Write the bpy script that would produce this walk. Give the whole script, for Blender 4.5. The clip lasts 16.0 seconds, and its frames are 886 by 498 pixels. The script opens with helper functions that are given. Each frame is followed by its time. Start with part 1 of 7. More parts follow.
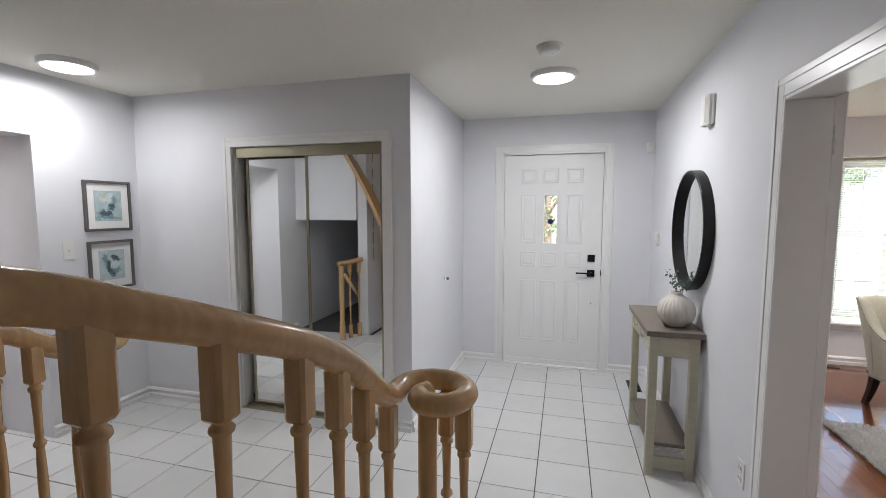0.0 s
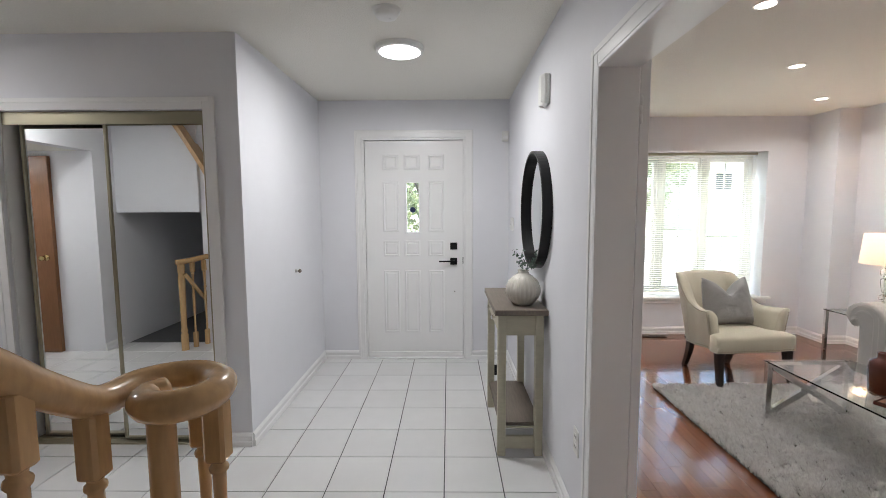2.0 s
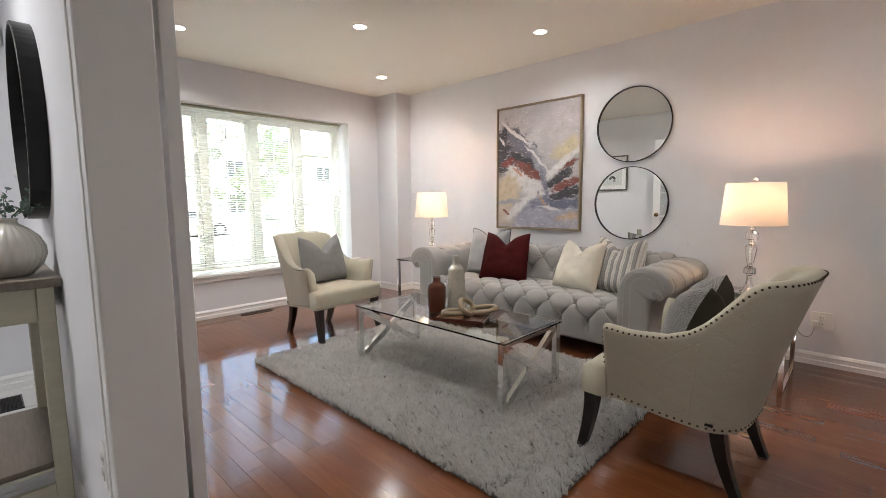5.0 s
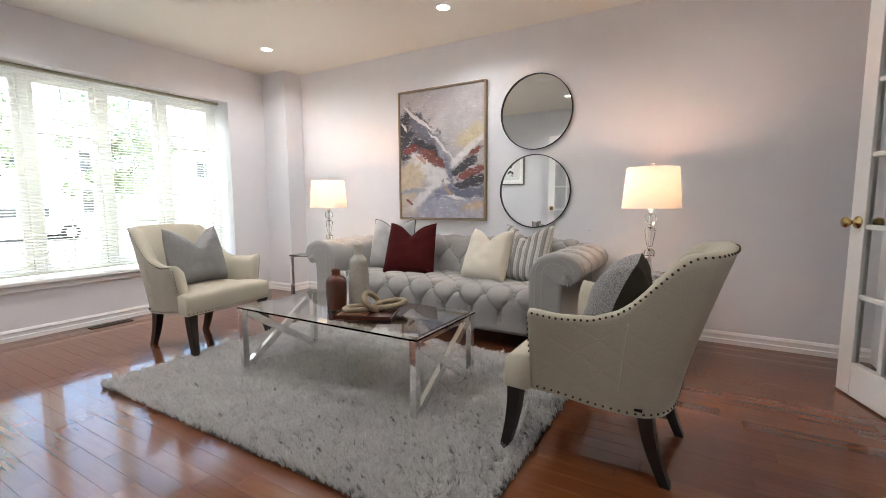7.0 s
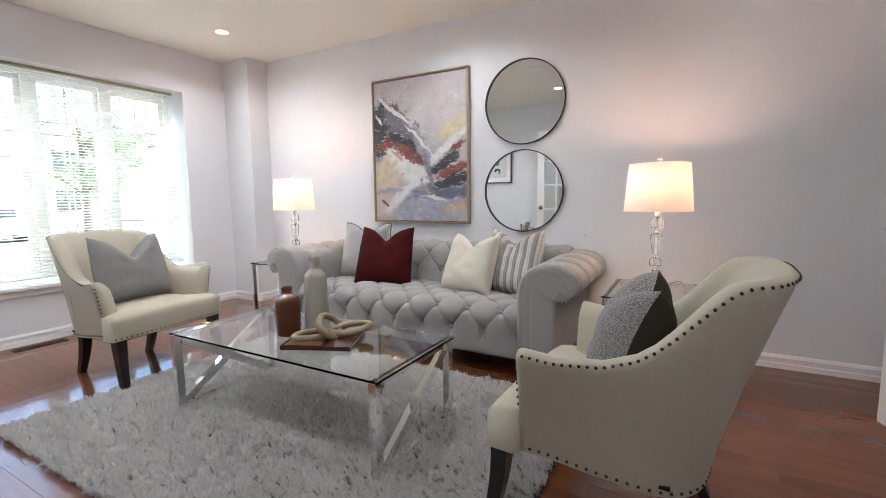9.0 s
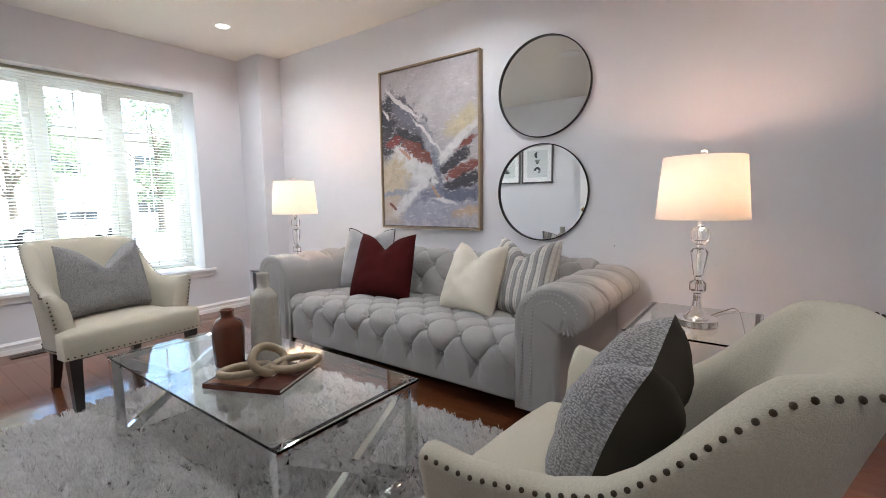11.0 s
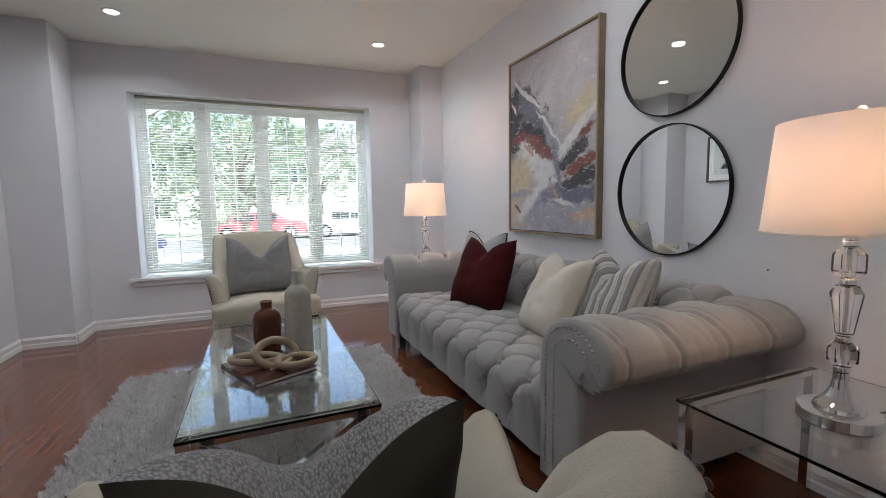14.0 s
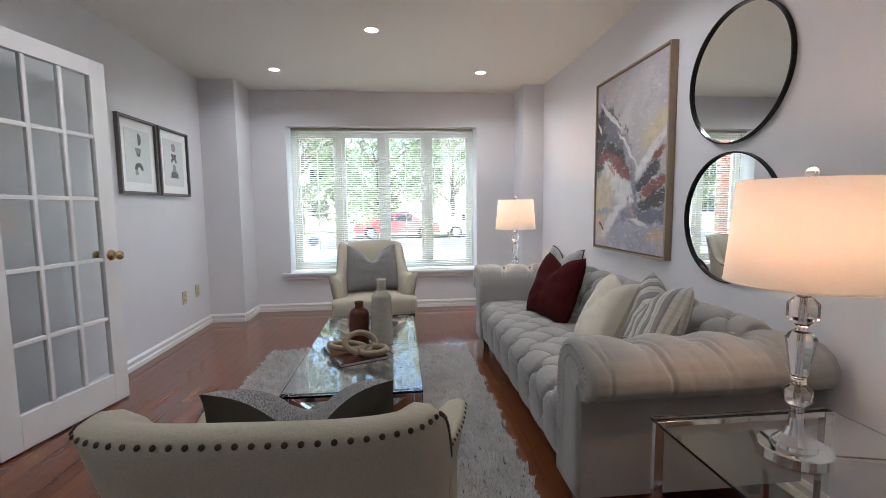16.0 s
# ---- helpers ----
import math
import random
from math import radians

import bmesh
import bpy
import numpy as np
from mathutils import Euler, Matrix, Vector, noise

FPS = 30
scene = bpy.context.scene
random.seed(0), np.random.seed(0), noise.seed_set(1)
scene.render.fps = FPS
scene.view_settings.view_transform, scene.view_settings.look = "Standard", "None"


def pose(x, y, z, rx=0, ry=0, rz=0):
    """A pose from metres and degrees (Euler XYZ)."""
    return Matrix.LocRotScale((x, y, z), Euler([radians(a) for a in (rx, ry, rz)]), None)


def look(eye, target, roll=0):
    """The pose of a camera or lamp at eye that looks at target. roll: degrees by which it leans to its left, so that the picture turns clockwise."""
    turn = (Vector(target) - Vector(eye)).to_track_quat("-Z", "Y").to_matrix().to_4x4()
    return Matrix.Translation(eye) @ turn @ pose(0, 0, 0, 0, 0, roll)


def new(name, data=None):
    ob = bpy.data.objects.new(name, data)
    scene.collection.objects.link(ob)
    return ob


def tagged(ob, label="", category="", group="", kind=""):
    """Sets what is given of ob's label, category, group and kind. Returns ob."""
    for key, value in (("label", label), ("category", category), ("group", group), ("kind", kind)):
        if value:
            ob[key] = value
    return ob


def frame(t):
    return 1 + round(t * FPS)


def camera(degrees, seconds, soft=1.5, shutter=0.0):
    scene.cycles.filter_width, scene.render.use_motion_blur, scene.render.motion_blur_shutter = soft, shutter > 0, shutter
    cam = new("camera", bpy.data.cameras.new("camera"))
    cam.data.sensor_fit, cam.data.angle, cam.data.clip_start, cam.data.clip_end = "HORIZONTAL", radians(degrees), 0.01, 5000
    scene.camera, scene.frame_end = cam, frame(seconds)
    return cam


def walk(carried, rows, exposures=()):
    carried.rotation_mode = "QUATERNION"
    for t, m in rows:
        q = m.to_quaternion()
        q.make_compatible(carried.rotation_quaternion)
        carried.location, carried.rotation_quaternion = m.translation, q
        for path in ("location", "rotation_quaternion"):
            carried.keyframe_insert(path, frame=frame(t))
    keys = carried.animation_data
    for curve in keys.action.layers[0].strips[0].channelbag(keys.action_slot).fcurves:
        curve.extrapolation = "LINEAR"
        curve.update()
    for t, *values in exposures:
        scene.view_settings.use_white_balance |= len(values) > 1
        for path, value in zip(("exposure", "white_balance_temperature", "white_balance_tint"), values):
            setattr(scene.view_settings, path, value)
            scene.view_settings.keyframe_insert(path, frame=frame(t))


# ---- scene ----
cam = camera(90.3, 16.0, soft=0.8)
PATH = [
    (0, (1.652, 0.709, 1.53), (1.126, 2.63, 1.351), 0.0),
    (0.5, (1.667, 0.72, 1.508), (1.182, 2.653, 1.331), -0.1),
    (1, (1.701, 0.762, 1.477), (1.285, 2.71, 1.299), -0.1),
    (1.5, (1.769, 0.84, 1.444), (1.499, 2.814, 1.265), -0.2),
    (2, (1.859, 0.938, 1.41), (1.834, 2.93, 1.233), -0.3),
    (2.5, (1.961, 1.018, 1.359), (2.205, 2.995, 1.183), -0.4),
    (3, (2.034, 1.062, 1.304), (2.558, 2.984, 1.13), -0.3),
    (3.5, (2.089, 1.117, 1.259), (2.895, 2.938, 1.066), -0.3),
    (4, (2.136, 1.2, 1.206), (3.211, 2.873, 0.997), -0.3),
    (4.5, (2.176, 1.281, 1.161), (3.462, 2.798, 0.946), -0.3),
    (5, (2.234, 1.347, 1.102), (3.673, 2.719, 0.888), -0.5),
    (7.5, (2.521, 1.589, 0.996), (4.251, 2.569, 0.775), -0.4),
    (8, (2.635, 1.635, 1.001), (4.371, 2.602, 0.776), -0.5),
    (8.5, (2.718, 1.671, 1.018), (4.455, 2.637, 0.795), -0.5),
    (9, (2.817, 1.683, 1.022), (4.553, 2.65, 0.796), -0.6),
    (11.5, (3.531, 1.546, 1.044), (5.045, 2.833, 0.823), -0.9),
    (12, (3.679, 1.464, 1.047), (5.078, 2.876, 0.828), -1.0),
    (12.5, (3.814, 1.372, 1.049), (5.048, 2.932, 0.837), -1.0),
    (13, (3.971, 1.341, 1.032), (5.063, 3.004, 0.825), -1.0),
    (13.5, (4.115, 1.308, 1.027), (5.043, 3.068, 0.826), -1.0),
    (14, (4.225, 1.27, 1.02), (4.994, 3.106, 0.825), -0.9),
    (14.5, (4.347, 1.188, 1.042), (4.908, 3.098, 0.849), -0.9),
    (15, (4.415, 1.098, 1.059), (4.807, 3.049, 0.867), -0.8),
    (15.5, (4.455, 0.968, 1.101), (4.713, 2.942, 0.912), -0.6),
    (16, (4.485, 0.855, 1.139), (4.671, 2.838, 0.95), -0.6),
]
walk(cam, [(t, look(eye, target, roll)) for t, eye, target, roll in PATH],
     exposures=((0, 3.16, 6600, 10), (2, 3.12, 6680, 10), (3, 3.0, 6720, 10), (5, 3.16, 6800, 10), (9, 3.34, 6200, 10), (12, 2.9, 6080, 10), (13, 2.58, 6000, 10), (14, 2.48, 6080, 10), (15, 2.6, 6130, 10), (16, 2.7, 6150, 10)))

# ---- world, sun and large lights ----
world = bpy.data.worlds.new("world")
scene.world = world
world.use_nodes = True
_n, _l = world.node_tree.nodes, world.node_tree.links
sky = _n.new("ShaderNodeTexSky")
sky.sky_type, sky.sun_disc = "NISHITA", False
sky.sun_elevation, sky.sun_rotation = radians(50), radians(150)
_l.new(sky.outputs["Color"], _n["Background"].inputs["Color"])
_n["Background"].inputs["Strength"].default_value = 0.11


def lamp(name, kind, at, energy, colour, target=None, size=0.2, size_y=None, spread=180):
    d = bpy.data.lights.new(name, kind)
    d.energy, d.color = energy, colour
    ob = new(name, d)
    ob.matrix_world = look(at, target or (at[0], at[1] + 0.0001, at[2] - 1))
    if kind == "AREA":
        d.shape = "RECTANGLE" if size_y else "DISK"
        d.size = size
        d.spread = radians(spread)
        if size_y:
            d.size_y = size_y
    elif kind == "POINT":
        d.shadow_soft_size = size
    return ob


sun = lamp("sun", "SUN", (0, 0, 30), 3.3, (1, 0.95, 0.88), target=(-6, 12, -8))
sun.data.angle = radians(0.6)

HALL_LIGHTS = ((1.566, 3.72), (-1.22, 2.735))
# The last three pots are unseen, added to brighten the room's south half.
POT_LIGHTS = ((3.365, 5.11), (5.255, 5.09), (4.30, 4.15), (3.41, 3.20), (5.34, 3.25), (4.33, 2.22), (3.41, 1.30), (5.33, 1.32))
CEIL = 2.40
COOL = (0.97, 0.98, 1.0)
for (hx, hy), power in zip(HALL_LIGHTS, (2.2, 1.05)):
    lamp("hall_lamp", "AREA", (hx, hy, CEIL - 0.05), power, COOL, size=0.24)
# Unseen passage light, added to match how bright the side passage is.
lamp("hall_lamp", "AREA", (-2.6, 2.3, 1.95), 1.0, COOL, size=0.24)
for (px, py), power in zip(POT_LIGHTS, (0.95, 0.95, 0.95, 0.95, 0.95, 0.4, 0.45, 0.10)):
    lamp("pot_lamp", "AREA", (px, py, CEIL - 0.012), power, (1.0, 0.98, 0.98), size=0.09, spread=150)
for bx, by in ((5.463, 1.83), (5.465, 4.585)):
    lamp("table_lamp_light", "POINT", (bx, by, 1.135), 1.1, (1.0, 0.60, 0.43), size=0.03)
# added lamp out of view, standing in for open sky over the front window
lamp("window_daylight", "AREA", (4.30, 7.6, 3.9), 38, (0.84, 0.92, 1.0), target=(4.30, 5.0, 0.9), size=3.0, size_y=1.6)


# ---- materials ----
def material(name, colour, rough=0.5, metal=0.0, grain=0.0, scale=40.0, bump=0.0, bump_scale=None, blotch=0.0, blotch_scale=2.5,
             second=None, stretch=(1, 1, 1), random_value=0.0, emit=0.0, transmission=0.0, ior=1.45, coat=0.0, sheen=0.0, alpha=1.0):
    m = bpy.data.materials.new(name)
    m.use_nodes = True
    nt = m.node_tree
    p = nt.nodes["Principled BSDF"]
    c = (*colour, 1)
    p.inputs["Base Color"].default_value = c
    p.inputs["Roughness"].default_value, p.inputs["Metallic"].default_value = rough, metal
    p.inputs["Transmission Weight"].default_value, p.inputs["IOR"].default_value = transmission, ior
    p.inputs["Coat Weight"].default_value, p.inputs["Sheen Weight"].default_value = coat, sheen
    p.inputs["Alpha"].default_value = alpha
    if emit:
        p.inputs["Emission Color"].default_value, p.inputs["Emission Strength"].default_value = c, emit
    if not (grain or bump or blotch or random_value):
        return m
    co = nt.nodes.new("ShaderNodeTexCoord")
    mp = nt.nodes.new("ShaderNodeMapping")
    mp.inputs["Scale"].default_value = stretch
    nt.links.new(co.outputs["Object"], mp.inputs["Vector"])
    if random_value:
        info = nt.nodes.new("ShaderNodeObjectInfo")
        isle = nt.nodes.new("ShaderNodeNewGeometry")
        both = nt.nodes.new("ShaderNodeMath")
        both.operation = "ADD"
        nt.links.new(info.outputs["Random"], both.inputs[0])
        nt.links.new(isle.outputs["Random Per Island"], both.inputs[1])
        wrap = nt.nodes.new("ShaderNodeMath")
        wrap.operation = "FRACT"
        nt.links.new(both.outputs[0], wrap.inputs[0])
        shift = nt.nodes.new("ShaderNodeVectorMath")
        shift.operation = "SCALE"
        shift.inputs[0].default_value = (37, 53, 71)
        nt.links.new(wrap.outputs[0], shift.inputs["Scale"])
        nt.links.new(shift.outputs[0], mp.inputs["Location"])

    def noise_at(s, detail=4):
        t = nt.nodes.new("ShaderNodeTexNoise")
        t.inputs["Scale"].default_value, t.inputs["Detail"].default_value = s, detail
        nt.links.new(mp.outputs["Vector"], t.inputs["Vector"])
        return t.outputs["Fac"]

    def mix(a, b, fac, factor):
        """a darkened or shifted towards b by a noise."""
        r = nt.nodes.new("ShaderNodeMapRange")
        r.inputs["From Min"].default_value, r.inputs["From Max"].default_value = 0.3, 0.7
        r.inputs["To Max"].default_value = factor
        nt.links.new(fac, r.inputs["Value"])
        x = nt.nodes.new("ShaderNodeMix")
        x.data_type = "RGBA"
        nt.links.new(r.outputs["Result"], x.inputs["Factor"])
        nt.links.new(a, x.inputs["A"])
        x.inputs["B"].default_value = b
        return x.outputs["Result"]

    base = nt.nodes.new("ShaderNodeRGB")
    base.outputs[0].default_value = c
    out = base.outputs[0]
    dark = (*(second or [v * 0.55 for v in colour]), 1)
    if grain:
        out = mix(out, dark, noise_at(scale), grain)
    if blotch:
        out = mix(out, dark, noise_at(blotch_scale, 3), blotch)
    if random_value:
        mr = nt.nodes.new("ShaderNodeMapRange")
        mr.inputs["To Min"].default_value, mr.inputs["To Max"].default_value = 1 - random_value, 1 + random_value
        nt.links.new(wrap.outputs[0], mr.inputs["Value"])
        hs = nt.nodes.new("ShaderNodeHueSaturation")
        nt.links.new(mr.outputs["Result"], hs.inputs["Value"])
        nt.links.new(out, hs.inputs["Color"])
        out = hs.outputs["Color"]
    nt.links.new(out, p.inputs["Base Color"])
    if bump:
        b = nt.nodes.new("ShaderNodeBump")
        b.inputs["Strength"].default_value, b.inputs["Distance"].default_value = bump, 0.004
        nt.links.new(noise_at(bump_scale or scale, 5), b.inputs["Height"])
        nt.links.new(b.outputs["Normal"], p.inputs["Normal"])
    return m


WALL = material("wall_paint", (0.75, 0.755, 0.79), 0.55, grain=0.05, scale=6, bump=0.08, bump_scale=160)
CEILING = material("ceiling_texture", (0.80, 0.78, 0.72), 0.9, grain=0.12, scale=120, bump=0.9, bump_scale=130)
TRIM = material("white_trim_paint", (0.82, 0.82, 0.82), 0.3, grain=0.04, scale=12)
DOOR_WHITE = material("white_door_paint", (0.84, 0.84, 0.84), 0.3, grain=0.03, scale=9, bump=0.04, bump_scale=60)
TILE = material("ceramic_tile", (0.72, 0.72, 0.72), 0.22, grain=0.14, scale=9, blotch=0.10, blotch_scale=3, second=(0.55, 0.55, 0.56), random_value=0.03)
GROUT = material("dark_grout", (0.10, 0.10, 0.105), 0.9, grain=0.3, scale=60)
PLANK = material("cherry_plank", (0.188, 0.062, 0.023), 0.16, grain=0.5, scale=5, stretch=(12, 0.8, 1), blotch=0.12, blotch_scale=1.2, random_value=0.17, coat=0.4)
SEAM = material("plank_seam", (0.04, 0.012, 0.006), 0.6)
OAK = material("honey_oak", (0.66, 0.42, 0.205), 0.24, grain=0.42, scale=12, stretch=(6, 6, 1), blotch=0.2, coat=0.3)
BLACK = material("black_metal", (0.012, 0.012, 0.013), 0.35, 0.4)
CHROME = material("polished_chrome", (0.82, 0.82, 0.82), 0.06, 1.0)
BRASS = material("polished_brass", (0.62, 0.47, 0.22), 0.2, 1.0)
CHAMPAGNE = material("champagne_aluminium", (0.36, 0.33, 0.24), 0.3, 0.9)
MIRROR = material("mirror_silver", (0.86, 0.88, 0.87), 0.0, 1.0)
GLASS = material("clear_glass", (1, 1, 1), 0.0, transmission=1.0, ior=1.45)
PANE = material("window_pane", (0.97, 1, 0.99), 0.0, transmission=1.0, ior=1.02)
CRYSTAL = material("crystal", (1, 1, 1), 0.0, transmission=1.0, ior=1.5)
GLOW_HALL = material("led_disc", (0.97, 0.98, 1.0), 0.5, emit=1.2)
GLOW_POT = material("pot_light_lens", (1.0, 0.97, 0.92), 0.5, emit=1.6)
IVORY_PLASTIC = material("ivory_plastic", (0.58, 0.51, 0.34), 0.35)
PLASTIC = material("white_plastic", (0.78, 0.78, 0.76), 0.35)
BEIGE_WOOD = material("antique_cream_paint", (0.52, 0.49, 0.38), 0.5, grain=0.2, scale=18, stretch=(1, 1, 4))
GREY_WOOD = material("weathered_grey_wood", (0.20, 0.165, 0.135), 0.5, grain=0.5, scale=10, stretch=(12, 1, 4))
SOFA = material("grey_linen", (0.36, 0.35, 0.335), 0.9, grain=0.35, scale=260, bump=0.5, bump_scale=420, blotch=0.08, blotch_scale=8, sheen=0.2)
CHAIR = material("cream_linen", (0.48, 0.445, 0.35), 0.85, grain=0.3, scale=240, bump=0.4, bump_scale=400, blotch=0.06, blotch_scale=7, sheen=0.15)
DARK_WOOD = material("espresso_wood", (0.012, 0.009, 0.008), 0.3)
# Darkened: the shade between the rug's tufts is put into this colour.
RUG_BACK = material("rug_backing", (0.16, 0.15, 0.14), 1.0, grain=0.5, scale=30, blotch=0.3, blotch_scale=7)


# ---- building helpers ----
def part(name, bm, mat, parent=None, label="", smooth=False):
    me = bpy.data.meshes.new(name)
    bm.normal_update()
    bm.to_mesh(me)
    bm.free()
    if smooth:
        for f in me.polygons:
            f.use_smooth = True
    me.materials.append(mat)
    ob = new(name, me)
    if parent is not None:
        ob.parent = parent
    if label:
        ob["label"] = label
    return ob


def thing(name, label, category, at=(0, 0, 0), turn=0.0, group="", kind=""):
    ob = new(name)
    ob.empty_display_size = 0.1
    ob.matrix_world = pose(*at, 0, 0, turn)
    return tagged(ob, label, category, group, kind)


def structure(name, bm, mat, label="", category="wall", smooth=False):
    return tagged(part(name, bm, mat, smooth=smooth), label, category, kind="structure")


def box(bm, lo, hi, bevel=0.0, m=None, seg=1):
    r = bmesh.ops.create_cube(bm, size=1.0)
    vs = r["verts"]
    s = [b - a for a, b in zip(lo, hi)]
    c = [(a + b) / 2 for a, b in zip(lo, hi)]
    for v in vs:
        v.co = Vector((v.co.x * s[0] + c[0], v.co.y * s[1] + c[1], v.co.z * s[2] + c[2]))
    if bevel:
        es = list({e for v in vs for e in v.link_edges})
        r2 = bmesh.ops.bevel(bm, geom=es, offset=bevel, segments=seg, affect="EDGES", profile=0.5)
        vs = list({v for f in r2["faces"] for v in f.verts} | {v for v in vs if v.is_valid})
    if m is not None:
        bmesh.ops.transform(bm, matrix=m, verts=vs)
    return vs


def cube(lo, hi, bevel=0.0, m=None, seg=1):
    bm = bmesh.new()
    box(bm, lo, hi, bevel, m, seg)
    return bm


def boxes(*pairs, bevel=0.0):
    bm = bmesh.new()
    for lo, hi in pairs:
        box(bm, lo, hi, bevel)
    return bm


def lathe(profile, seg=24, m=None, bm=None):
    """Turn a profile of (radius, height) round z."""
    bm = bm or bmesh.new()
    rings = []
    for r, z in profile:
        if r < 1e-5:
            rings.append([bm.verts.new((0, 0, z))])
        else:
            rings.append([bm.verts.new((r * math.cos(2 * math.pi * k / seg), r * math.sin(2 * math.pi * k / seg), z)) for k in range(seg)])
    for a, b in zip(rings, rings[1:]):
        for k in range(seg):
            q = (k + 1) % seg
            vs = [a[k % len(a)], a[q % len(a)], b[q % len(b)], b[k % len(b)]]
            vs = list(dict.fromkeys(vs))
            if len(vs) > 2:
                bm.faces.new(vs)
    if m is not None:
        bmesh.ops.transform(bm, matrix=m, verts=[v for r in rings for v in r])
    return bm


def sweep(path, section, closed=False, up=(0, 0, 1), bm=None, cap=True, scales=None):
    """Draw a closed section of (across, up) along a path of points."""
    bm = bm or bmesh.new()
    pts = [Vector(p) for p in path]
    n, rings = len(pts), []
    for i, p in enumerate(pts):
        a = pts[(i - 1) % n] if closed or i else pts[0]
        b = pts[(i + 1) % n] if closed or i < n - 1 else pts[-1]
        d = (b - a).normalized()
        side = d.cross(Vector(up))
        side = side.normalized() if side.length > 1e-4 else Vector((1, 0, 0))
        top = side.cross(d).normalized()
        s = scales[i] if scales else 1.0
        rings.append([bm.verts.new(p + side * u * s + top * v * s) for u, v in section])
    k = len(section)
    for i in range(n if closed else n - 1):
        a, b = rings[i], rings[(i + 1) % n]
        for j in range(k):
            bm.faces.new((a[j], a[(j + 1) % k], b[(j + 1) % k], b[j]))
    if cap and not closed:
        bm.faces.new(rings[0][::-1])
        bm.faces.new(rings[-1])
    bmesh.ops.recalc_face_normals(bm, faces=bm.faces)
    return bm


def ring_section(rx, ry=None, k=10):
    ry = ry or rx
    return [(rx * math.cos(2 * math.pi * i / k), ry * math.sin(2 * math.pi * i / k)) for i in range(k)]


def subdivide(ob, levels=1):
    md = ob.modifiers.new("smooth", "SUBSURF")
    md.levels = md.render_levels = levels
    return ob


# ---- structure: walls, floors, ceilings ----
T = 0.13
HX0, HX1 = -1.61, 2.415          # hall west and east walls
CLY, FDY = 3.465, 5.022          # closet wall, front door wall
NX = 0.678                       # side wall of the entrance
LX0, LX1 = 2.545, 6.0            # living room
WINY = 5.85
OPY0, OPY1, OPZ = 0.62, 2.605, 1.935   # opening from the hall to the living room
SOUTH = -0.9

structure("wall_1", boxes(((HX1, OPY1, 0), (LX0, FDY + T, CEIL)), ((HX1, OPY0, OPZ), (LX0, OPY1, CEIL)), ((HX1, SOUTH, 0), (LX0, OPY0, CEIL)),
                          ((HX1, FDY + T, 0), (LX0, WINY, CEIL))), WALL, "white painted wall between hall and living room")
DX0, DX1, DZ = 1.09, 1.995, 2.045
structure("wall_2", boxes(((NX, FDY, 0), (DX0 - 0.02, FDY + T, CEIL)), ((DX1 + 0.02, FDY, 0), (HX1, FDY + T, CEIL)), ((DX0 - 0.02, FDY, DZ + 0.02), (DX1 + 0.02, FDY + T, CEIL))), WALL, "white painted wall round the front door")
structure("wall_3", boxes(((NX - T, CLY + T, 0), (NX, FDY + T, CEIL))), WALL, "white painted side wall of the entrance")
CX0, CX1, CZ = -0.712, 0.478, 1.982
structure("wall_4", boxes(((HX0 - T, CLY, 0), (CX0, CLY + T, CEIL)), ((CX1, CLY, 0), (NX, CLY + T, CEIL)), ((CX0, CLY, CZ), (CX1, CLY + T, CEIL))), WALL, "white painted wall round the mirrored closet")
AY0, AY1, AZ = 1.85, 2.755, 2.0
structure("wall_5", boxes(((HX0 - T, AY1, 0), (HX0, CLY, CEIL)), ((HX0 - T, AY0, AZ), (HX0, AY1, CEIL)), ((HX0 - T, 1.45, 0), (HX0, AY0, CEIL))), WALL, "white painted wall with a passage opening")
structure("wall_6", boxes(((LX0, WINY, 0), (3.255, WINY + 0.35, CEIL)), ((5.345, WINY, 0), (LX1 + T, WINY + 0.35, CEIL)), ((3.255, WINY, 2.03), (5.345, WINY + 0.35, CEIL)), ((3.255, WINY, 0), (5.345, WINY + 0.35, 0.40))), WALL, "white painted wall round the front window")
structure("wall_7", boxes(((LX1, SOUTH, 0), (LX1 + T, WINY, CEIL))), WALL, "white painted wall behind the sofa")
structure("wall_8", boxes(((LX0, 5.445, 0), (2.887, WINY, CEIL))), WALL, "white painted wall pilaster")
structure("wall_9", boxes(((5.775, 5.485, 0), (LX1, WINY, CEIL))), WALL, "white painted wall pilaster")
SY = 0.625                       # living room's south wall
structure("wall_10", boxes(((LX0, SY - T, 0), (4.69, SY, CEIL)), ((5.44, SY - T, 0), (LX1, SY, CEIL)), ((4.69, SY - T, 2.0), (5.44, SY, CEIL))), WALL, "white painted wall with a door opening")
structure("wall_11", boxes(((-4.0, SOUTH - T, 0), (LX1 + T, SOUTH, 5.0))), WALL, "white painted wall at the foot of the stairs")
structure("floor_base", boxes(((-4.0, SOUTH - T, -0.12), (2.48, FDY + T, -0.006))), GROUT, "dark grout bed of the tiled hall floor", "floor")
structure("floor_living", boxes(((2.48, SOUTH - T, -0.12), (LX1 + T, WINY + 0.3, -0.006))), SEAM, "dark bed of the cherry plank floor", "floor")
structure("ceiling_1", boxes(((-4.0, 1.4, CEIL), (2.48, FDY + T, CEIL + 0.1)), ((1.3, SOUTH, CEIL), (2.48, 1.4, CEIL + 0.1))), CEILING, "cream textured hall ceiling", "ceiling")
structure("ceiling_2", boxes(((2.48, SOUTH - T, CEIL), (LX1 + T, WINY + 0.35, CEIL + 0.1))), CEILING, "cream textured living room ceiling", "ceiling")
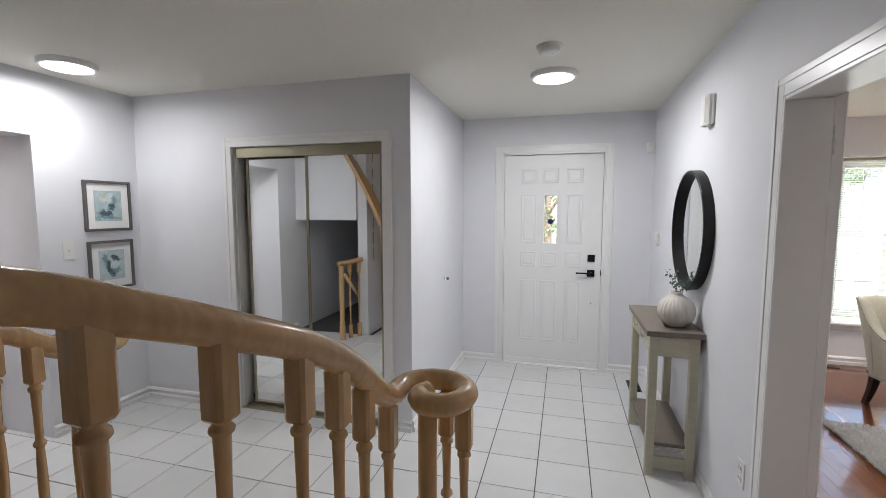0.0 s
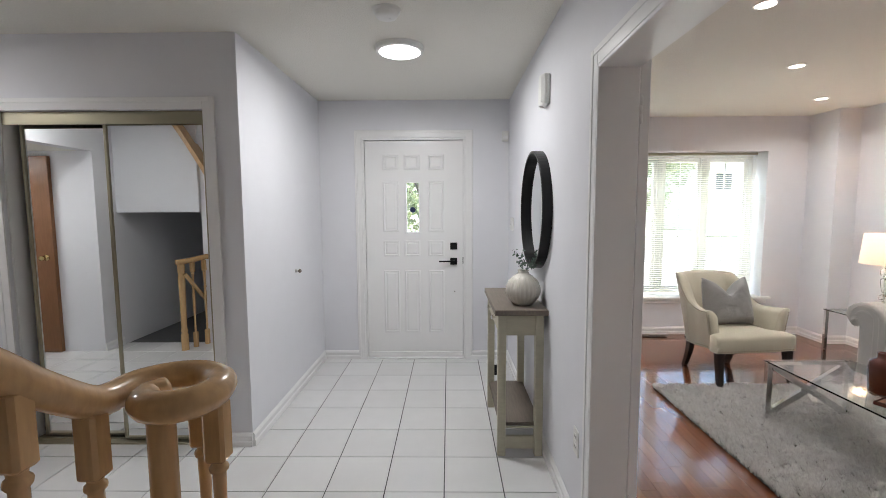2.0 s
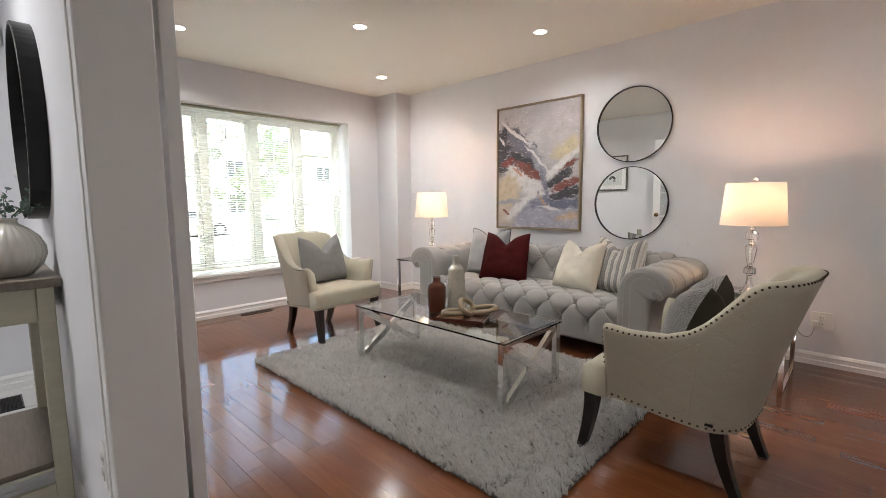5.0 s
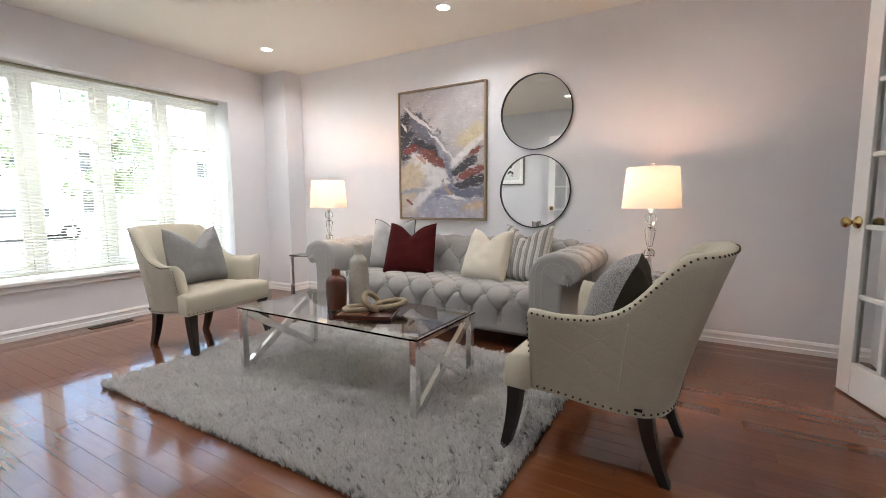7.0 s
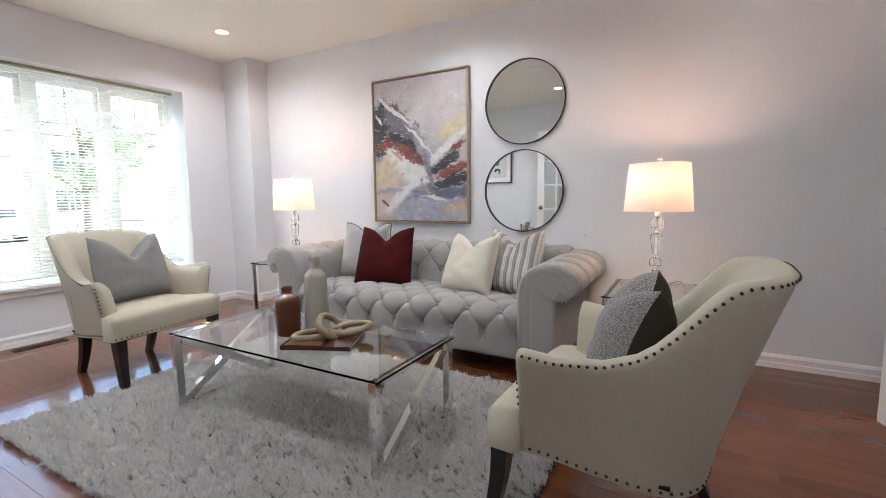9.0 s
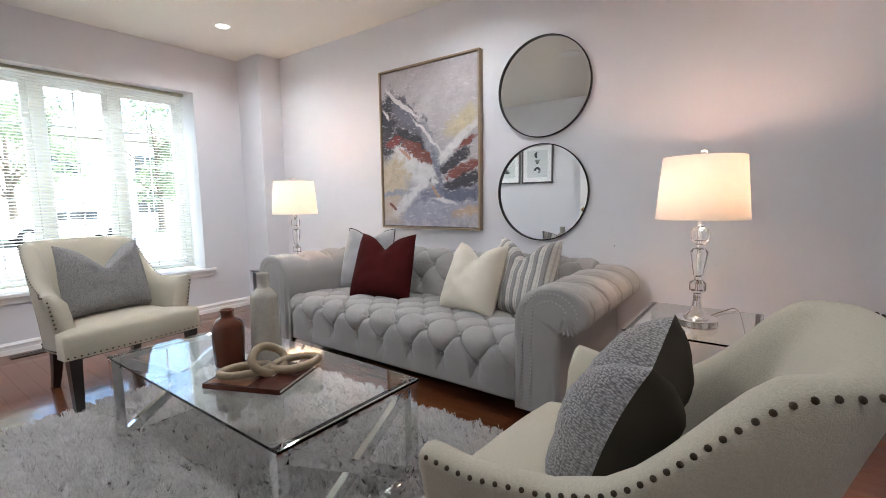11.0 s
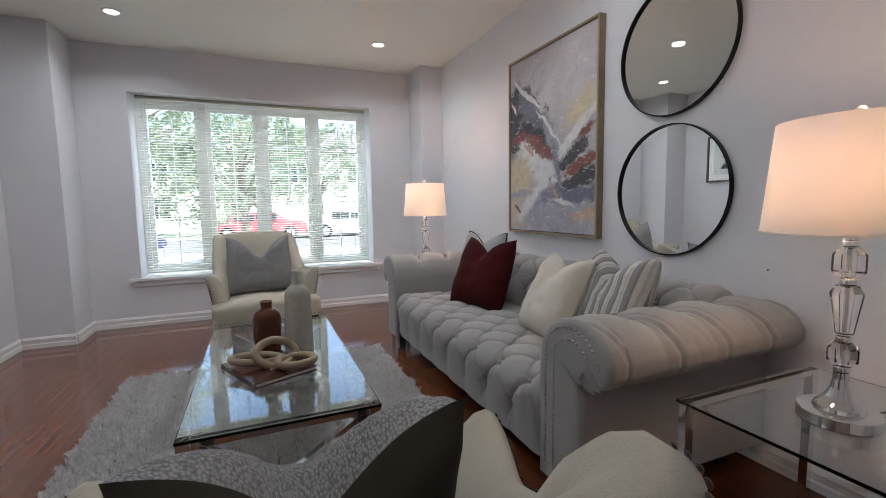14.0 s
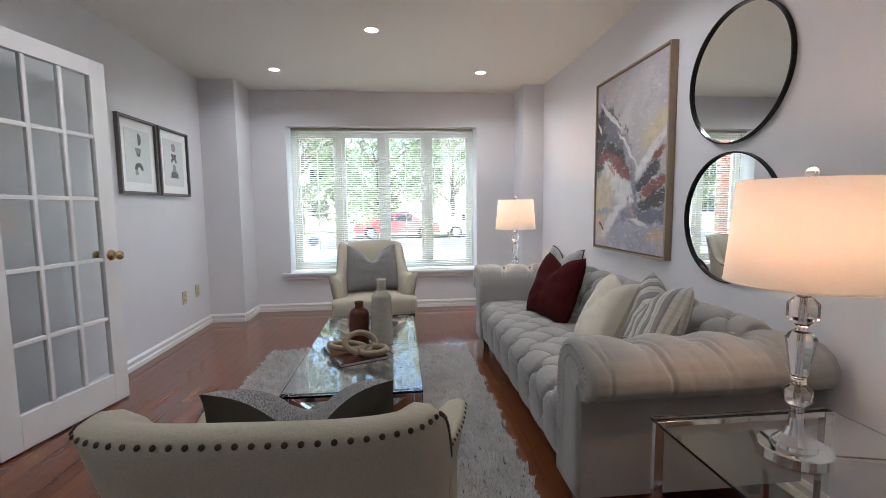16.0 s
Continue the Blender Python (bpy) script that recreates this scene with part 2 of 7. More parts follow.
structure("ceiling_3", boxes(((-4.1, SOUTH - T, 5.0), (2.6, 1.6, 5.1))), CEILING, "cream ceiling over the stairwell", "ceiling")
structure("wall_12", boxes(((-4.1, SOUTH, -2.6), (-4.0, FDY, 5.0)), ((1.3, SOUTH, CEIL + 0.1), (1.4, 1.5, 5.0)), ((-4.0, 1.5, CEIL + 0.1), (1.4, 1.6, 5.0))), WALL, "white painted walls of the stairwell")
# the shaft of the basement stairs, and the wall over it
structure("wall_13", boxes(((HX0, 1.40, 1.40), (-0.74, 1.50, CEIL + 0.1)), ((HX0 - T, SOUTH, -2.6), (HX0, 1.45, 3.4)), ((-0.74, 0.9, -2.6), (-0.62, 1.46, CEIL)), ((-0.74, SOUTH, -2.6), (-0.66, 0.9, 1.6)), ((HX0, SOUTH - 0.1, -2.6), (-0.66, SOUTH, 0))),
          WALL, "white painted walls round the basement stairs")
structure("floor_2", boxes(((HX0 - T, SOUTH, -2.7), (-0.6, 1.6, -2.6)), ((HX0 - T, 1.5, -2.7), (-0.6, 1.6, -0.12))), TILE, "pale floor at the foot of the basement stairs", "floor")
# the passage behind the opening in the hall's west wall
structure("wall_14", boxes(((-3.3, AY1, 0), (HX0 - T, AY1 + 0.1, CEIL)), ((-3.3, AY0 - 0.1, 0), (HX0 - T, AY0, CEIL)), ((-3.4, AY0 - 0.1, 0), (-3.3, AY1 + 0.1, CEIL))), WALL, "white painted walls of the side passage")
structure("ceiling_4", boxes(((-3.3, AY0, AZ), (HX0 - T, AY1, AZ + 0.1))), CEILING, "low ceiling of the side passage", "ceiling")
structure("wall_15", boxes(((CX0 - 0.1, CLY + 0.7, 0), (CX1 + 0.1, CLY + 0.8, CEIL)), ((CX0 - 0.2, CLY + T, 0), (CX0 - 0.1, CLY + 0.8, CEIL))), WALL, "white painted back wall of the closet")


# ---- trim: baseboards, casings, sills ----
BASE_SEC = [(0, 0), (0.018, 0), (0.018, 0.030), (0.011, 0.036), (0.011, 0.056), (0.015, 0.060), (0.015, 0.066), (0.006, 0.080), (0, 0.083)]


def baseboard(a, b, inward):
    """A moulded baseboard from a to b on the floor; inward is the way off the wall."""
    bm = bmesh.new()
    n = Vector((*inward, 0))
    ends = []
    for p in (a, b):
        ends.append([bm.verts.new(Vector((*p, 0)) + n * u + Vector((0, 0, v))) for u, v in BASE_SEC])
    k = len(BASE_SEC)
    for j in range(k):
        bm.faces.new((ends[0][j], ends[0][(j + 1) % k], ends[1][(j + 1) % k], ends[1][j]))
    bm.faces.new(ends[0])
    bm.faces.new(ends[1][::-1])
    bmesh.ops.recalc_face_normals(bm, faces=bm.faces)
    structure("baseboard", bm, TRIM, "white moulded wooden baseboard", "baseboard")


CW = 0.068  # casing width
for a, b, n in (((NX, CLY - 0.0), (NX, FDY), (1, 0)), ((NX, FDY), (DX0 - CW, FDY), (0, -1)), ((DX1 + CW, FDY), (HX1, FDY), (0, -1)), ((HX1, OPY1 + CW), (HX1, FDY), (-1, 0)),
                ((HX0, CLY), (CX0 - CW, CLY), (0, -1)), ((CX1 + CW, CLY), (NX, CLY), (0, -1)), ((HX0, AY1), (HX0, CLY), (1, 0)), ((HX0, 1.52), (HX0, AY0), (1, 0)),
                ((LX0, OPY1 + CW), (LX0, 5.445), (1, 0)), ((LX0, 5.445), (2.887, 5.445), (0, -1)), ((2.887, 5.445), (2.887, WINY), (1, 0)), ((2.887, WINY), (5.775, WINY), (0, -1)),
                ((5.775, 5.485), (5.775, WINY), (-1, 0)), ((5.775, 5.485), (LX1, 5.485), (0, -1)), ((LX1, SY), (LX1, 5.485), (-1, 0)), ((HX1, SOUTH), (HX1, OPY0 - CW), (-1, 0))):
    baseboard(a, b, n)


def casing(name, lo, hi, z, wall, axis, out, label):
    """A three-sided stepped casing round an opening from lo to hi along an axis, of height z, on the wall plane, facing out (+1 or -1)."""
    bm = bmesh.new()

    def slab(u0, u1, z0, z1, d):
        d0, d1 = sorted((wall, wall + out * d))
        if axis == "x":
            box(bm, (u0, d0, z0), (u1, d1, z1), 0.002)
        else:
            box(bm, (d0, u0, z0), (d1, u1, z1), 0.002)
    for w0, w1, d in ((0.0, CW, 0.010), (CW * 0.62, CW - 0.001, 0.0135)):
        slab(lo - w1, lo - w0, 0, z + w1, d)
        slab(hi + w0, hi + w1, 0, z + w1, d)
        slab(lo - w0 - 0.0005, hi + w0 + 0.0005, z + w0, z + w1, d - 0.0006)
    return structure(name, bm, TRIM, label, "door casing")


casing("trim_1", OPY0, OPY1, OPZ, HX1, "y", -1, "white moulded casing of the living room opening")
casing("trim_2", OPY0, OPY1, OPZ, LX0, "y", 1, "white moulded casing of the living room opening")
casing("trim_3", DX0 - 0.02, DX1 + 0.02, DZ + 0.02, FDY, "x", -1, "white moulded casing of the front door")
casing("trim_4", CX0, CX1, CZ, CLY, "x", -1, "white moulded casing of the mirrored closet")
casing("trim_5", 4.69, 5.44, 2.0, SY, "x", 1, "white moulded casing of the inner doorway")
# jamb lining with its door stop
structure("trim_6", boxes(((HX1 - 0.011, OPY1 - 0.016, 0), (LX0 + 0.011, OPY1 - 0.001, OPZ)),
                          ((HX1 - 0.011, OPY0 + 0.001, 0), (LX0 + 0.011, OPY0 + 0.016, OPZ)), ((HX1 - 0.011, OPY0 + 0.016, OPZ - 0.016), (LX0 + 0.011, OPY1 - 0.016, OPZ - 0.001)), bevel=0.003), TRIM, "white painted door jamb lining", "door jamb")
structure("trim_7", boxes(((DX0 - 0.02, FDY + 0.002, 0), (DX0 - 0.003, FDY + T, DZ + 0.02)), ((DX1 + 0.003, FDY + 0.002, 0), (DX1 + 0.02, FDY + T, DZ + 0.02)), ((DX0 - 0.003, FDY + 0.002, DZ + 0.003), (DX1 + 0.003, FDY + T, DZ + 0.02)),
                          ((DX0 - 0.003, FDY + 0.082, 0.014), (DX0 + 0.015, FDY + 0.1, DZ + 0.003)), ((DX1 - 0.015, FDY + 0.082, 0.014), (DX1 + 0.003, FDY + 0.1, DZ + 0.003)), ((DX0 + 0.015, FDY + 0.082, DZ - 0.015), (DX1 - 0.015, FDY + 0.1, DZ + 0.003)),
                          ((DX0 - 0.003, FDY - 0.02, 0), (DX1 + 0.003, FDY + T, 0.014))), TRIM, "white front door jamb and threshold", "door jamb")
structure("trim_8", boxes(((2.446, OPY0 + 0.016, -0.004), (2.50, OPY1 - 0.016, 0.006)), bevel=0.003), PLANK, "cherry wood threshold strip", "threshold")


# ---- doors ----
def knob(parent, at, way, mat=None):
    """A round knob with its rose; way is +1 or -1 along local y."""
    m = Matrix.Translation(at) @ pose(0, 0, 0, -90 * way)
    part("knob", lathe(((0, 0), (0.032, 0.0), (0.03, 0.006), (0.012, 0.012), (0.010, 0.03), (0.020, 0.038), (0.027, 0.05), (0.024, 0.062), (0.012, 0.068), (0, 0.069)), 18, m), mat or BRASS, parent, "polished brass knob", True)


def hinge(parent, at, r=0.006, h=0.09):
    m = Matrix.Translation(at)
    part("hinge", lathe(((0, -h / 2 - 0.008), (r * 0.7, -h / 2 - 0.006), (r, -h / 2), (r, -h / 6), (r * 0.8, -h / 6), (r, -h / 6 + 0.001), (r, h / 6), (r * 0.8, h / 6), (r, h / 6 + 0.001), (r, h / 2), (r * 0.7, h / 2 + 0.006), (0, h / 2 + 0.008)), 10, m), TRIM, parent, "", True)


def french_door(name, at, turn, w=0.78, h=1.94, label=""):
    """A fifteen-light door leaf, hinged at its local origin, running along local x."""
    d = thing(name, label, "door", at, turn, "french doors", "structure")
    t, st, top, bot = 0.036, 0.10, 0.09, 0.17
    z0 = 0.01
    part("stile", boxes(((0, -t / 2, z0), (st, t / 2, z0 + h)), ((w - st, -t / 2, z0), (w, t / 2, z0 + h)), bevel=0.002), DOOR_WHITE, d)
    part("rail", boxes(((st, -t / 2 + 0.0004, z0), (w - st, t / 2 - 0.0004, z0 + bot)), ((st, -t / 2 + 0.0004, z0 + h - top), (w - st, t / 2 - 0.0004, z0 + h)), bevel=0.0015), DOOR_WHITE, d)
    gw, gh, mb = w - 2 * st, h - top - bot, 0.024
    cw, ch = (gw - 2 * mb) / 3, (gh - 4 * mb) / 5
    for k in (1, 2):
        x = st + k * cw + (k - 1) * mb
        part("muntin", cube((x, -t / 2 + 0.004, z0 + bot), (x + mb, t / 2 - 0.004, z0 + h - top), 0.004), DOOR_WHITE, d)
    for k in range(1, 5):
        z = z0 + bot + k * ch + (k - 1) * mb
        part("muntin", cube((st, -t / 2 + 0.005, z), (w - st, t / 2 - 0.005, z + mb), 0.004), DOOR_WHITE, d)
    for i in range(3):
        for j in range(5):
            x, z = st + i * (cw + mb), z0 + bot + j * (ch + mb)
            part("pane", cube((x - 0.003, -0.002, z - 0.003), (x + cw + 0.003, 0.002, z + ch + 0.003)), DOOR_GLASS, d)
    for s in (1, -1):
        knob(d, (w - 0.055, s * t / 2, z0 + 0.87), s)
    for z in (0.2, 1.0, 1.72):
        hinge(d, (-0.004, t / 2 + 0.003, z))
    return d


DOOR_GLASS = material("door_glass", (0.93, 0.96, 0.95), 0.03, transmission=1.0, ior=1.3)
bifold = french_door("door_2", (2.652, 2.926, 0), 79.4, 0.73, 1.965, "white fifteen-pane folding french door standing open by the wall")
part("folding_leaf", cube((-0.29, -0.018, 0.01), (-0.008, 0.018, 1.975), 0.002), DOOR_WHITE, bifold)
for z in (0.2, 1.78):
    hinge(bifold, (-0.294, 0.014, z))
french_door("door_3", (4.715, 0.66, 0), 18.0, 0.73, 1.965, "white fifteen-pane french door standing open into the room")

LITE_X0, LITE_X1, LITE_Z0, LITE_Z1 = 0.380, 0.494, 1.195, 1.65


def front_door():
    d = thing("door_1", "white panelled front door with a narrow glass light, closed", "door", (DX0, FDY + 0.055, 0.012), 0, "", "structure")
    w, h, t = DX1 - DX0, DZ - 0.014, 0.045
    # slab round the glass opening, its front at local y = -t/2
    part("leaf", boxes(((0, -t / 2, 0), (LITE_X0, t / 2, h)), ((LITE_X1, -t / 2, 0), (w, t / 2, h)), ((LITE_X0, -t / 2, 0), (LITE_X1, t / 2, LITE_Z0)), ((LITE_X0, -t / 2, LITE_Z1), (LITE_X1, t / 2, h))), DOOR_WHITE, d)
    part("lite_frame", boxes(((LITE_X0 - 0.018, -t / 2 - 0.008, LITE_Z0 - 0.018), (LITE_X0, -t / 2, LITE_Z1 + 0.018)), ((LITE_X1, -t / 2 - 0.008, LITE_Z0 - 0.018), (LITE_X1 + 0.018, -t / 2, LITE_Z1 + 0.018)),
                             ((LITE_X0, -t / 2 - 0.008, LITE_Z0 - 0.018), (LITE_X1, -t / 2, LITE_Z0)), ((LITE_X0, -t / 2 - 0.008, LITE_Z1), (LITE_X1, -t / 2, LITE_Z1 + 0.018)), bevel=0.003), DOOR_WHITE, d)
    part("pane", cube((LITE_X0, -0.003, LITE_Z0), (LITE_X1, 0.003, LITE_Z1)), DOOR_GLASS, d).visible_shadow = False
    part("sticker", lathe(((0, 0), (0.026, 0), (0.026, 0.001), (0, 0.001)), 20, Matrix.Translation((0.437, -0.006, 1.40)) @ pose(0, 0, 0, 90)), STICKER, d, "round dark blue sticker on the glass")
    # raised panels: each a bevelled field in a sunk rim
    for cx in (0.235, 0.43, 0.655):
        rows = [(1.765, 1.905), (0.965, 1.115), (0.235, 0.835)]
        if cx != 0.43:
            rows.append((1.195, 1.665))
        for z0, z1 in rows:
            hw = 0.075
            bm = bmesh.new()
            y = -t / 2
            loops = []
            for ins, dy in ((0, 0.0), (0.006, -0.005), (0.013, -0.006), (0.021, -0.001), (0.036, -0.006)):
                loops.append([bm.verts.new((cx + sx * (hw - ins), y + dy - 0.0002, (z0 + ins) if sz < 0 else (z1 - ins))) for sx, sz in ((-1, -1), (1, -1), (1, 1), (-1, 1))])
            for a, b in zip(loops, loops[1:]):
                for k in range(4):
                    bm.faces.new((a[k], a[(k + 1) % 4], b[(k + 1) % 4], b[k]))
            bm.faces.new(loops[-1])
            part("panel", bm, DOOR_WHITE, d)
    y = -t / 2
    part("deadbolt", cube((0.785, y - 0.012, 1.028), (0.85, y, 1.093), 0.002), BLACK, d, "square black deadbolt plate")
    lv = part("lever", cube((0.785, y - 0.012, 0.885), (0.85, y, 0.95), 0.002), BLACK, d, "square black lever handle")
    part("lever_arm", boxes(((0.68, y - 0.052, 0.913), (0.825, y - 0.04, 0.927)), ((0.81, y - 0.05, 0.910), (0.83, y - 0.01, 0.930)), bevel=0.002), BLACK, lv)
    part("latch", cube((w - 0.004, y - 0.006, 0.895), (w + 0.006, y + 0.01, 0.955), 0.001), BLACK, d)
    part("peephole", lathe(((0, 0), (0.006, 0), (0.005, 0.004), (0, 0.004)), 10, Matrix.Translation((0.825, y, 0.63)) @ pose(0, 0, 0, 90)), BLACK, d)
    part("sweep", cube((0.002, y - 0.012, 0.0), (w - 0.002, y, 0.05), 0.003), DOOR_WHITE, d)
    for z in (0.3, 1.02, 1.75):
        hinge(d, (-0.012, y - 0.004, z), 0.007, 0.1)


STICKER = material("blue_sticker", (0.02, 0.03, 0.10), 0.4)
front_door()


def closet_doors():
    track = thing("closet_track", "champagne metal head and floor track of the sliding doors", "door track", kind="structure")
    part("valance", cube((CX0 + 0.001, CLY + 0.022, CZ - 0.075), (CX1 - 0.001, CLY + 0.03, CZ - 0.002), 0.002), CHAMPAGNE, track)
    part("floor_track", boxes(((CX0 + 0.001, CLY + 0.01, 0), (CX1 - 0.001, CLY + 0.11, 0.012)), ((CX0 + 0.001, CLY + 0.055, 0.012), (CX1 - 0.001, CLY + 0.06, 0.02)), bevel=0.001), CHAMPAGNE, track)
    part("jamb", boxes(((CX0 + 0.001, CLY + 0.02, 0.012), (CX0 + 0.012, CLY + T - 0.01, CZ - 0.002)), ((CX1 - 0.012, CLY + 0.02, 0.012), (CX1 - 0.001, CLY + T - 0.01, CZ - 0.002))), TRIM, track)
    for name, x0, x1, y in (("rear", CX0 + 0.055, -0.085, CLY + 0.085), ("front", -0.13, CX1 - 0.014, CLY + 0.045)):
        d = thing("sliding_mirror_door", "mirrored sliding closet door in a champagne metal frame", "closet door", (0, 0, 0), 0, "closet doors")
        z0, z1, f = 0.02, CZ - 0.012, 0.02
        part("mirror", cube((x0 + f, y, z0 + f), (x1 - f, y + 0.005, z1 - f)), MIRROR, d, "clear mirror sheet")
        part("stile", boxes(((x0, y - 0.008, z0), (x0 + f, y + 0.016, z1)), bevel=0.003), CHAMPAGNE, d)
        part("stile", boxes(((x1 - f, y - 0.008, z0), (x1, y + 0.016, z1)), bevel=0.003), CHAMPAGNE, d)
        part("rail", boxes(((x0 + f, y - 0.006, z0), (x1 - f, y + 0.014, z0 + f)), bevel=0.003), CHAMPAGNE, d)
        part("rail", boxes(((x0 + f, y - 0.006, z1 - f), (x1 - f, y + 0.014, z1)), bevel=0.003), CHAMPAGNE, d)


closet_doors()


def passage_door():
    d = thing("door_4", "white panelled door in the side passage, closed", "door", (-2.1, AY1 - 0.012, 0.01), 180, "", "structure")
    part("leaf", cube((0, 0, 0), (0.72, 0.012, 1.93), 0.002), DOOR_WHITE, d)
    for x0, x1 in ((0.1, 0.32), (0.4, 0.62)):
        for z0, z1 in ((0.18, 0.8), (0.95, 1.75)):
            part("panel", cube((x0, 0.012, z0), (x1, 0.017, z1), 0.004), DOOR_WHITE, d)
    d2 = thing("door_5", "brown stained wooden door in the side passage", "door", (-2.80, AY0 + 0.044, 0.01), 0, "", "structure")
    part("leaf", cube((0, -0.04, 0), (0.78, 0.0, 1.94), 0.003), BROWN_DOOR, d2)
    knob(d2, (0.7, 0.0, 0.95), 1)


BROWN_DOOR = material("brown_stained_wood", (0.22, 0.10, 0.045), 0.35, grain=0.4, scale=8, stretch=(8, 8, 1))
passage_door()


# ---- front window with its blind ----
def front_window():
    w = thing("window_1", "white four-part front window with thin grille bars", "window", kind="structure")
    x0, x1, z0, z1, y0, y1 = 3.255, 5.345, 0.43, 2.03, 6.09, 6.15
    part("window_frame", boxes(((x0, y0, z0), (x0 + 0.05, y1, z1)), ((x1 - 0.05, y0, z0), (x1, y1, z1)), ((x0 + 0.05, y0, z1 - 0.05), (x1 - 0.05, y1, z1)), ((x0 + 0.05, y0, z0), (x1 - 0.05, y1, z0 + 0.04)), bevel=0.003), TRIM, w)
    mids = (3.79, 4.295, 4.795)
    for m in mids:
        part("mullion", cube((m - 0.03, y0 - 0.01, z0 + 0.04), (m + 0.03, y1, z1 - 0.05), 0.004), TRIM, w)
    edges = [x0 + 0.05] + [v for m in mids for v in (m - 0.03, m + 0.03)] + [x1 - 0.05]
    for k in range(4):
        a, b = edges[2 * k], edges[2 * k + 1]
        s = part("sash", boxes(((a, y0 + 0.012, z0 + 0.04), (a + 0.04, y1 - 0.01, z1 - 0.05)), ((b - 0.04, y0 + 0.012, z0 + 0.04), (b, y1 - 0.01, z1 - 0.05)),
                               ((a + 0.04, y0 + 0.012, z0 + 0.04), (b - 0.04, y1 - 0.01, z0 + 0.08)), ((a + 0.04, y0 + 0.012, z1 - 0.09), (b - 0.04, y1 - 0.01, z1 - 0.05)), bevel=0.002), TRIM, w)
        p = part("pane", cube((a + 0.035, y0 + 0.03, z0 + 0.075), (b - 0.035, y0 + 0.036, z1 - 0.085)), PANE, s)
        p.visible_shadow = False
        part("grille_bar", cube(((a + b) / 2 - 0.005, y0 + 0.037, z0 + 0.08), ((a + b) / 2 + 0.005, y0 + 0.042, z1 - 0.09)), TRIM, s)
        for j in range(1, 5):
            z = z0 + 0.08 + (z1 - z0 - 0.17) * j / 5
            part("grille_bar", cube((a + 0.04, y0 + 0.0372, z - 0.005), (b - 0.04, y0 + 0.0418, z + 0.005)), TRIM, s)
    part("crank", boxes(((4.95, y0 - 0.03, z0 + 0.04), (5.07, y0, z0 + 0.062)), ((5.03, y0 - 0.045, z0 + 0.05), (5.05, y0 - 0.03, z0 + 0.1)), bevel=0.003), PLASTIC, w)
    structure("window_sill", boxes(((3.255, 5.852, 0.402), (5.345, 6.09, 0.428)), ((3.17, 5.80, 0.402), (5.43, 5.85, 0.428)), ((3.20, 5.83, 0.352), (5.40, 5.849, 0.4)), bevel=0.004), TRIM, "white painted window sill with an apron", "window sill")


front_window()

SLAT = material("blind_slat", (0.80, 0.79, 0.70), 0.45, grain=0.05, scale=30)
_nt = SLAT.node_tree
_tr = _nt.nodes.new("ShaderNodeBsdfTranslucent")
_tr.inputs["Color"].default_value = (0.85, 0.86, 0.80, 1)
_ms = _nt.nodes.new("ShaderNodeMixShader")
_ms.inputs["Fac"].default_value = 0.3
_nt.links.new(_nt.nodes["Principled BSDF"].outputs[0], _ms.inputs[1])
_nt.links.new(_tr.outputs[0], _ms.inputs[2])
_nt.links.new(_ms.outputs[0], _nt.nodes["Material Output"].inputs["Surface"])
BLIND_RAIL = material("blind_rail", (0.42, 0.40, 0.30), 0.4)


def blind():
    b = thing("window_blind", "cream horizontal mini blind lowered with open slats", "blind")
    x0, x1, y = 3.285, 5.315, 5.985
    part("headrail", cube((x0, y - 0.02, 2.004), (x1, y + 0.02, 2.028), 0.003), BLIND_RAIL, b, "tan metal headrail")
    part("bottom_rail", cube((x0, y - 0.013, 0.452), (x1, y + 0.013, 0.466), 0.003), SLAT, b)
    bm = bmesh.new()
    prof = [(-0.0135, -0.0010), (-0.0065, 0.0010), (0, 0.0018), (0.0065, 0.0010), (0.0135, -0.0010)]
    c, s = math.cos(radians(16)), math.sin(radians(16))
    rows = [[bm.verts.new((x, u * c - v * s, u * s + v * c)) for u, v in prof] for x in (x0 + 0.004, x1 - 0.004)]
    for k in range(4):
        bm.faces.new((rows[0][k], rows[0][k + 1], rows[1][k + 1], rows[1][k]))
    first = part("slat", bm, SLAT, b, smooth=True)
    n = 67
    first.location = (0, y, 0.485)
    for k in range(1, n):
        o = new("slat", first.data)
        o.parent, o.location = b, (0, y, 0.485 + k * (1.985 - 0.485) / (n - 1))
    for x in (3.42, 3.80, 4.30, 4.80, 5.18):
        part("ladder_cord", boxes(((x - 0.0012, y - 0.0135, 0.46), (x + 0.0012, y - 0.0125, 1.99)), ((x - 0.0012, y + 0.0125, 0.46), (x + 0.0012, y + 0.0135, 1.99))), SLAT, b)
    part("wand", lathe(((0.004, 1.15), (0.004, 1.98)), 6, Matrix.Translation((3.36, y - 0.03, 0))), GLASS, b, "clear tilt wand")


blind()


# ---- ceiling fixtures and wall fittings ----
def hall_light(x, y, z=CEIL):
    d = thing("ceiling_light", "round flush white ceiling light, switched on", "ceiling light", (x, y, z), 0, "hall ceiling lights")
    part("rim", lathe(((0.125, -0.032), (0.143, -0.032), (0.146, -0.028), (0.146, 0), (0.125, 0)), 40), PLASTIC, d, smooth=False)
    part("diffuser", lathe(((0, -0.034), (0.124, -0.0335), (0.1248, -0.031), (0.1248, -0.02)), 40), GLOW_HALL, d, "glowing round diffuser", True)


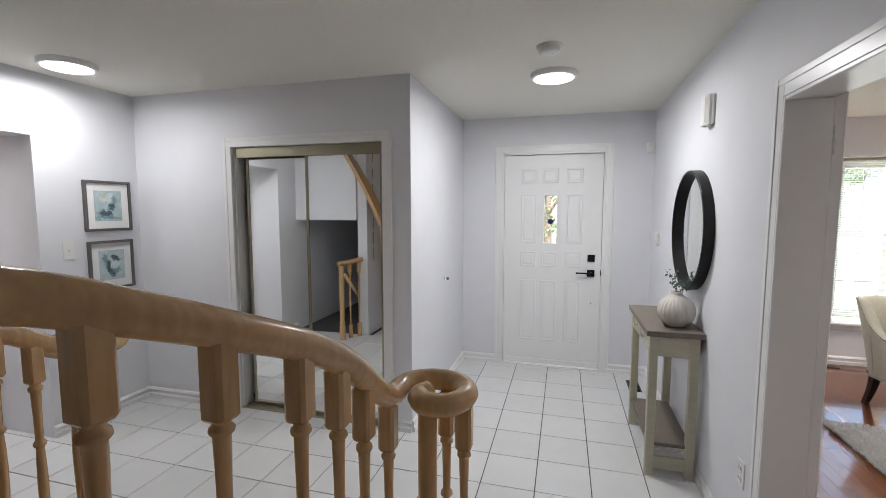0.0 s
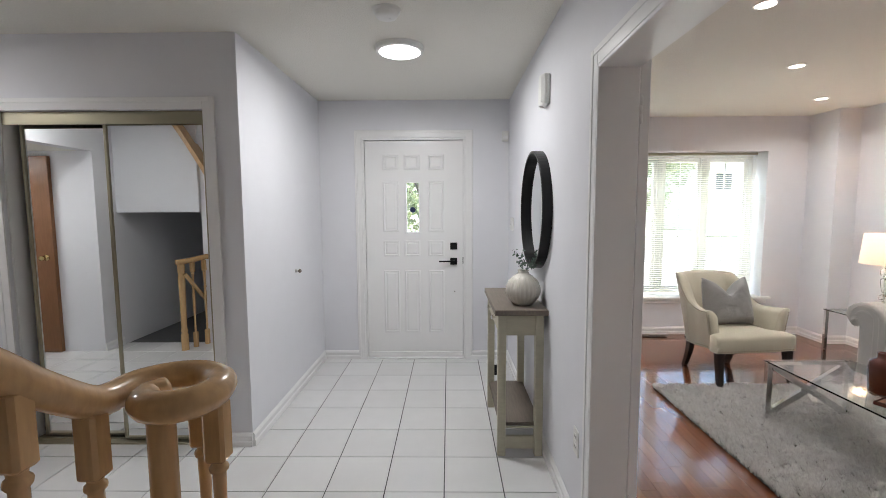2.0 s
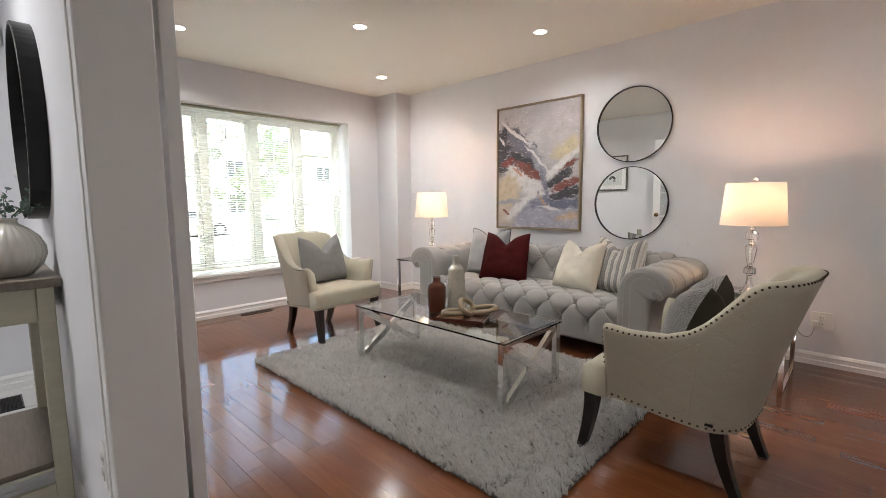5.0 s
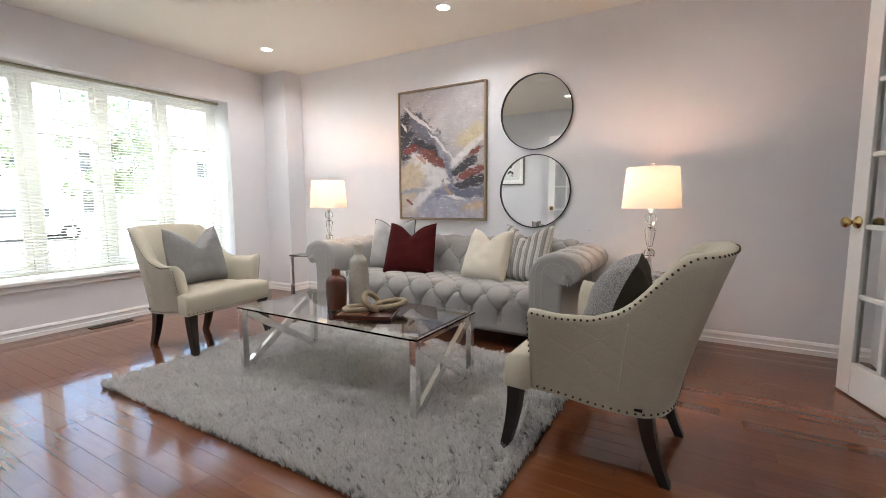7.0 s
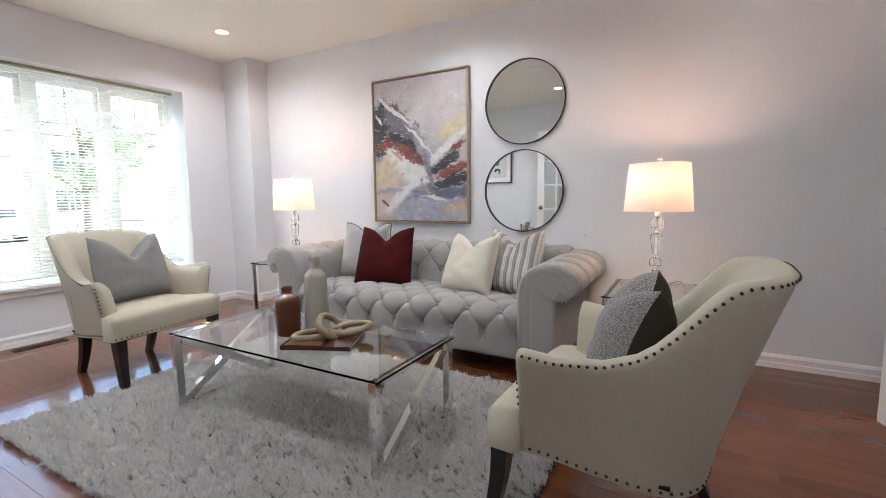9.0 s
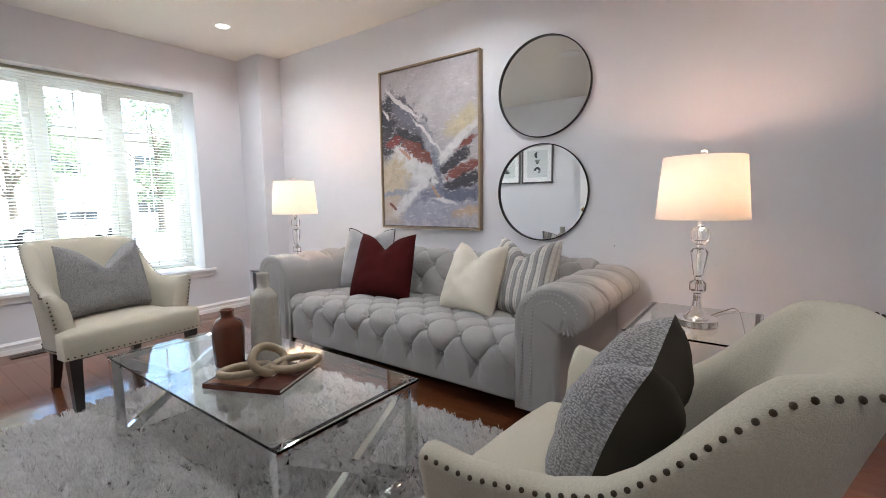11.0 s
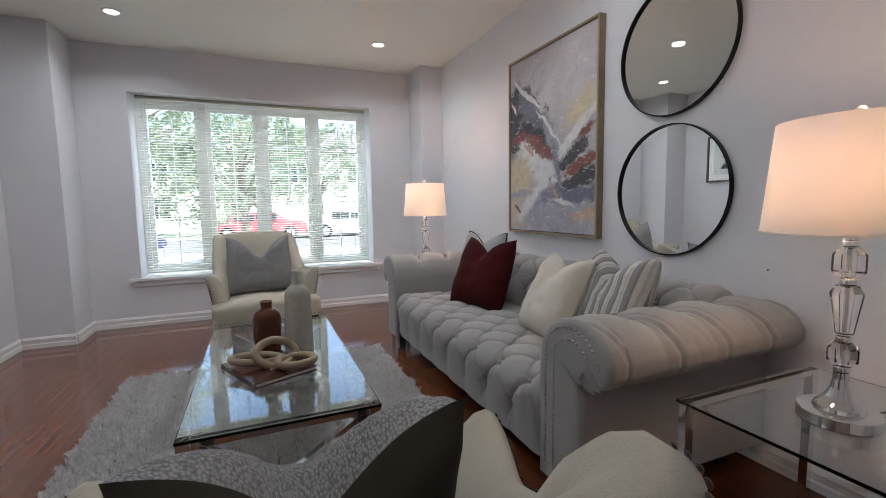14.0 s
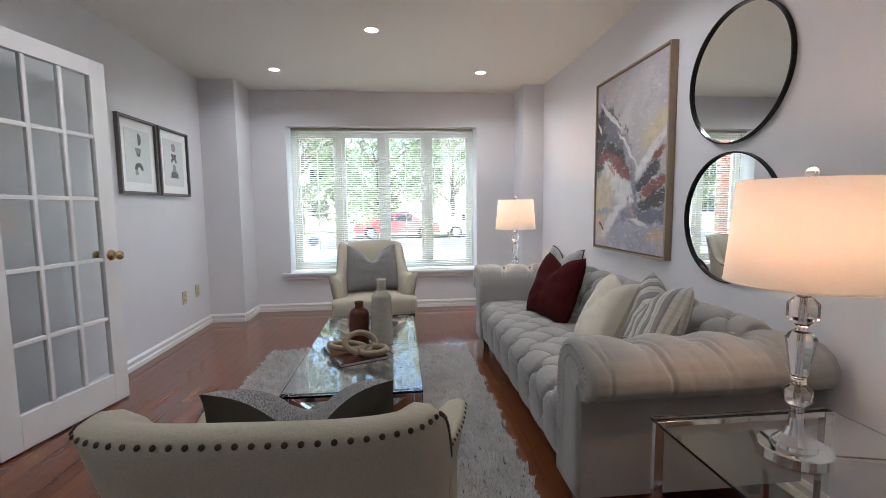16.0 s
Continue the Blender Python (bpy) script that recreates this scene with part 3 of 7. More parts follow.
def pot_light(x, y):
    d = thing("pot_light", "small round recessed ceiling light, switched on", "ceiling light", (x, y, CEIL), 0, "living room pot lights")
    part("rim", lathe(((0.044, -0.005), (0.056, -0.005), (0.06, -0.001), (0.06, 0)), 28), PLASTIC, d)
    part("lens", lathe(((0, -0.0035), (0.0445, -0.0035), (0.0445, -0.001)), 28), GLOW_POT, d, "glowing lens")


for hx, hy in HALL_LIGHTS:
    hall_light(hx, hy)
# fixture added to go with the unseen passage lamp
hall_light(-2.6, 2.3, AZ)
# includes the three added south fixtures, which stay out of view
for px, py in POT_LIGHTS:
    pot_light(px, py)
sd = thing("smoke_detector", "round white smoke detector on the hall ceiling", "smoke detector", (1.556, 3.217, CEIL))
part("base", lathe(((0, -0.012), (0.068, -0.012), (0.07, 0)), 30), PLASTIC, sd, "", True)
part("cover", lathe(((0, -0.042), (0.035, -0.042), (0.052, -0.036), (0.058, -0.025), (0.056, -0.02), (0.06, -0.012)), 30), PLASTIC, sd, "", True)
part("test_button", lathe(((0, -0.045), (0.008, -0.0445), (0.009, -0.041)), 12, Matrix.Translation((0.02, 0, 0))), PLASTIC, sd)
cs = thing("ceiling_speaker", "flat round white ceiling speaker", "speaker", (4.371, 3.211, CEIL))
part("grille", lathe(((0, -0.006), (0.085, -0.006), (0.085, -0.001)), 36), PLASTIC, cs)
part("rim", lathe(((0.086, -0.007), (0.097, -0.006), (0.1, 0)), 36), PLASTIC, cs)


def plate(name, at, turn, w, h, holes, label, category):
    """A wall plate facing local -y with its switch or sockets."""
    d = thing(name, label, category, at, turn)
    tone = IVORY_PLASTIC if "cream" in label else PLASTIC
    part("plate", cube((-w / 2, -0.006, -h / 2), (w / 2, 0, h / 2), 0.002), tone, d)
    if holes == "switch":
        part("toggle", cube((-0.005, -0.016, -0.01), (0.005, -0.006, 0.008), 0.002), PLASTIC, d)
    else:
        for s in (-1, 1):
            o = part("socket", cube((-0.016, -0.008, s * 0.022 - 0.014), (0.016, -0.006, s * 0.022 + 0.014), 0.003), tone, d)
            part("slot", boxes(((-0.008, -0.0085, s * 0.022 - 0.004), (-0.006, -0.008, s * 0.022 + 0.006)), ((0.006, -0.0085, s * 0.022 - 0.004), (0.008, -0.008, s * 0.022 + 0.006))), BLACK, o)
    return d


plate("light_switch", (HX0, 2.926, 1.25), 90, 0.075, 0.125, "switch", "white toggle light switch plate on the wall", "light switch")
plate("light_switch", (HX0, 1.63, 1.22), 90, 0.075, 0.12, "switch", "white toggle light switch plate beside the passage", "light switch")
plate("wall_outlet", (HX1, 2.785, 0.40), -90, 0.07, 0.115, "sockets", "white double wall outlet near the opening", "outlet")
plate("wall_outlet", (LX0, 4.93, 0.36), 90, 0.07, 0.115, "sockets", "cream double wall outlet low on the wall", "outlet")
plate("wall_outlet", (LX0, 5.18, 0.375), 90, 0.07, 0.115, "sockets", "cream double wall outlet low on the wall", "outlet")
ow = plate("wall_outlet", (LX1, 1.50, 0.30), -90, 0.115, 0.115, "sockets", "white double wall outlet behind the end table", "outlet")
part("adapter", cube((-0.05, -0.04, -0.035), (-0.01, -0.008, 0.0), 0.004), PLASTIC, ow, "white plug adapter")
ch = thing("door_chime", "white curved plastic door chime box", "door chime", (HX1, 3.46, 2.065), -90)
part("body", sweep([(-0.055 * math.cos(a) , -0.016 - 0.03 * math.sin(a), 0) for a in np.linspace(0, math.pi, 9)], [(-0.002, -0.08), (0.002, -0.08), (0.002, 0.08), (-0.002, 0.08)]), PLASTIC, ch)
part("back_plate", cube((-0.06, -0.018, -0.078), (0.06, 0, 0.078), 0.004), PLASTIC, ch)
part("cover", cube((-0.045, -0.046, -0.076), (0.045, -0.014, 0.076), 0.012), PLASTIC, ch)
al = thing("alarm_sensor", "small white alarm sensor high on the wall", "alarm sensor", (2.375, FDY, 2.07))
part("body", cube((-0.03, -0.045, -0.045), (0.03, 0, 0.045), 0.008), PLASTIC, al)
part("lens", cube((-0.02, -0.049, -0.035), (0.02, -0.044, 0.0), 0.002), TRIM, al)
th = thing("thermostat", "small white wall thermostat by the front door", "thermostat", (HX1, 4.715, 1.285), -90)
part("body", cube((-0.035, -0.022, -0.055), (0.035, 0, 0.055), 0.006), PLASTIC, th)
part("dial", lathe(((0.02, 0), (0.02, 0.008), (0, 0.009)), 18, Matrix.Translation((0, -0.022, -0.015)) @ pose(0, 0, 0, 90)), TRIM, th)
ds = thing("door_stop", "small dark knob door stop on the wall", "door stop", (NX, 4.304, 0.945), 90)
part("rose", lathe(((0.016, 0), (0.015, 0.004), (0.006, 0.007), (0.006, 0.02)), 14, pose(0, 0, 0, 90)), CHROME, ds, "", True)
part("knob", lathe(((0.006, 0.02), (0.014, 0.026), (0.015, 0.034), (0.008, 0.042), (0, 0.043)), 14, pose(0, 0, 0, 90)), GREY_WOOD, ds, "", True)
for vx, vy, vn, vc in ((4.10, 5.735, "floor_vent", DARK_WOOD), (2.27, 4.72, "floor_vent", BLACK)):
    long = vx > 3
    v = thing(vn, "dark slatted floor vent set in the floor" if long else "small dark floor vent set in the tiles", "floor vent", (vx, vy, 0), 0)
    hw, hh = (0.15, 0.035) if long else (0.05, 0.12)
    part("frame", boxes(((-hw, -hh, 0), (hw, -hh + 0.008, 0.006)), ((-hw, hh - 0.008, 0), (hw, hh, 0.006)), ((-hw, -hh + 0.008, 0), (-hw + 0.008, hh - 0.008, 0.006)), ((hw - 0.008, -hh + 0.008, 0), (hw, hh - 0.008, 0.006))), vc, v)
    part("well", cube((-hw + 0.008, -hh + 0.008, 0), (hw - 0.008, hh - 0.008, 0.0015)), BLACK, v)
    for k in range(14):
        if long:
            x = -hw + 0.016 + k * 0.0205
            part("slat", cube((x, -hh + 0.008, 0.0015), (x + 0.008, hh - 0.008, 0.005)), vc, v)
        else:
            y = -hh + 0.014 + k * 0.0162
            part("slat", cube((-hw + 0.008, y, 0.0015), (hw - 0.008, y + 0.007, 0.005)), vc, v)
wn = thing("wall_nail", "small bare dark nail in the white wall", "nail", (LX1, 2.313, 0.76), -90)
part("shank", lathe(((0.0012, 0), (0.0012, 0.012)), 6, pose(0, 0, 0, 90)), BLACK, wn)
part("head", lathe(((0, 0.014), (0.003, 0.0135), (0.003, 0.012), (0, 0.012)), 8, pose(0, 0, 0, 90)), BLACK, wn)
# ---- the hall's things ----
BAL = ((0.013, 0.0), (0.0145, 0.04), (0.013, 0.06), (0.017, 0.075), (0.012, 0.09), (0.0125, 0.2), (0.016, 0.33), (0.0175, 0.42), (0.016, 0.50), (0.0135, 0.55), (0.0138, 0.556), (0.0205, 0.563), (0.022, 0.568), (0.0205, 0.574), (0.0138, 0.581), (0.0135, 0.588), (0.0145, 0.66), (0.0165, 0.73), (0.0165, 0.742), (0.0225, 0.748), (0.0235, 0.753), (0.0225, 0.758), (0.0165, 0.763), (0.0175, 0.772))


def baluster(parent, x, y, z0, z1, r=0.76, turn=0.0):
    """A turned baluster with square blocks at head and foot, between two heights."""
    h = z1 - z0
    head, foot = 0.115, 0.16
    k = (h - head - foot) / 0.772
    m = Matrix.Translation((x, y, z0)) @ pose(0, 0, 0, 0, 0, turn)
    bm = lathe([(a * r, foot + b * k) for a, b in BAL], 14)
    for f in bm.faces:
        f.smooth = True
    w = 0.0198
    box(bm, (-w, -w, 0), (w, w, foot), 0.004)
    box(bm, (-w, -w, h - head), (w, w, h), 0.006)
    bmesh.ops.transform(bm, matrix=m, verts=bm.verts)
    part("baluster", bm, OAK, parent)


RAIL_SEC = [(0.028 * c * (1.0 if s > -0.3 else 0.92), 0.0275 * s) for c, s in ((math.cos(2 * math.pi * k / 16), math.sin(2 * math.pi * k / 16)) for k in range(16))]
STAIR_C, R_OUT, R_IN, RISE = Vector((-0.66, 1.30)), 1.90, 0.93, 0.185


def smooth_path(points, n=6):
    """Points along a Catmull-Rom curve through the given ones."""
    p = [Vector(v) for v in points]
    p = [p[0] * 2 - p[1]] + p + [p[-1] * 2 - p[-2]]
    out = []
    for i in range(1, len(p) - 2):
        for k in range(n):
            t = k / n
            a, b, c, d = p[i - 1:i + 3]
            out.append(0.5 * (2 * b + (c - a) * t + (2 * a - 5 * b + 4 * c - d) * t * t + (3 * b - a - 3 * c + d) * t ** 3))
    out.append(p[-2])
    return out


def arc(r, deg, z):
    a = radians(deg)
    return Vector((STAIR_C.x + r * math.cos(a), STAIR_C.y - r * math.sin(a), z))


def stair_height(deg):
    """Height of the tread line at an angle round the stair's centre."""
    return RISE * (2.2 + deg / 8.0)


def volute_rail(mirror, name):
    """One balustrade with its volute; the second is the first mirrored across the flight."""
    d = thing(name, "varnished honey oak stair railing with a spiral volute end", "stair railing", group="stair railings")
    mx = (lambda x: 1.46 - x) if mirror else (lambda x: x)
    dy = 0.075 if mirror else 0.0
    flat = 0.72 if mirror else 1.0
    r = R_IN + 0.05 if mirror else R_OUT - 0.05
    upper = [arc(r, a, stair_height(a) + 0.86) for a in (58, 48, 38, 28)]
    if mirror:
        upper = [arc(R_IN + 0.14, a, stair_height(a) + 0.86) for a in (70, 50, 32)]
    run = [(1.10, 0.80, 1.537), (1.175, 1.04, 1.433), (1.215, 1.19, 1.370), (1.25, 1.34, 1.302), (1.262, 1.455, 1.231), (1.267, 1.54, 1.160), (1.266, 1.62, 1.104)]
    # the volute: nearly one and a half turns, winding inward
    wide = 1.2 if mirror else 1.0
    for deg, r, z in ((200, 0.105, 1.088), (160, 0.100, 1.086), (125, 0.094, 1.086), (90, 0.086, 1.086), (50, 0.078, 1.085), (10, 0.070, 1.084), (-30, 0.064, 1.083), (-70, 0.058, 1.082), (-115, 0.052, 1.081), (-160, 0.044, 1.081), (-205, 0.030, 1.081)):
        run.append((1.367 + wide * r * math.cos(radians(deg)), 1.700 + wide * r * math.sin(radians(deg)), z))
    run = [(mx(x), y + dy, 1.085 + (z - 1.085) * flat) for x, y, z in run]
    pts = smooth_path(upper + [Vector(p) for p in run], 6)
    rail = part("handrail", sweep(pts, RAIL_SEC), OAK, d, smooth=True)
    part("newel_post", lathe(((0.03, 0.0), (0.03, 0.12), (0.022, 0.14), (0.027, 0.16), (0.020, 0.18), (0.0215, 0.45), (0.0235, 0.70), (0.0235, 0.885)), 20, Matrix.Translation((mx(1.345), 1.688 + dy, 0.185))), OAK, d, smooth=True)
    for x, y, z in ((1.430, 1.715, 1.052), (1.372, 1.768, 1.052), (1.266, 1.632, 1.070), (1.264, 1.508, 1.160), (1.258, 1.413, 1.232), (1.243, 1.318, 1.288), (1.212, 1.182, 1.350), (1.174, 1.045, 1.408), (1.135, 0.91, 1.466)):
        step = 0.185 if y > 1.44 else 0.37 if y > 1.27 else 0.555 if y > 1.03 else 0.74
        baluster(d, mx(x), y + dy, step, 1.085 + (z + 0.012 - 1.085) * flat, 0.74, -4 if y < 1.3 else 0)
    for a in (26, 34, 42, 50):
        p = arc(r if not mirror else R_IN + 0.14, a, 0)
        baluster(d, p.x, p.y, stair_height(a) - 0.1, stair_height(a) + 0.835, 0.76, -a)
    return d


volute_rail(False, "stair_railing")
volute_rail(True, "stair_railing")


def staircase():
    d = thing("staircase", "curved oak staircase with white risers winding up", "staircase", kind="structure")
    x0, x1 = 0.16, 1.24
    part("tread", cube((-0.04, 1.44, RISE - 0.03), (1.52, 1.86, RISE), 0.012, seg=2), OAK, d, "wide oak starting tread")
    part("riser", cube((0.0, 1.47, 0), (1.48, 1.83, RISE - 0.03), 0.01), TRIM, d)
    part("tread", cube((x0, 1.26, 2 * RISE - 0.03), (x1 + 0.03, 1.52, 2 * RISE), 0.01, seg=2), OAK, d)
    part("riser", cube((x0, 1.28, RISE), (x1, 1.5, 2 * RISE - 0.03)), TRIM, d)
    for k in range(12):
        a0, a1, z = k * 8.0 - 1.5, (k + 1) * 8.0, (k + 3) * RISE
        for name, mat, za, zb, pad in (("tread", OAK, z - 0.03, z, 0.0), ("riser", TRIM, z - RISE - 0.03, z - 0.03, 1.4)):
            bm = bmesh.new()
            lo, hi = [], []
            for a, r in ((a0 + pad, R_IN), (a0 + pad, R_OUT), ((a0 + a1) / 2, R_OUT), (a1, R_OUT), (a1, R_IN), ((a0 + a1) / 2, R_IN)):
                lo.append(bm.verts.new(arc(r, a, za)))
                hi.append(bm.verts.new(arc(r, a, zb)))
            bm.faces.new(lo)
            bm.faces.new(hi[::-1])
            for i in range(6):
                bm.faces.new((lo[i], hi[i], hi[(i + 1) % 6], lo[(i + 1) % 6]))
            bmesh.ops.recalc_face_normals(bm, faces=bm.faces)
            part(name, bm, mat, d)
    part("stringer", sweep(smooth_path([(-0.22, 1.515, 1.02), (-0.36, 1.525, 1.33), (-0.56, 1.535, 1.75), (-0.79, 1.545, 2.15), (-0.93, 1.545, 2.36)]), [(-0.02, -0.10), (0.02, -0.10), (0.02, 0.10), (-0.02, 0.10)], up=(0, 1, 0.01)), OAK, d, smooth=False)
    for r in (R_IN - 0.02, R_OUT + 0.02):
        part("stringer", sweep([arc(r, a, stair_height(a) + 0.02) for a in range(-2, 98, 4)], [(-0.018, -0.17), (0.018, -0.17), (0.018, 0.12), (-0.018, 0.12)]), OAK, d, smooth=False)
        bm = bmesh.new()
        cols = [(bm.verts.new(arc(r, a, 0)), bm.verts.new(arc(r, a, stair_height(a) - 0.1))) for a in range(0, 77 if r < 1.5 else 61, 4)]
        for p, q in zip(cols, cols[1:]):
            bm.faces.new((p[0], q[0], q[1], p[1]))
        o = part("under_stair_wall", bm, WALL, d, smooth=True)
        s = o.modifiers.new("thick", "SOLIDIFY")
        s.thickness = 0.02


staircase()


def basement_rail():
    d = thing("basement_railing", "short honey oak railing beside the basement stairs", "stair railing")
    part("handrail", sweep(smooth_path([(-0.85, 1.76, 0.90), (-0.78, 1.64, 0.91), (-0.71, 1.52, 0.93), (-0.70, 1.465, 0.93)]), RAIL_SEC), OAK, d, smooth=True)
    part("newel_post", lathe(((0.035, 0), (0.035, 0.16), (0.026, 0.18), (0.034, 0.2), (0.026, 0.23), (0.03, 0.6), (0.034, 0.75), (0.026, 0.78), (0.034, 0.8), (0.034, 0.88)), 16, Matrix.Translation((-0.83, 1.72, 0))), OAK, d, smooth=True)
    for x, y in ((-0.775, 1.62), (-0.715, 1.51)):
        baluster(d, x, y, 0.0, 0.90)
    part("sloping_rail", sweep([(-0.78, 1.74, 0.78), (-0.76, 1.52, 0.55), (-0.755, 1.0, 0.1)], ring_section(0.02)), OAK, d, smooth=True)


basement_rail()


def console_table():
    x0, x1, y0, y1, h = 2.115, 2.411, 3.335, 4.045, 0.855
    c = thing("console_table", "narrow cream console table with a weathered grey wood top", "console table")
    part("tabletop", cube((x0, y0, h - 0.032), (x1, y1, h), 0.003), GREY_WOOD, c, "weathered grey wood top")
    lw = 0.046
    for lx in (x0 + 0.02, x1 - 0.02 - lw):
        for ly in (y0 + 0.02, y1 - 0.02 - lw):
            part("leg", cube((lx, ly, 0), (lx + lw, ly + lw, h - 0.032), 0.003), BEIGE_WOOD, c)
    for ly in (y0 + 0.03, y1 - 0.05):
        part("apron", cube((x0 + 0.02 + lw, ly, h - 0.15), (x1 - 0.02 - lw, ly + 0.02, h - 0.032), 0.002), BEIGE_WOOD, c)
        part("lower_rail", cube((x0 + 0.02 + lw, ly, 0.04), (x1 - 0.02 - lw, ly + 0.02, 0.115), 0.002), BEIGE_WOOD, c)
    part("back_apron", cube((x1 - 0.05, y0 + 0.02 + lw, h - 0.15), (x1 - 0.03, y1 - 0.02 - lw, h - 0.032), 0.002), BEIGE_WOOD, c)
    part("apron", cube((x0 + 0.035, y0 + 0.02 + lw, h - 0.15), (x0 + 0.05, y1 - 0.02 - lw, h - 0.032), 0.002), BEIGE_WOOD, c)
    for a, b in ((y0 + 0.09, y0 + 0.345), (y0 + 0.36, y1 - 0.09)):
        dr = part("drawer_front", cube((x0 + 0.026, a, h - 0.14), (x0 + 0.036, b, h - 0.042), 0.003), BEIGE_WOOD, c)
        part("drawer_knob", lathe(((0.005, 0), (0.005, 0.012), (0.013, 0.018), (0.012, 0.026), (0, 0.03)), 14, Matrix.Translation((x0 + 0.026, (a + b) / 2, h - 0.09)) @ pose(0, 0, 0, 0, -90)), CHROME, dr, "small chrome knob", True)
    part("shelf", cube((x0 + 0.03, y0 + 0.045, 0.17), (x1 - 0.03, y1 - 0.045, 0.192), 0.002), GREY_WOOD, c, "weathered grey wood lower shelf")
    for ly in (y0 + 0.03, y1 - 0.05):
        part("shelf_rail", cube((x0 + 0.07, ly, 0.165), (x1 - 0.07, ly + 0.015, 0.17), 0.001), BEIGE_WOOD, c)


console_table()

VASE_WHITE = material("glazed_cream_ceramic", (0.62, 0.59, 0.53), 0.22, grain=0.15, scale=20, coat=0.3)
LEAF_GREY = material("dusty_green_leaf", (0.10, 0.15, 0.12), 0.6, grain=0.4, scale=30)


def ribbed_vase():
    v = thing("vase", "squat cream ribbed ceramic vase", "vase", (2.295, 3.50, 0.855))
    prof = ((0.0, 0.0), (0.05, 0.0), (0.06, 0.006), (0.088, 0.04), (0.100, 0.075), (0.098, 0.105), (0.083, 0.14), (0.055, 0.168), (0.034, 0.182), (0.03, 0.192), (0.033, 0.202), (0.029, 0.203), (0.026, 0.19), (0.03, 0.18), (0.03, 0.14), (0, 0.13))
    bm = lathe(prof, 144)
    for q in bm.verts:
        r = math.hypot(q.co.x, q.co.y)
        if r > 0.05 and q.co.z > 0.01:
            a = math.atan2(q.co.y, q.co.x)
            s = 1 + 0.06 * (abs(math.sin(a * 12)) ** 0.6 - 0.6)
            q.co.x, q.co.y = q.co.x * s, q.co.y * s
    part("body", bm, VASE_WHITE, v, smooth=True)
    p = thing("plant_sprig", "small sprigs of dusty green leaves in the vase", "plant", (2.295, 3.50, 0.985))
    rng = random.Random(2)
    st, lf = bmesh.new(), bmesh.new()
    for k in range(9):
        a, lean, ln = rng.uniform(0, 6.28), rng.uniform(0.2, 0.8), rng.uniform(0.11, 0.155)
        pts = [Vector((0.015 * math.cos(a), 0.015 * math.sin(a), 0.03)), Vector((0.02 * math.cos(a), 0.02 * math.sin(a), 0.08))]
        for j in range(1, 5):
            t = j / 4
            pts.append(Vector((math.cos(a) * (0.02 + lean * 0.12 * t), math.sin(a) * (0.02 + lean * 0.12 * t), 0.08 + (ln - 0.07) * t)))
        sweep(pts, ring_section(0.0012, k=4), bm=st)
        for j in range(16):
            q = pts[2 + j % 4] + Vector((rng.gauss(0, 0.012), rng.gauss(0, 0.012), rng.gauss(0, 0.012)))
            m = Matrix.Translation(q) @ Euler((rng.uniform(0, 6), rng.uniform(0, 6), rng.uniform(0, 6))).to_matrix().to_4x4()
            s = rng.uniform(0.007, 0.013)
            vs = [lf.verts.new(m @ Vector(w)) for w in ((-s, 0, 0), (-0.3 * s, -0.55 * s, 0.002), (0.5 * s, -0.45 * s, 0.002), (s, 0, 0), (0.5 * s, 0.45 * s, 0.002), (-0.3 * s, 0.55 * s, 0.002))]
            lf.faces.new(vs)
    part("stem", st, LEAF_GREY, p)
    part("leaves", lf, LEAF_GREY, p)


ribbed_vase()


def round_mirror(name, at, turn, r, width, depth, label, group=""):
    """A round wall mirror; local -y is the side that faces the room."""
    d = thing(name, label, "mirror", at, turn, group)
    m = pose(0, 0, 0, 90)
    part("frame", lathe(((r - width, 0.004), (r - width, depth), (r - width * 0.2, depth), (r, depth - width * 0.15), (r, 0.0), (r - width, 0.0)), 72, m), BLACK, d, "black metal rim", False)
    part("glass", lathe(((0, depth * 0.35), (r - width + 0.001, depth * 0.35), (r - width + 0.001, 0.0)), 72, m), MIRROR, d, "plain mirror glass")


round_mirror("hall_mirror", (HX1, 3.655, 1.405), -90, 0.355, 0.014, 0.055, "round wall mirror with a deep black metal rim")
round_mirror("wall_mirror", (LX1, 2.765, 1.716), -90, 0.303, 0.0065, 0.020, "round wall mirror with a thin black rim, upper one", "round living room mirrors")
round_mirror("wall_mirror", (LX1, 2.768, 1.075), -90, 0.303, 0.0065, 0.020, "round wall mirror with a thin black rim over the sofa", "round living room mirrors")


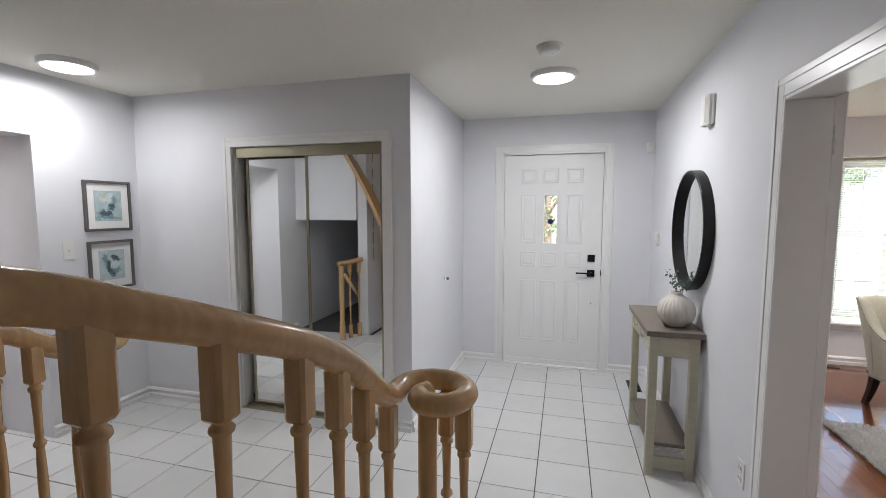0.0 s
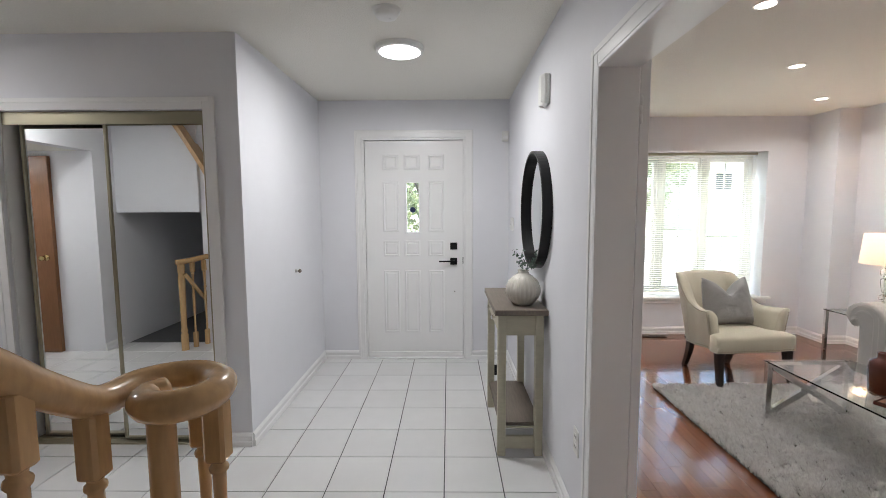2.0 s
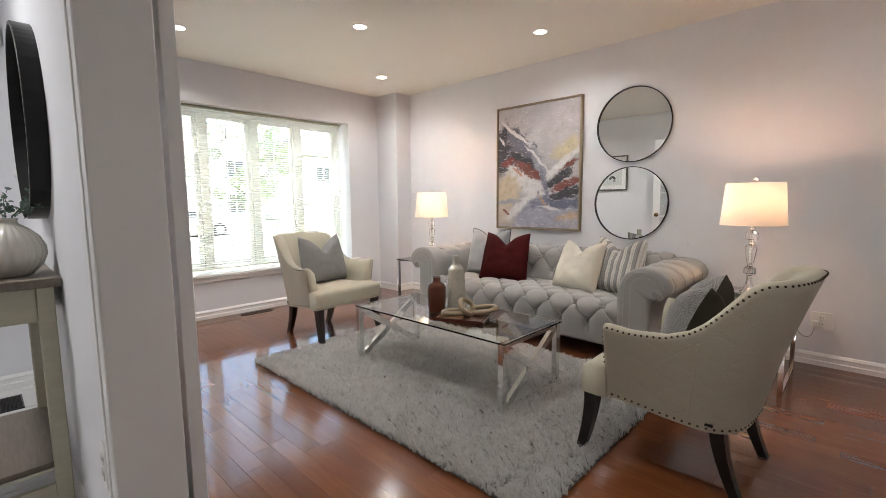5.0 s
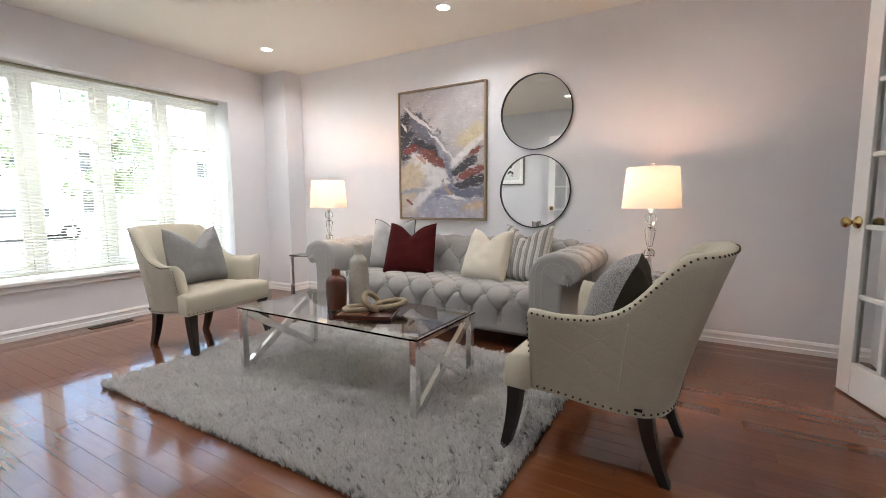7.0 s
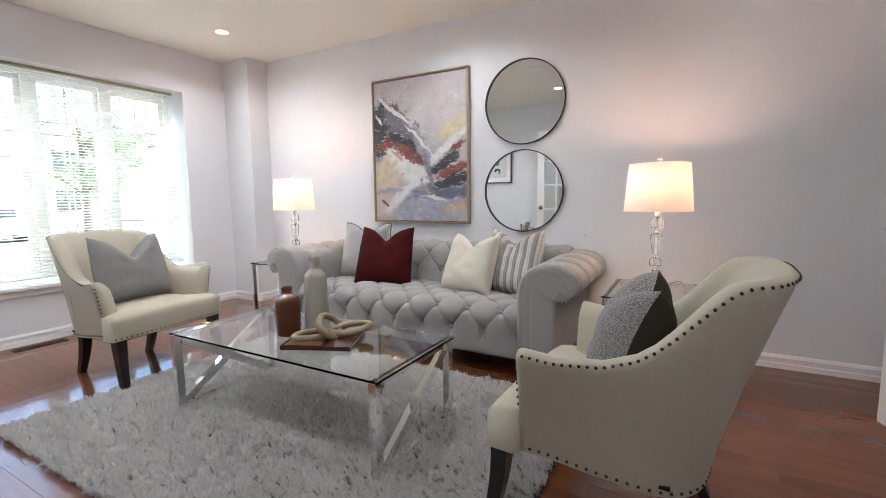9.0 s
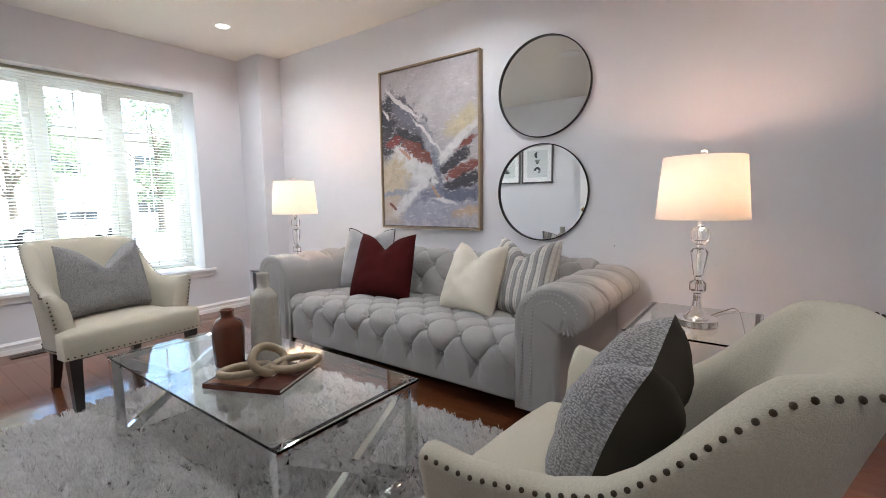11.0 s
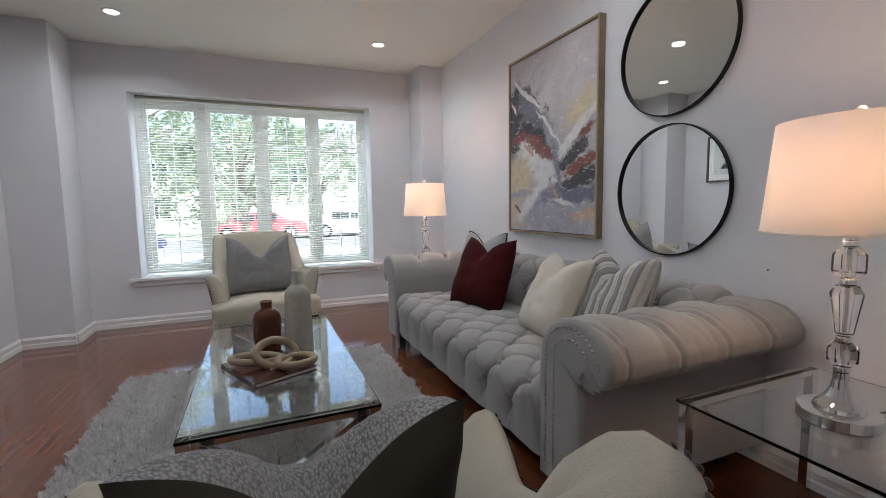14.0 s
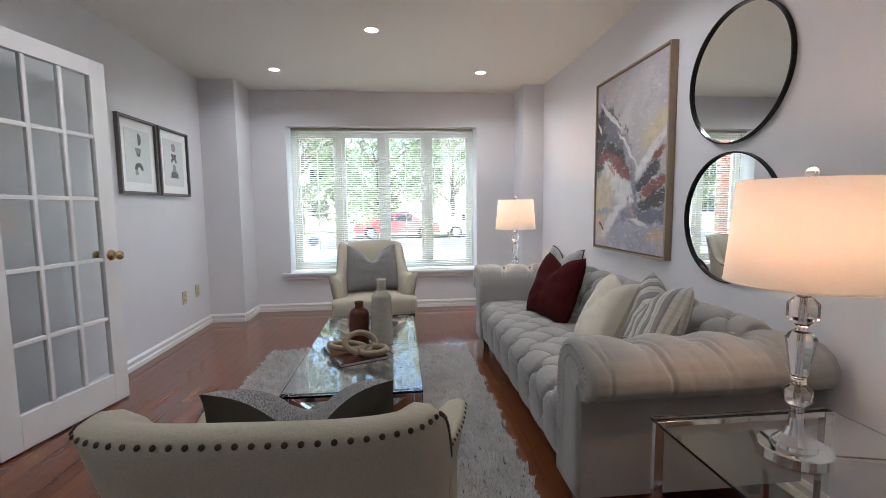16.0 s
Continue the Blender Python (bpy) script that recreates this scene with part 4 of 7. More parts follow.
def blob_paint(name, ground, blobs, rough=0.6, warp=0.18, warp_scale=5.0, bump=0.3, warp2=0.05, scumble=False):
    """Paint of soft strokes: each blob is (x, y, half length, half width, angle, colour, softness), in the picture's own unit square."""
    m = bpy.data.materials.new(name)
    m.use_nodes = True
    nt = m.node_tree
    p = nt.nodes["Principled BSDF"]
    p.inputs["Roughness"].default_value = rough
    co = nt.nodes.new("ShaderNodeTexCoord")
    vec = co.outputs["Object"]
    for s, a in ((warp_scale, warp), (warp_scale * 5, warp2)):
        n = nt.nodes.new("ShaderNodeTexNoise")
        n.inputs["Scale"].default_value, n.inputs["Detail"].default_value = s, 6
        nt.links.new(co.outputs["Object"], n.inputs["Vector"])
        v = nt.nodes.new("ShaderNodeVectorMath")
        v.operation = "MULTIPLY_ADD"
        nt.links.new(n.outputs["Color"], v.inputs[0])
        v.inputs[1].default_value = (a, 0, a)
        nt.links.new(vec, v.inputs[2])
        v2 = nt.nodes.new("ShaderNodeVectorMath")
        v2.operation = "ADD"
        v2.inputs[1].default_value = (-a / 2, 0, -a / 2)
        nt.links.new(v.outputs[0], v2.inputs[0])
        vec = v2.outputs[0]
    rgb = nt.nodes.new("ShaderNodeRGB")
    rgb.outputs[0].default_value = (*ground, 1)
    out = rgb.outputs[0]
    streak = nt.nodes.new("ShaderNodeTexNoise")
    streak.inputs["Scale"].default_value, streak.inputs["Detail"].default_value, streak.inputs["Roughness"].default_value = 14, 8, 0.7
    nt.links.new(vec, streak.inputs["Vector"])
    for x, z, a, b, ang, col, soft in blobs:
        mp = nt.nodes.new("ShaderNodeMapping")
        mp.vector_type = "TEXTURE"
        mp.inputs["Location"].default_value = (x, 0, z)
        mp.inputs["Rotation"].default_value = (0, -radians(ang), 0)
        mp.inputs["Scale"].default_value = (a, 1000, b)
        nt.links.new(vec, mp.inputs["Vector"])
        ln = nt.nodes.new("ShaderNodeVectorMath")
        ln.operation = "LENGTH"
        nt.links.new(mp.outputs["Vector"], ln.inputs[0])
        ad = nt.nodes.new("ShaderNodeMath")
        ad.operation = "MULTIPLY_ADD"
        nt.links.new(streak.outputs["Fac"], ad.inputs[0])
        ad.inputs[1].default_value = 2.4
        nt.links.new(ln.outputs["Value"], ad.inputs[2])
        mr = nt.nodes.new("ShaderNodeMapRange")
        mr.inputs["From Min"].default_value, mr.inputs["From Max"].default_value = 2.2 - soft, 2.2 + soft
        mr.inputs["To Min"].default_value, mr.inputs["To Max"].default_value = 0.95, 0.0
        nt.links.new(ad.outputs[0], mr.inputs["Value"])
        mx = nt.nodes.new("ShaderNodeMix")
        mx.data_type = "RGBA"
        nt.links.new(mr.outputs["Result"], mx.inputs["Factor"])
        nt.links.new(out, mx.inputs["A"])
        mx.inputs["B"].default_value = (*col, 1)
        out = mx.outputs["Result"]
    if scumble:
        drag = nt.nodes.new("ShaderNodeMapping")
        drag.inputs["Rotation"].default_value = (0, radians(38), 0)
        drag.inputs["Scale"].default_value = (3.0, 1.0, 11.0)
        nt.links.new(co.outputs["Object"], drag.inputs["Vector"])
        for size, lo, tone, most in ((5.0, 0.57, (0.66, 0.64, 0.65), 0.55), (8.0, 0.60, (0.30, 0.29, 0.34), 0.45), (3.2, 0.60, (0.55, 0.47, 0.42), 0.3)):
            dn = nt.nodes.new("ShaderNodeTexNoise")
            dn.inputs["Scale"].default_value, dn.inputs["Detail"].default_value, dn.inputs["Roughness"].default_value = size, 9, 0.72
            nt.links.new(drag.outputs["Vector"], dn.inputs["Vector"])
            dm = nt.nodes.new("ShaderNodeMapRange")
            dm.inputs["From Min"].default_value, dm.inputs["From Max"].default_value, dm.inputs["To Max"].default_value = lo, lo + 0.05, most
            nt.links.new(dn.outputs["Fac"], dm.inputs["Value"])
            dx = nt.nodes.new("ShaderNodeMix")
            dx.data_type = "RGBA"
            nt.links.new(dm.outputs["Result"], dx.inputs["Factor"])
            nt.links.new(out, dx.inputs["A"])
            dx.inputs["B"].default_value = (*tone, 1)
            out = dx.outputs["Result"]
    hs = nt.nodes.new("ShaderNodeHueSaturation")
    r2 = nt.nodes.new("ShaderNodeMapRange")
    r2.inputs["From Min"].default_value, r2.inputs["From Max"].default_value = 0.3, 0.7
    r2.inputs["To Min"].default_value, r2.inputs["To Max"].default_value = 0.76, 1.16
    nt.links.new(streak.outputs["Fac"], r2.inputs["Value"])
    nt.links.new(r2.outputs["Result"], hs.inputs["Value"])
    nt.links.new(out, hs.inputs["Color"])
    nt.links.new(hs.outputs["Color"], p.inputs["Base Color"])
    if bump:
        bp = nt.nodes.new("ShaderNodeBump")
        bp.inputs["Strength"].default_value, bp.inputs["Distance"].default_value = bump, 0.003
        nt.links.new(streak.outputs["Fac"], bp.inputs["Height"])
        nt.links.new(bp.outputs["Normal"], p.inputs["Normal"])
    return m


def frame_parts(d, w, h, depth, fw, mat, back=0.006):
    """Four mitre-less frame bars round a picture of outer size w by h, facing local -y, centred."""
    for lo, hi in (((-w / 2, -depth, -h / 2), (-w / 2 + fw, 0, h / 2)), ((w / 2 - fw, -depth, -h / 2), (w / 2, 0, h / 2)),
                   ((-w / 2 + fw, -depth + 0.0004, -h / 2), (w / 2 - fw, 0, -h / 2 + fw)), ((-w / 2 + fw, -depth + 0.0004, h / 2 - fw), (w / 2 - fw, 0, h / 2))):
        part("frame_bar", cube(lo, hi, 0.0015), mat, d)


FRAME_GREY = material("grey_brown_frame", (0.13, 0.12, 0.115), 0.45, grain=0.3, scale=20)
MAT_WHITE = material("white_mat_board", (0.78, 0.78, 0.77), 0.8)
PIC_GLASS = material("picture_glass", (1, 1, 1), 0.02, transmission=1.0, ior=1.2)
TEAL, TEAL_D, PALE = (0.16, 0.30, 0.33), (0.03, 0.08, 0.11), (0.62, 0.68, 0.68)
FLOWERS_A = blob_paint("blue_flower_paint_a", (0.42, 0.52, 0.54), ((0, 0.06, 0.06, 0.03, 20, PALE, 0.3), (-0.03, -0.05, 0.05, 0.03, 0, TEAL_D, 0.3), (0.03, 0.0, 0.03, 0.025, 40, TEAL_D, 0.3), (0.05, 0.05, 0.02, 0.03, 0, TEAL, 0.4), (-0.03, 0.07, 0.02, 0.02, 0, (0.5, 0.55, 0.4), 0.4), (0.0, -0.09, 0.07, 0.012, 0, TEAL, 0.4)), 0.7, 0.07, 16, 0.0)
FLOWERS_B = blob_paint("blue_flower_paint_b", (0.47, 0.56, 0.57), ((0.02, 0.02, 0.05, 0.05, 20, PALE, 0.3), (-0.02, -0.02, 0.02, 0.07, 20, TEAL_D, 0.3), (0.03, 0.05, 0.04, 0.02, -20, TEAL_D, 0.3), (0.03, -0.04, 0.03, 0.02, 0, TEAL, 0.4), (-0.05, 0.05, 0.02, 0.03, 0, TEAL, 0.4)), 0.7, 0.07, 16, 0.0)


def framed_print(name, at, turn, w, h, fw, depth, mat, mats, label, group):
    d = thing(name, label, "picture", at, turn, group)
    frame_parts(d, w, h, depth, fw, mat)
    part("mat_board", cube((-w / 2 + fw, -0.010, -h / 2 + fw), (w / 2 - fw, -0.004, h / 2 - fw)), MAT_WHITE, d, "white mat board")
    part("print", cube((-w / 2 + mats, -0.0125, -h / 2 + mats), (w / 2 - mats, -0.0105, h / 2 - mats)), PRINT_NOW[0], d, "printed sheet")
    g = part("glazing", cube((-w / 2 + fw, -0.0165, -h / 2 + fw), (w / 2 - fw, -0.0155, h / 2 - fw)), PIC_GLASS, d, "clear glazing")
    g.visible_shadow = False
    return d


PRINT_NOW = [FLOWERS_A]
framed_print("framed_print", (HX0, 3.212, 1.555), 90, 0.345, 0.365, 0.018, 0.024, FRAME_GREY, 0.072, "framed print of blue flowers, upper of two", "hall prints")
PRINT_NOW[0] = FLOWERS_B
framed_print("framed_print", (HX0, 3.212, 1.118), 90, 0.335, 0.365, 0.018, 0.024, FRAME_GREY, 0.072, "framed print of blue blossom, lower of two", "hall prints")
PAPER = material("grey_print_paper", (0.60, 0.62, 0.62), 0.8, grain=0.1, scale=30)
SHAPE_D, SHAPE_M = material("charcoal_print_ink", (0.07, 0.075, 0.08), 0.8, grain=0.3, scale=60), material("taupe_print_ink", (0.25, 0.25, 0.25), 0.8, grain=0.3, scale=60)


def half_disc(cx, cz, r0, r1, a0, a1):
    bm = bmesh.new()
    n = 20
    pts = []
    for k in range(n + 1):
        a = radians(a0 + (a1 - a0) * k / n)
        pts.append((bm.verts.new((cx + r1 * math.cos(a), -0.0135, cz + r1 * math.sin(a))), bm.verts.new((cx + r0 * math.cos(a), -0.0135, cz + r0 * math.sin(a)))))
    for p, q in zip(pts, pts[1:]):
        bm.faces.new((p[0], q[0], q[1], p[1]))
    return bm


PRINT_NOW[0] = PAPER
for y, shapes in ((4.375, ((0, 0.125, 0.004, 0.038, -90, 90, 0), (0, 0.06, 0.002, 0.034, 180, 360, 1), (0, 0.02, 0.001, 0.02, 0, 360, 0), (0, -0.10, 0.018, 0.046, 0, 180, 0), (-0.032, -0.12, 0.002, 0.016, 0, 360, 1))),
                  (4.89, ((0, 0.13, 0.002, 0.03, 0, 360, 1), (0, 0.075, 0.002, 0.036, 180, 360, 0), (0, 0.005, 0.018, 0.04, 0, 180, 0), (0, -0.035, 0.002, 0.022, 0, 360, 1), (0, -0.125, 0.002, 0.05, 0, 180, 0), (0, -0.125, 0.052, 0.06, 0, 180, 1)))):
    d = framed_print("framed_print", (LX0, y - 0.012, 1.535), 90, 0.485, 0.555, 0.02, 0.03, FRAME_GREY, 0.085, "framed print of stacked grey arches on white mat", "arch prints")
    for cx, cz, r0, r1, a0, a1, c in shapes:
        part("printed_shape", half_disc(cx, cz, r0 * 1.2, r1 * 1.2, a0, a1), SHAPE_M if c else SHAPE_D, d)

GREYL, NAVY, RUST, CREAM_P, WHITE_P, SLATE = (0.42, 0.395, 0.415), (0.028, 0.028, 0.038), (0.20, 0.050, 0.032), (0.60, 0.49, 0.34), (0.70, 0.68, 0.68), (0.095, 0.095, 0.125)
BLUE_GREY = (0.33, 0.33, 0.41)
ABSTRACT = blob_paint("abstract_oil_paint", GREYL, (
    (0.25, 0.36, 0.26, 0.14, 70, (0.50, 0.475, 0.49), 0.5), (-0.02, 0.24, 0.08, 0.22, -20, (0.52, 0.51, 0.52), 0.5), (0.33, 0.15, 0.16, 0.08, 25, (0.60, 0.52, 0.34), 0.4),
    (0.04, -0.46, 0.48, 0.13, 5, BLUE_GREY, 0.4), (-0.38, -0.44, 0.12, 0.13, 80, (0.52, 0.43, 0.35), 0.4), (0.37, -0.47, 0.13, 0.04, 10, (0.52, 0.38, 0.26), 0.4),
    (-0.13, -0.12, 0.33, 0.10, -40, WHITE_P, 0.35), (-0.33, -0.21, 0.16, 0.15, 60, CREAM_P, 0.2), (-0.16, -0.36, 0.24, 0.045, 33, WHITE_P, 0.3), (-0.34, -0.34, 0.13, 0.02, 5, BLUE_GREY, 0.4),
    (-0.23, 0.20, 0.30, 0.15, -42, SLATE, 0.14), (-0.40, 0.17, 0.10, 0.22, 0, NAVY, 0.2), (-0.12, 0.05, 0.24, 0.035, -28, NAVY, 0.2), (-0.20, 0.24, 0.12, 0.05, -40, (0.15, 0.15, 0.20), 0.4),
    (-0.22, 0.33, 0.23, 0.018, -38, WHITE_P, 0.16), (-0.385, 0.27, 0.05, 0.014, -60, WHITE_P, 0.25), (0.06, -0.03, 0.24, 0.05, -60, (0.29, 0.29, 0.34), 0.3), (0.0, 0.09, 0.20, 0.012, -45, WHITE_P, 0.3),
    (-0.35, 0.06, 0.08, 0.035, 15, (0.22, 0.035, 0.035), 0.2), (-0.09, -0.03, 0.17, 0.045, -28, RUST, 0.16), (-0.20, -0.04, 0.09, 0.014, -35, (0.5, 0.27, 0.2), 0.2),
    (0.26, 0.0, 0.30, 0.032, 35, WHITE_P, 0.3), (0.37, 0.0, 0.10, 0.016, 25, RUST, 0.25), (0.24, -0.12, 0.20, 0.035, 30, NAVY, 0.2), (0.32, -0.175, 0.18, 0.045, 20, RUST, 0.16),
    (0.29, -0.27, 0.23, 0.05, 16, NAVY, 0.2), (0.30, -0.35, 0.24, 0.045, 8, (0.12, 0.13, 0.19), 0.3), (0.10, -0.17, 0.03, 0.14, 15, (0.16, 0.17, 0.23), 0.3), (0.02, -0.35, 0.12, 0.05, 20, (0.20, 0.21, 0.29), 0.35),
    (0.08, -0.34, 0.07, 0.012, -45, (0.42, 0.26, 0.17), 0.3), (0.16, -0.40, 0.10, 0.015, -10, WHITE_P, 0.35), (-0.35, -0.425, 0.035, 0.012, -25, RUST, 0.15)), 0.45, 0.10, 4.0, 0.9, 0.05, True)
CHAMP_FRAME = material("champagne_picture_frame", (0.36, 0.28, 0.19), 0.4, 0.35, grain=0.25, scale=25)
pt = thing("painting", "large abstract painting in a thin champagne frame", "painting", (LX1, 3.660, 1.426), -90)
frame_parts(pt, 0.925, 1.207, 0.045, 0.014, CHAMP_FRAME)
part("canvas", cube((-0.443, -0.037, -0.584), (0.443, -0.008, 0.584), 0.002), ABSTRACT, pt, "abstract strokes of grey, navy, rust and cream")
part("backing", cube((-0.448, -0.007, -0.589), (0.448, -0.001, 0.589)), BLACK, pt)
# ---- the living room's things ----
NAIL = material("antique_brass_nail", (0.06, 0.045, 0.03), 0.35, 0.8)
NAIL_S = material("pewter_nail", (0.42, 0.40, 0.37), 0.28, 0.95)
_nb = lathe(((0.0048, 0), (0.0044, 0.0016), (0.0028, 0.003), (0, 0.0036)), 8)
NAIL_ME = bpy.data.meshes.new("nail_head")
_nb.to_mesh(NAIL_ME)
_nb.free()
NAIL_ME.materials.append(NAIL)
NAIL_ME_S = NAIL_ME.copy()
NAIL_ME_S.materials.clear()
NAIL_ME_S.materials.append(NAIL_S)


def nails(parent, points, normals, step, me=NAIL_ME):
    """Nail heads at an even step along a line on a surface."""
    acc, nxt = 0.0, step / 2
    for (a, na), (b, nb) in zip(zip(points, normals), zip(points[1:], normals[1:])):
        ln = (b - a).length
        while nxt <= acc + ln and ln > 0:
            t = (nxt - acc) / ln
            q = na.lerp(nb, t).normalized().to_track_quat("Z", "Y").to_matrix().to_4x4()
            o = new("nail_head", me)
            o.parent, o.matrix_local = parent, Matrix.Translation(a.lerp(b, t)) @ q
            nxt += step
        acc += ln


def smoothstep(a, b, x):
    t = max(0.0, min(1.0, (x - a) / (b - a)))
    return t * t * (3 - 2 * t)


def quilted(name, base):
    """The linen with a diamond-quilted relief."""
    m = base.copy()
    m.name = name
    nt = m.node_tree
    p = nt.nodes["Principled BSDF"]
    co = nt.nodes.new("ShaderNodeTexCoord")
    sp = nt.nodes.new("ShaderNodeSeparateXYZ")
    nt.links.new(co.outputs["Object"], sp.inputs[0])

    def calc(op, a, b):
        q = nt.nodes.new("ShaderNodeMath")
        q.operation = op
        for k, v in enumerate((a, b)):
            if isinstance(v, (int, float)):
                q.inputs[k].default_value = v
            else:
                nt.links.new(v, q.inputs[k])
        return q.outputs[0]
    flat = calc("ADD", sp.outputs["X"], sp.outputs["Y"])
    lines = []
    for s in (1.25, -1.25):
        w = calc("MULTIPLY", calc("ADD", flat, calc("MULTIPLY", sp.outputs["Z"], s)), 7.0)
        tri = calc("PINGPONG", w, 0.5)
        lines.append(calc("POWER", calc("MULTIPLY", tri, 2.0), 0.35))
    hgt = calc("MINIMUM", *lines)
    b = nt.nodes.new("ShaderNodeBump")
    b.inputs["Strength"].default_value, b.inputs["Distance"].default_value = 0.3, 0.005
    nt.links.new(hgt, b.inputs["Height"])
    old = p.inputs["Normal"].links[0].from_node
    nt.links.new(b.outputs["Normal"], old.inputs["Normal"])
    return m


CHAIR_QUILT = quilted("quilted_cream_linen", CHAIR)


def armchair(name, at, turn, label):
    """A low barrel armchair that faces local -y."""
    d = thing(name, label, "armchair", at, turn, "cream armchairs")
    n = 72
    rings, top_line, bot_line, seams = [], [], [], []

    def plan(s, grow):
        """A point of the U-shaped plan, s from -1 (one arm's front) to 1 (the other's)."""
        a = abs(s)
        hw, hd = 0.300 + grow, 0.262 + grow
        if a > 0.52:
            u = (a - 0.52) / 0.48
            return Vector((math.copysign(hw + 0.028 * u, s), 0.04 - 0.225 * u, 0)), Vector((math.copysign(1, s), 0, 0))
        ang = a / 0.52 * math.pi / 2
        e = 0.62
        x, y = hw * abs(math.sin(ang)) ** e, 0.04 + hd * abs(math.cos(ang)) ** e
        nrm = Vector((math.copysign(math.sin(ang), s), math.cos(ang), 0)).normalized()
        return Vector((math.copysign(x, s), y, 0)), nrm

    def height(s):
        a = abs(s)
        return 0.592 + 0.012 * smoothstep(0.75, 1.0, a) + 0.238 * (1 - smoothstep(0.31, 0.555, a)) + 0.010 * (1 - (min(a, 0.3) / 0.3) ** 2) - 0.006

    bm = bmesh.new()
    for k in range(n + 1):
        s = -1 + 2 * k / n
        a = abs(s)
        back = 1 - smoothstep(0.24, 0.60, a)
        h = height(s)
        th = 0.075 + 0.01 * back
        base, nrm = plan(s, 0.0)
        lean = Vector((0, 0.132 * back, 0)) + nrm * (0.035 * smoothstep(0.4, 0.9, a) + 0.014 * back)
        zb = 0.285 - 0.034 * (1 - smoothstep(0.3, 1.0, a))
        low = base + Vector((0, 0.0, zb)) - nrm * 0.02

        def at_h(f):
            p = low.lerp(base + Vector((0, 0, h)), f) + lean * (f ** 1.25)
            p.z = zb + (h - zb) * f
            return p
        outer = [at_h(f) for f in (0, 0.04, 0.2, 0.4, 0.6, 0.8, 0.93)]
        t = at_h(1.0)
        crown = [t - nrm * 0.004 + Vector((0, 0, -0.006)), t - nrm * th * 0.3 + Vector((0, 0, 0.006)), t - nrm * th * 0.65 + Vector((0, 0, 0.002)), t - nrm * th + Vector((0, 0, -0.02))]
        inner = [at_h(f) - nrm * (th + 0.012) for f in (0.85, 0.6, 0.35)]
        ring = outer + crown + inner
        rings.append([bm.verts.new(p) for p in ring])
        top_line.append((crown[0] + nrm * 0.001, (nrm + Vector((0, 0, 0.55))).normalized()))
        bot_line.append((outer[0] + Vector((0, 0, 0.014)) + nrm * 0.003, nrm))
        if k in (19, n - 19):
            seams.append([at_h(f) + nrm * 0.0008 for f in (0.12, 0.25, 0.4, 0.55, 0.7, 0.84)])
    for a, b in zip(rings, rings[1:]):
        for j in range(len(a) - 1):
            bm.faces.new((a[j], a[j + 1], b[j + 1], b[j]))
    for r in (rings[0], rings[-1]):
        bm.faces.new(r)
    bmesh.ops.recalc_face_normals(bm, faces=bm.faces)
    back = part("backrest", bm, CHAIR, d, smooth=True)
    back.data.materials.append(CHAIR_QUILT)
    per = len(rings[0]) - 1
    for k, f in enumerate(back.data.polygons):
        if k < per * n and k % per < 6:
            f.material_index = 1
    for line in seams:
        part("seam", sweep(smooth_path(line, 4), ring_section(0.0016, k=6)), CHAIR, d, smooth=True)
    # seat: front apron and a domed cushion
    bm = bmesh.new()
    nx, ny = 24, 22
    grid = []
    for i in range(nx + 1):
        u = -1 + 2 * i / nx
        col = []
        for j in range(ny + 1):
            v = j / ny
            if v < 0.3:
                z = 0.285 + (0.125 * v / 0.3)
                y = -0.292 - 0.006 * math.sin(math.pi * v / 0.3)
            else:
                w = (v - 0.3) / 0.7
                y = -0.292 + 0.5 * w
                z = 0.41 + 0.028 * math.sin(math.pi * min(1, w * 1.05) ** 0.6) * (1 - abs(u) ** 4)
                if w < 0.08:
                    z -= 0.006 * (1 - w / 0.08)
            hx = 0.338 if y < -0.19 else 0.338 - 0.10 * smoothstep(-0.195, -0.17, y)
            col.append(bm.verts.new((u * hx * (1 - 0.015 * (1 - v)), y + 0.012 * abs(u) ** 3, z)))
        grid.append(col)
    for a, b in zip(grid, grid[1:]):
        for j in range(ny):
            bm.faces.new((a[j], b[j], b[j + 1], a[j + 1]))
    for side in (grid[0], grid[-1]):
        foot = [bm.verts.new((q.co.x, q.co.y, 0.285)) for q in side]
        for j in range(ny):
            try:
                bm.faces.new((side[j], side[j + 1], foot[j + 1], foot[j]))
            except ValueError:
                pass
    bmesh.ops.recalc_face_normals(bm, faces=bm.faces)
    part("seat", bm, CHAIR, d, smooth=True)
    part("underside", cube((-0.27, -0.27, 0.276), (0.27, 0.2, 0.286)), BLACK, d)
    nails(d, [p for p, _ in top_line], [q for _, q in top_line], 0.0215)
    nails(d, [p for p, _ in bot_line], [q for _, q in bot_line], 0.0265)
    front = [Vector((x, -0.2935 + 0.012 * abs(x / 0.338) ** 3, 0.298)) for x in np.linspace(-0.333, 0.333, 30)]
    nails(d, front, [Vector((0, -1, 0))] * 30, 0.0265)
    for k in (0, -1):
        x = top_line[k][0].x
        p0 = Vector((x * 0.965, -0.1905, top_line[k][0].z - 0.012))
        p1 = Vector((x * 0.90, -0.1905, 0.43))
        nails(d, [p0, p1], [Vector((0, -1, 0))] * 2, 0.0225)
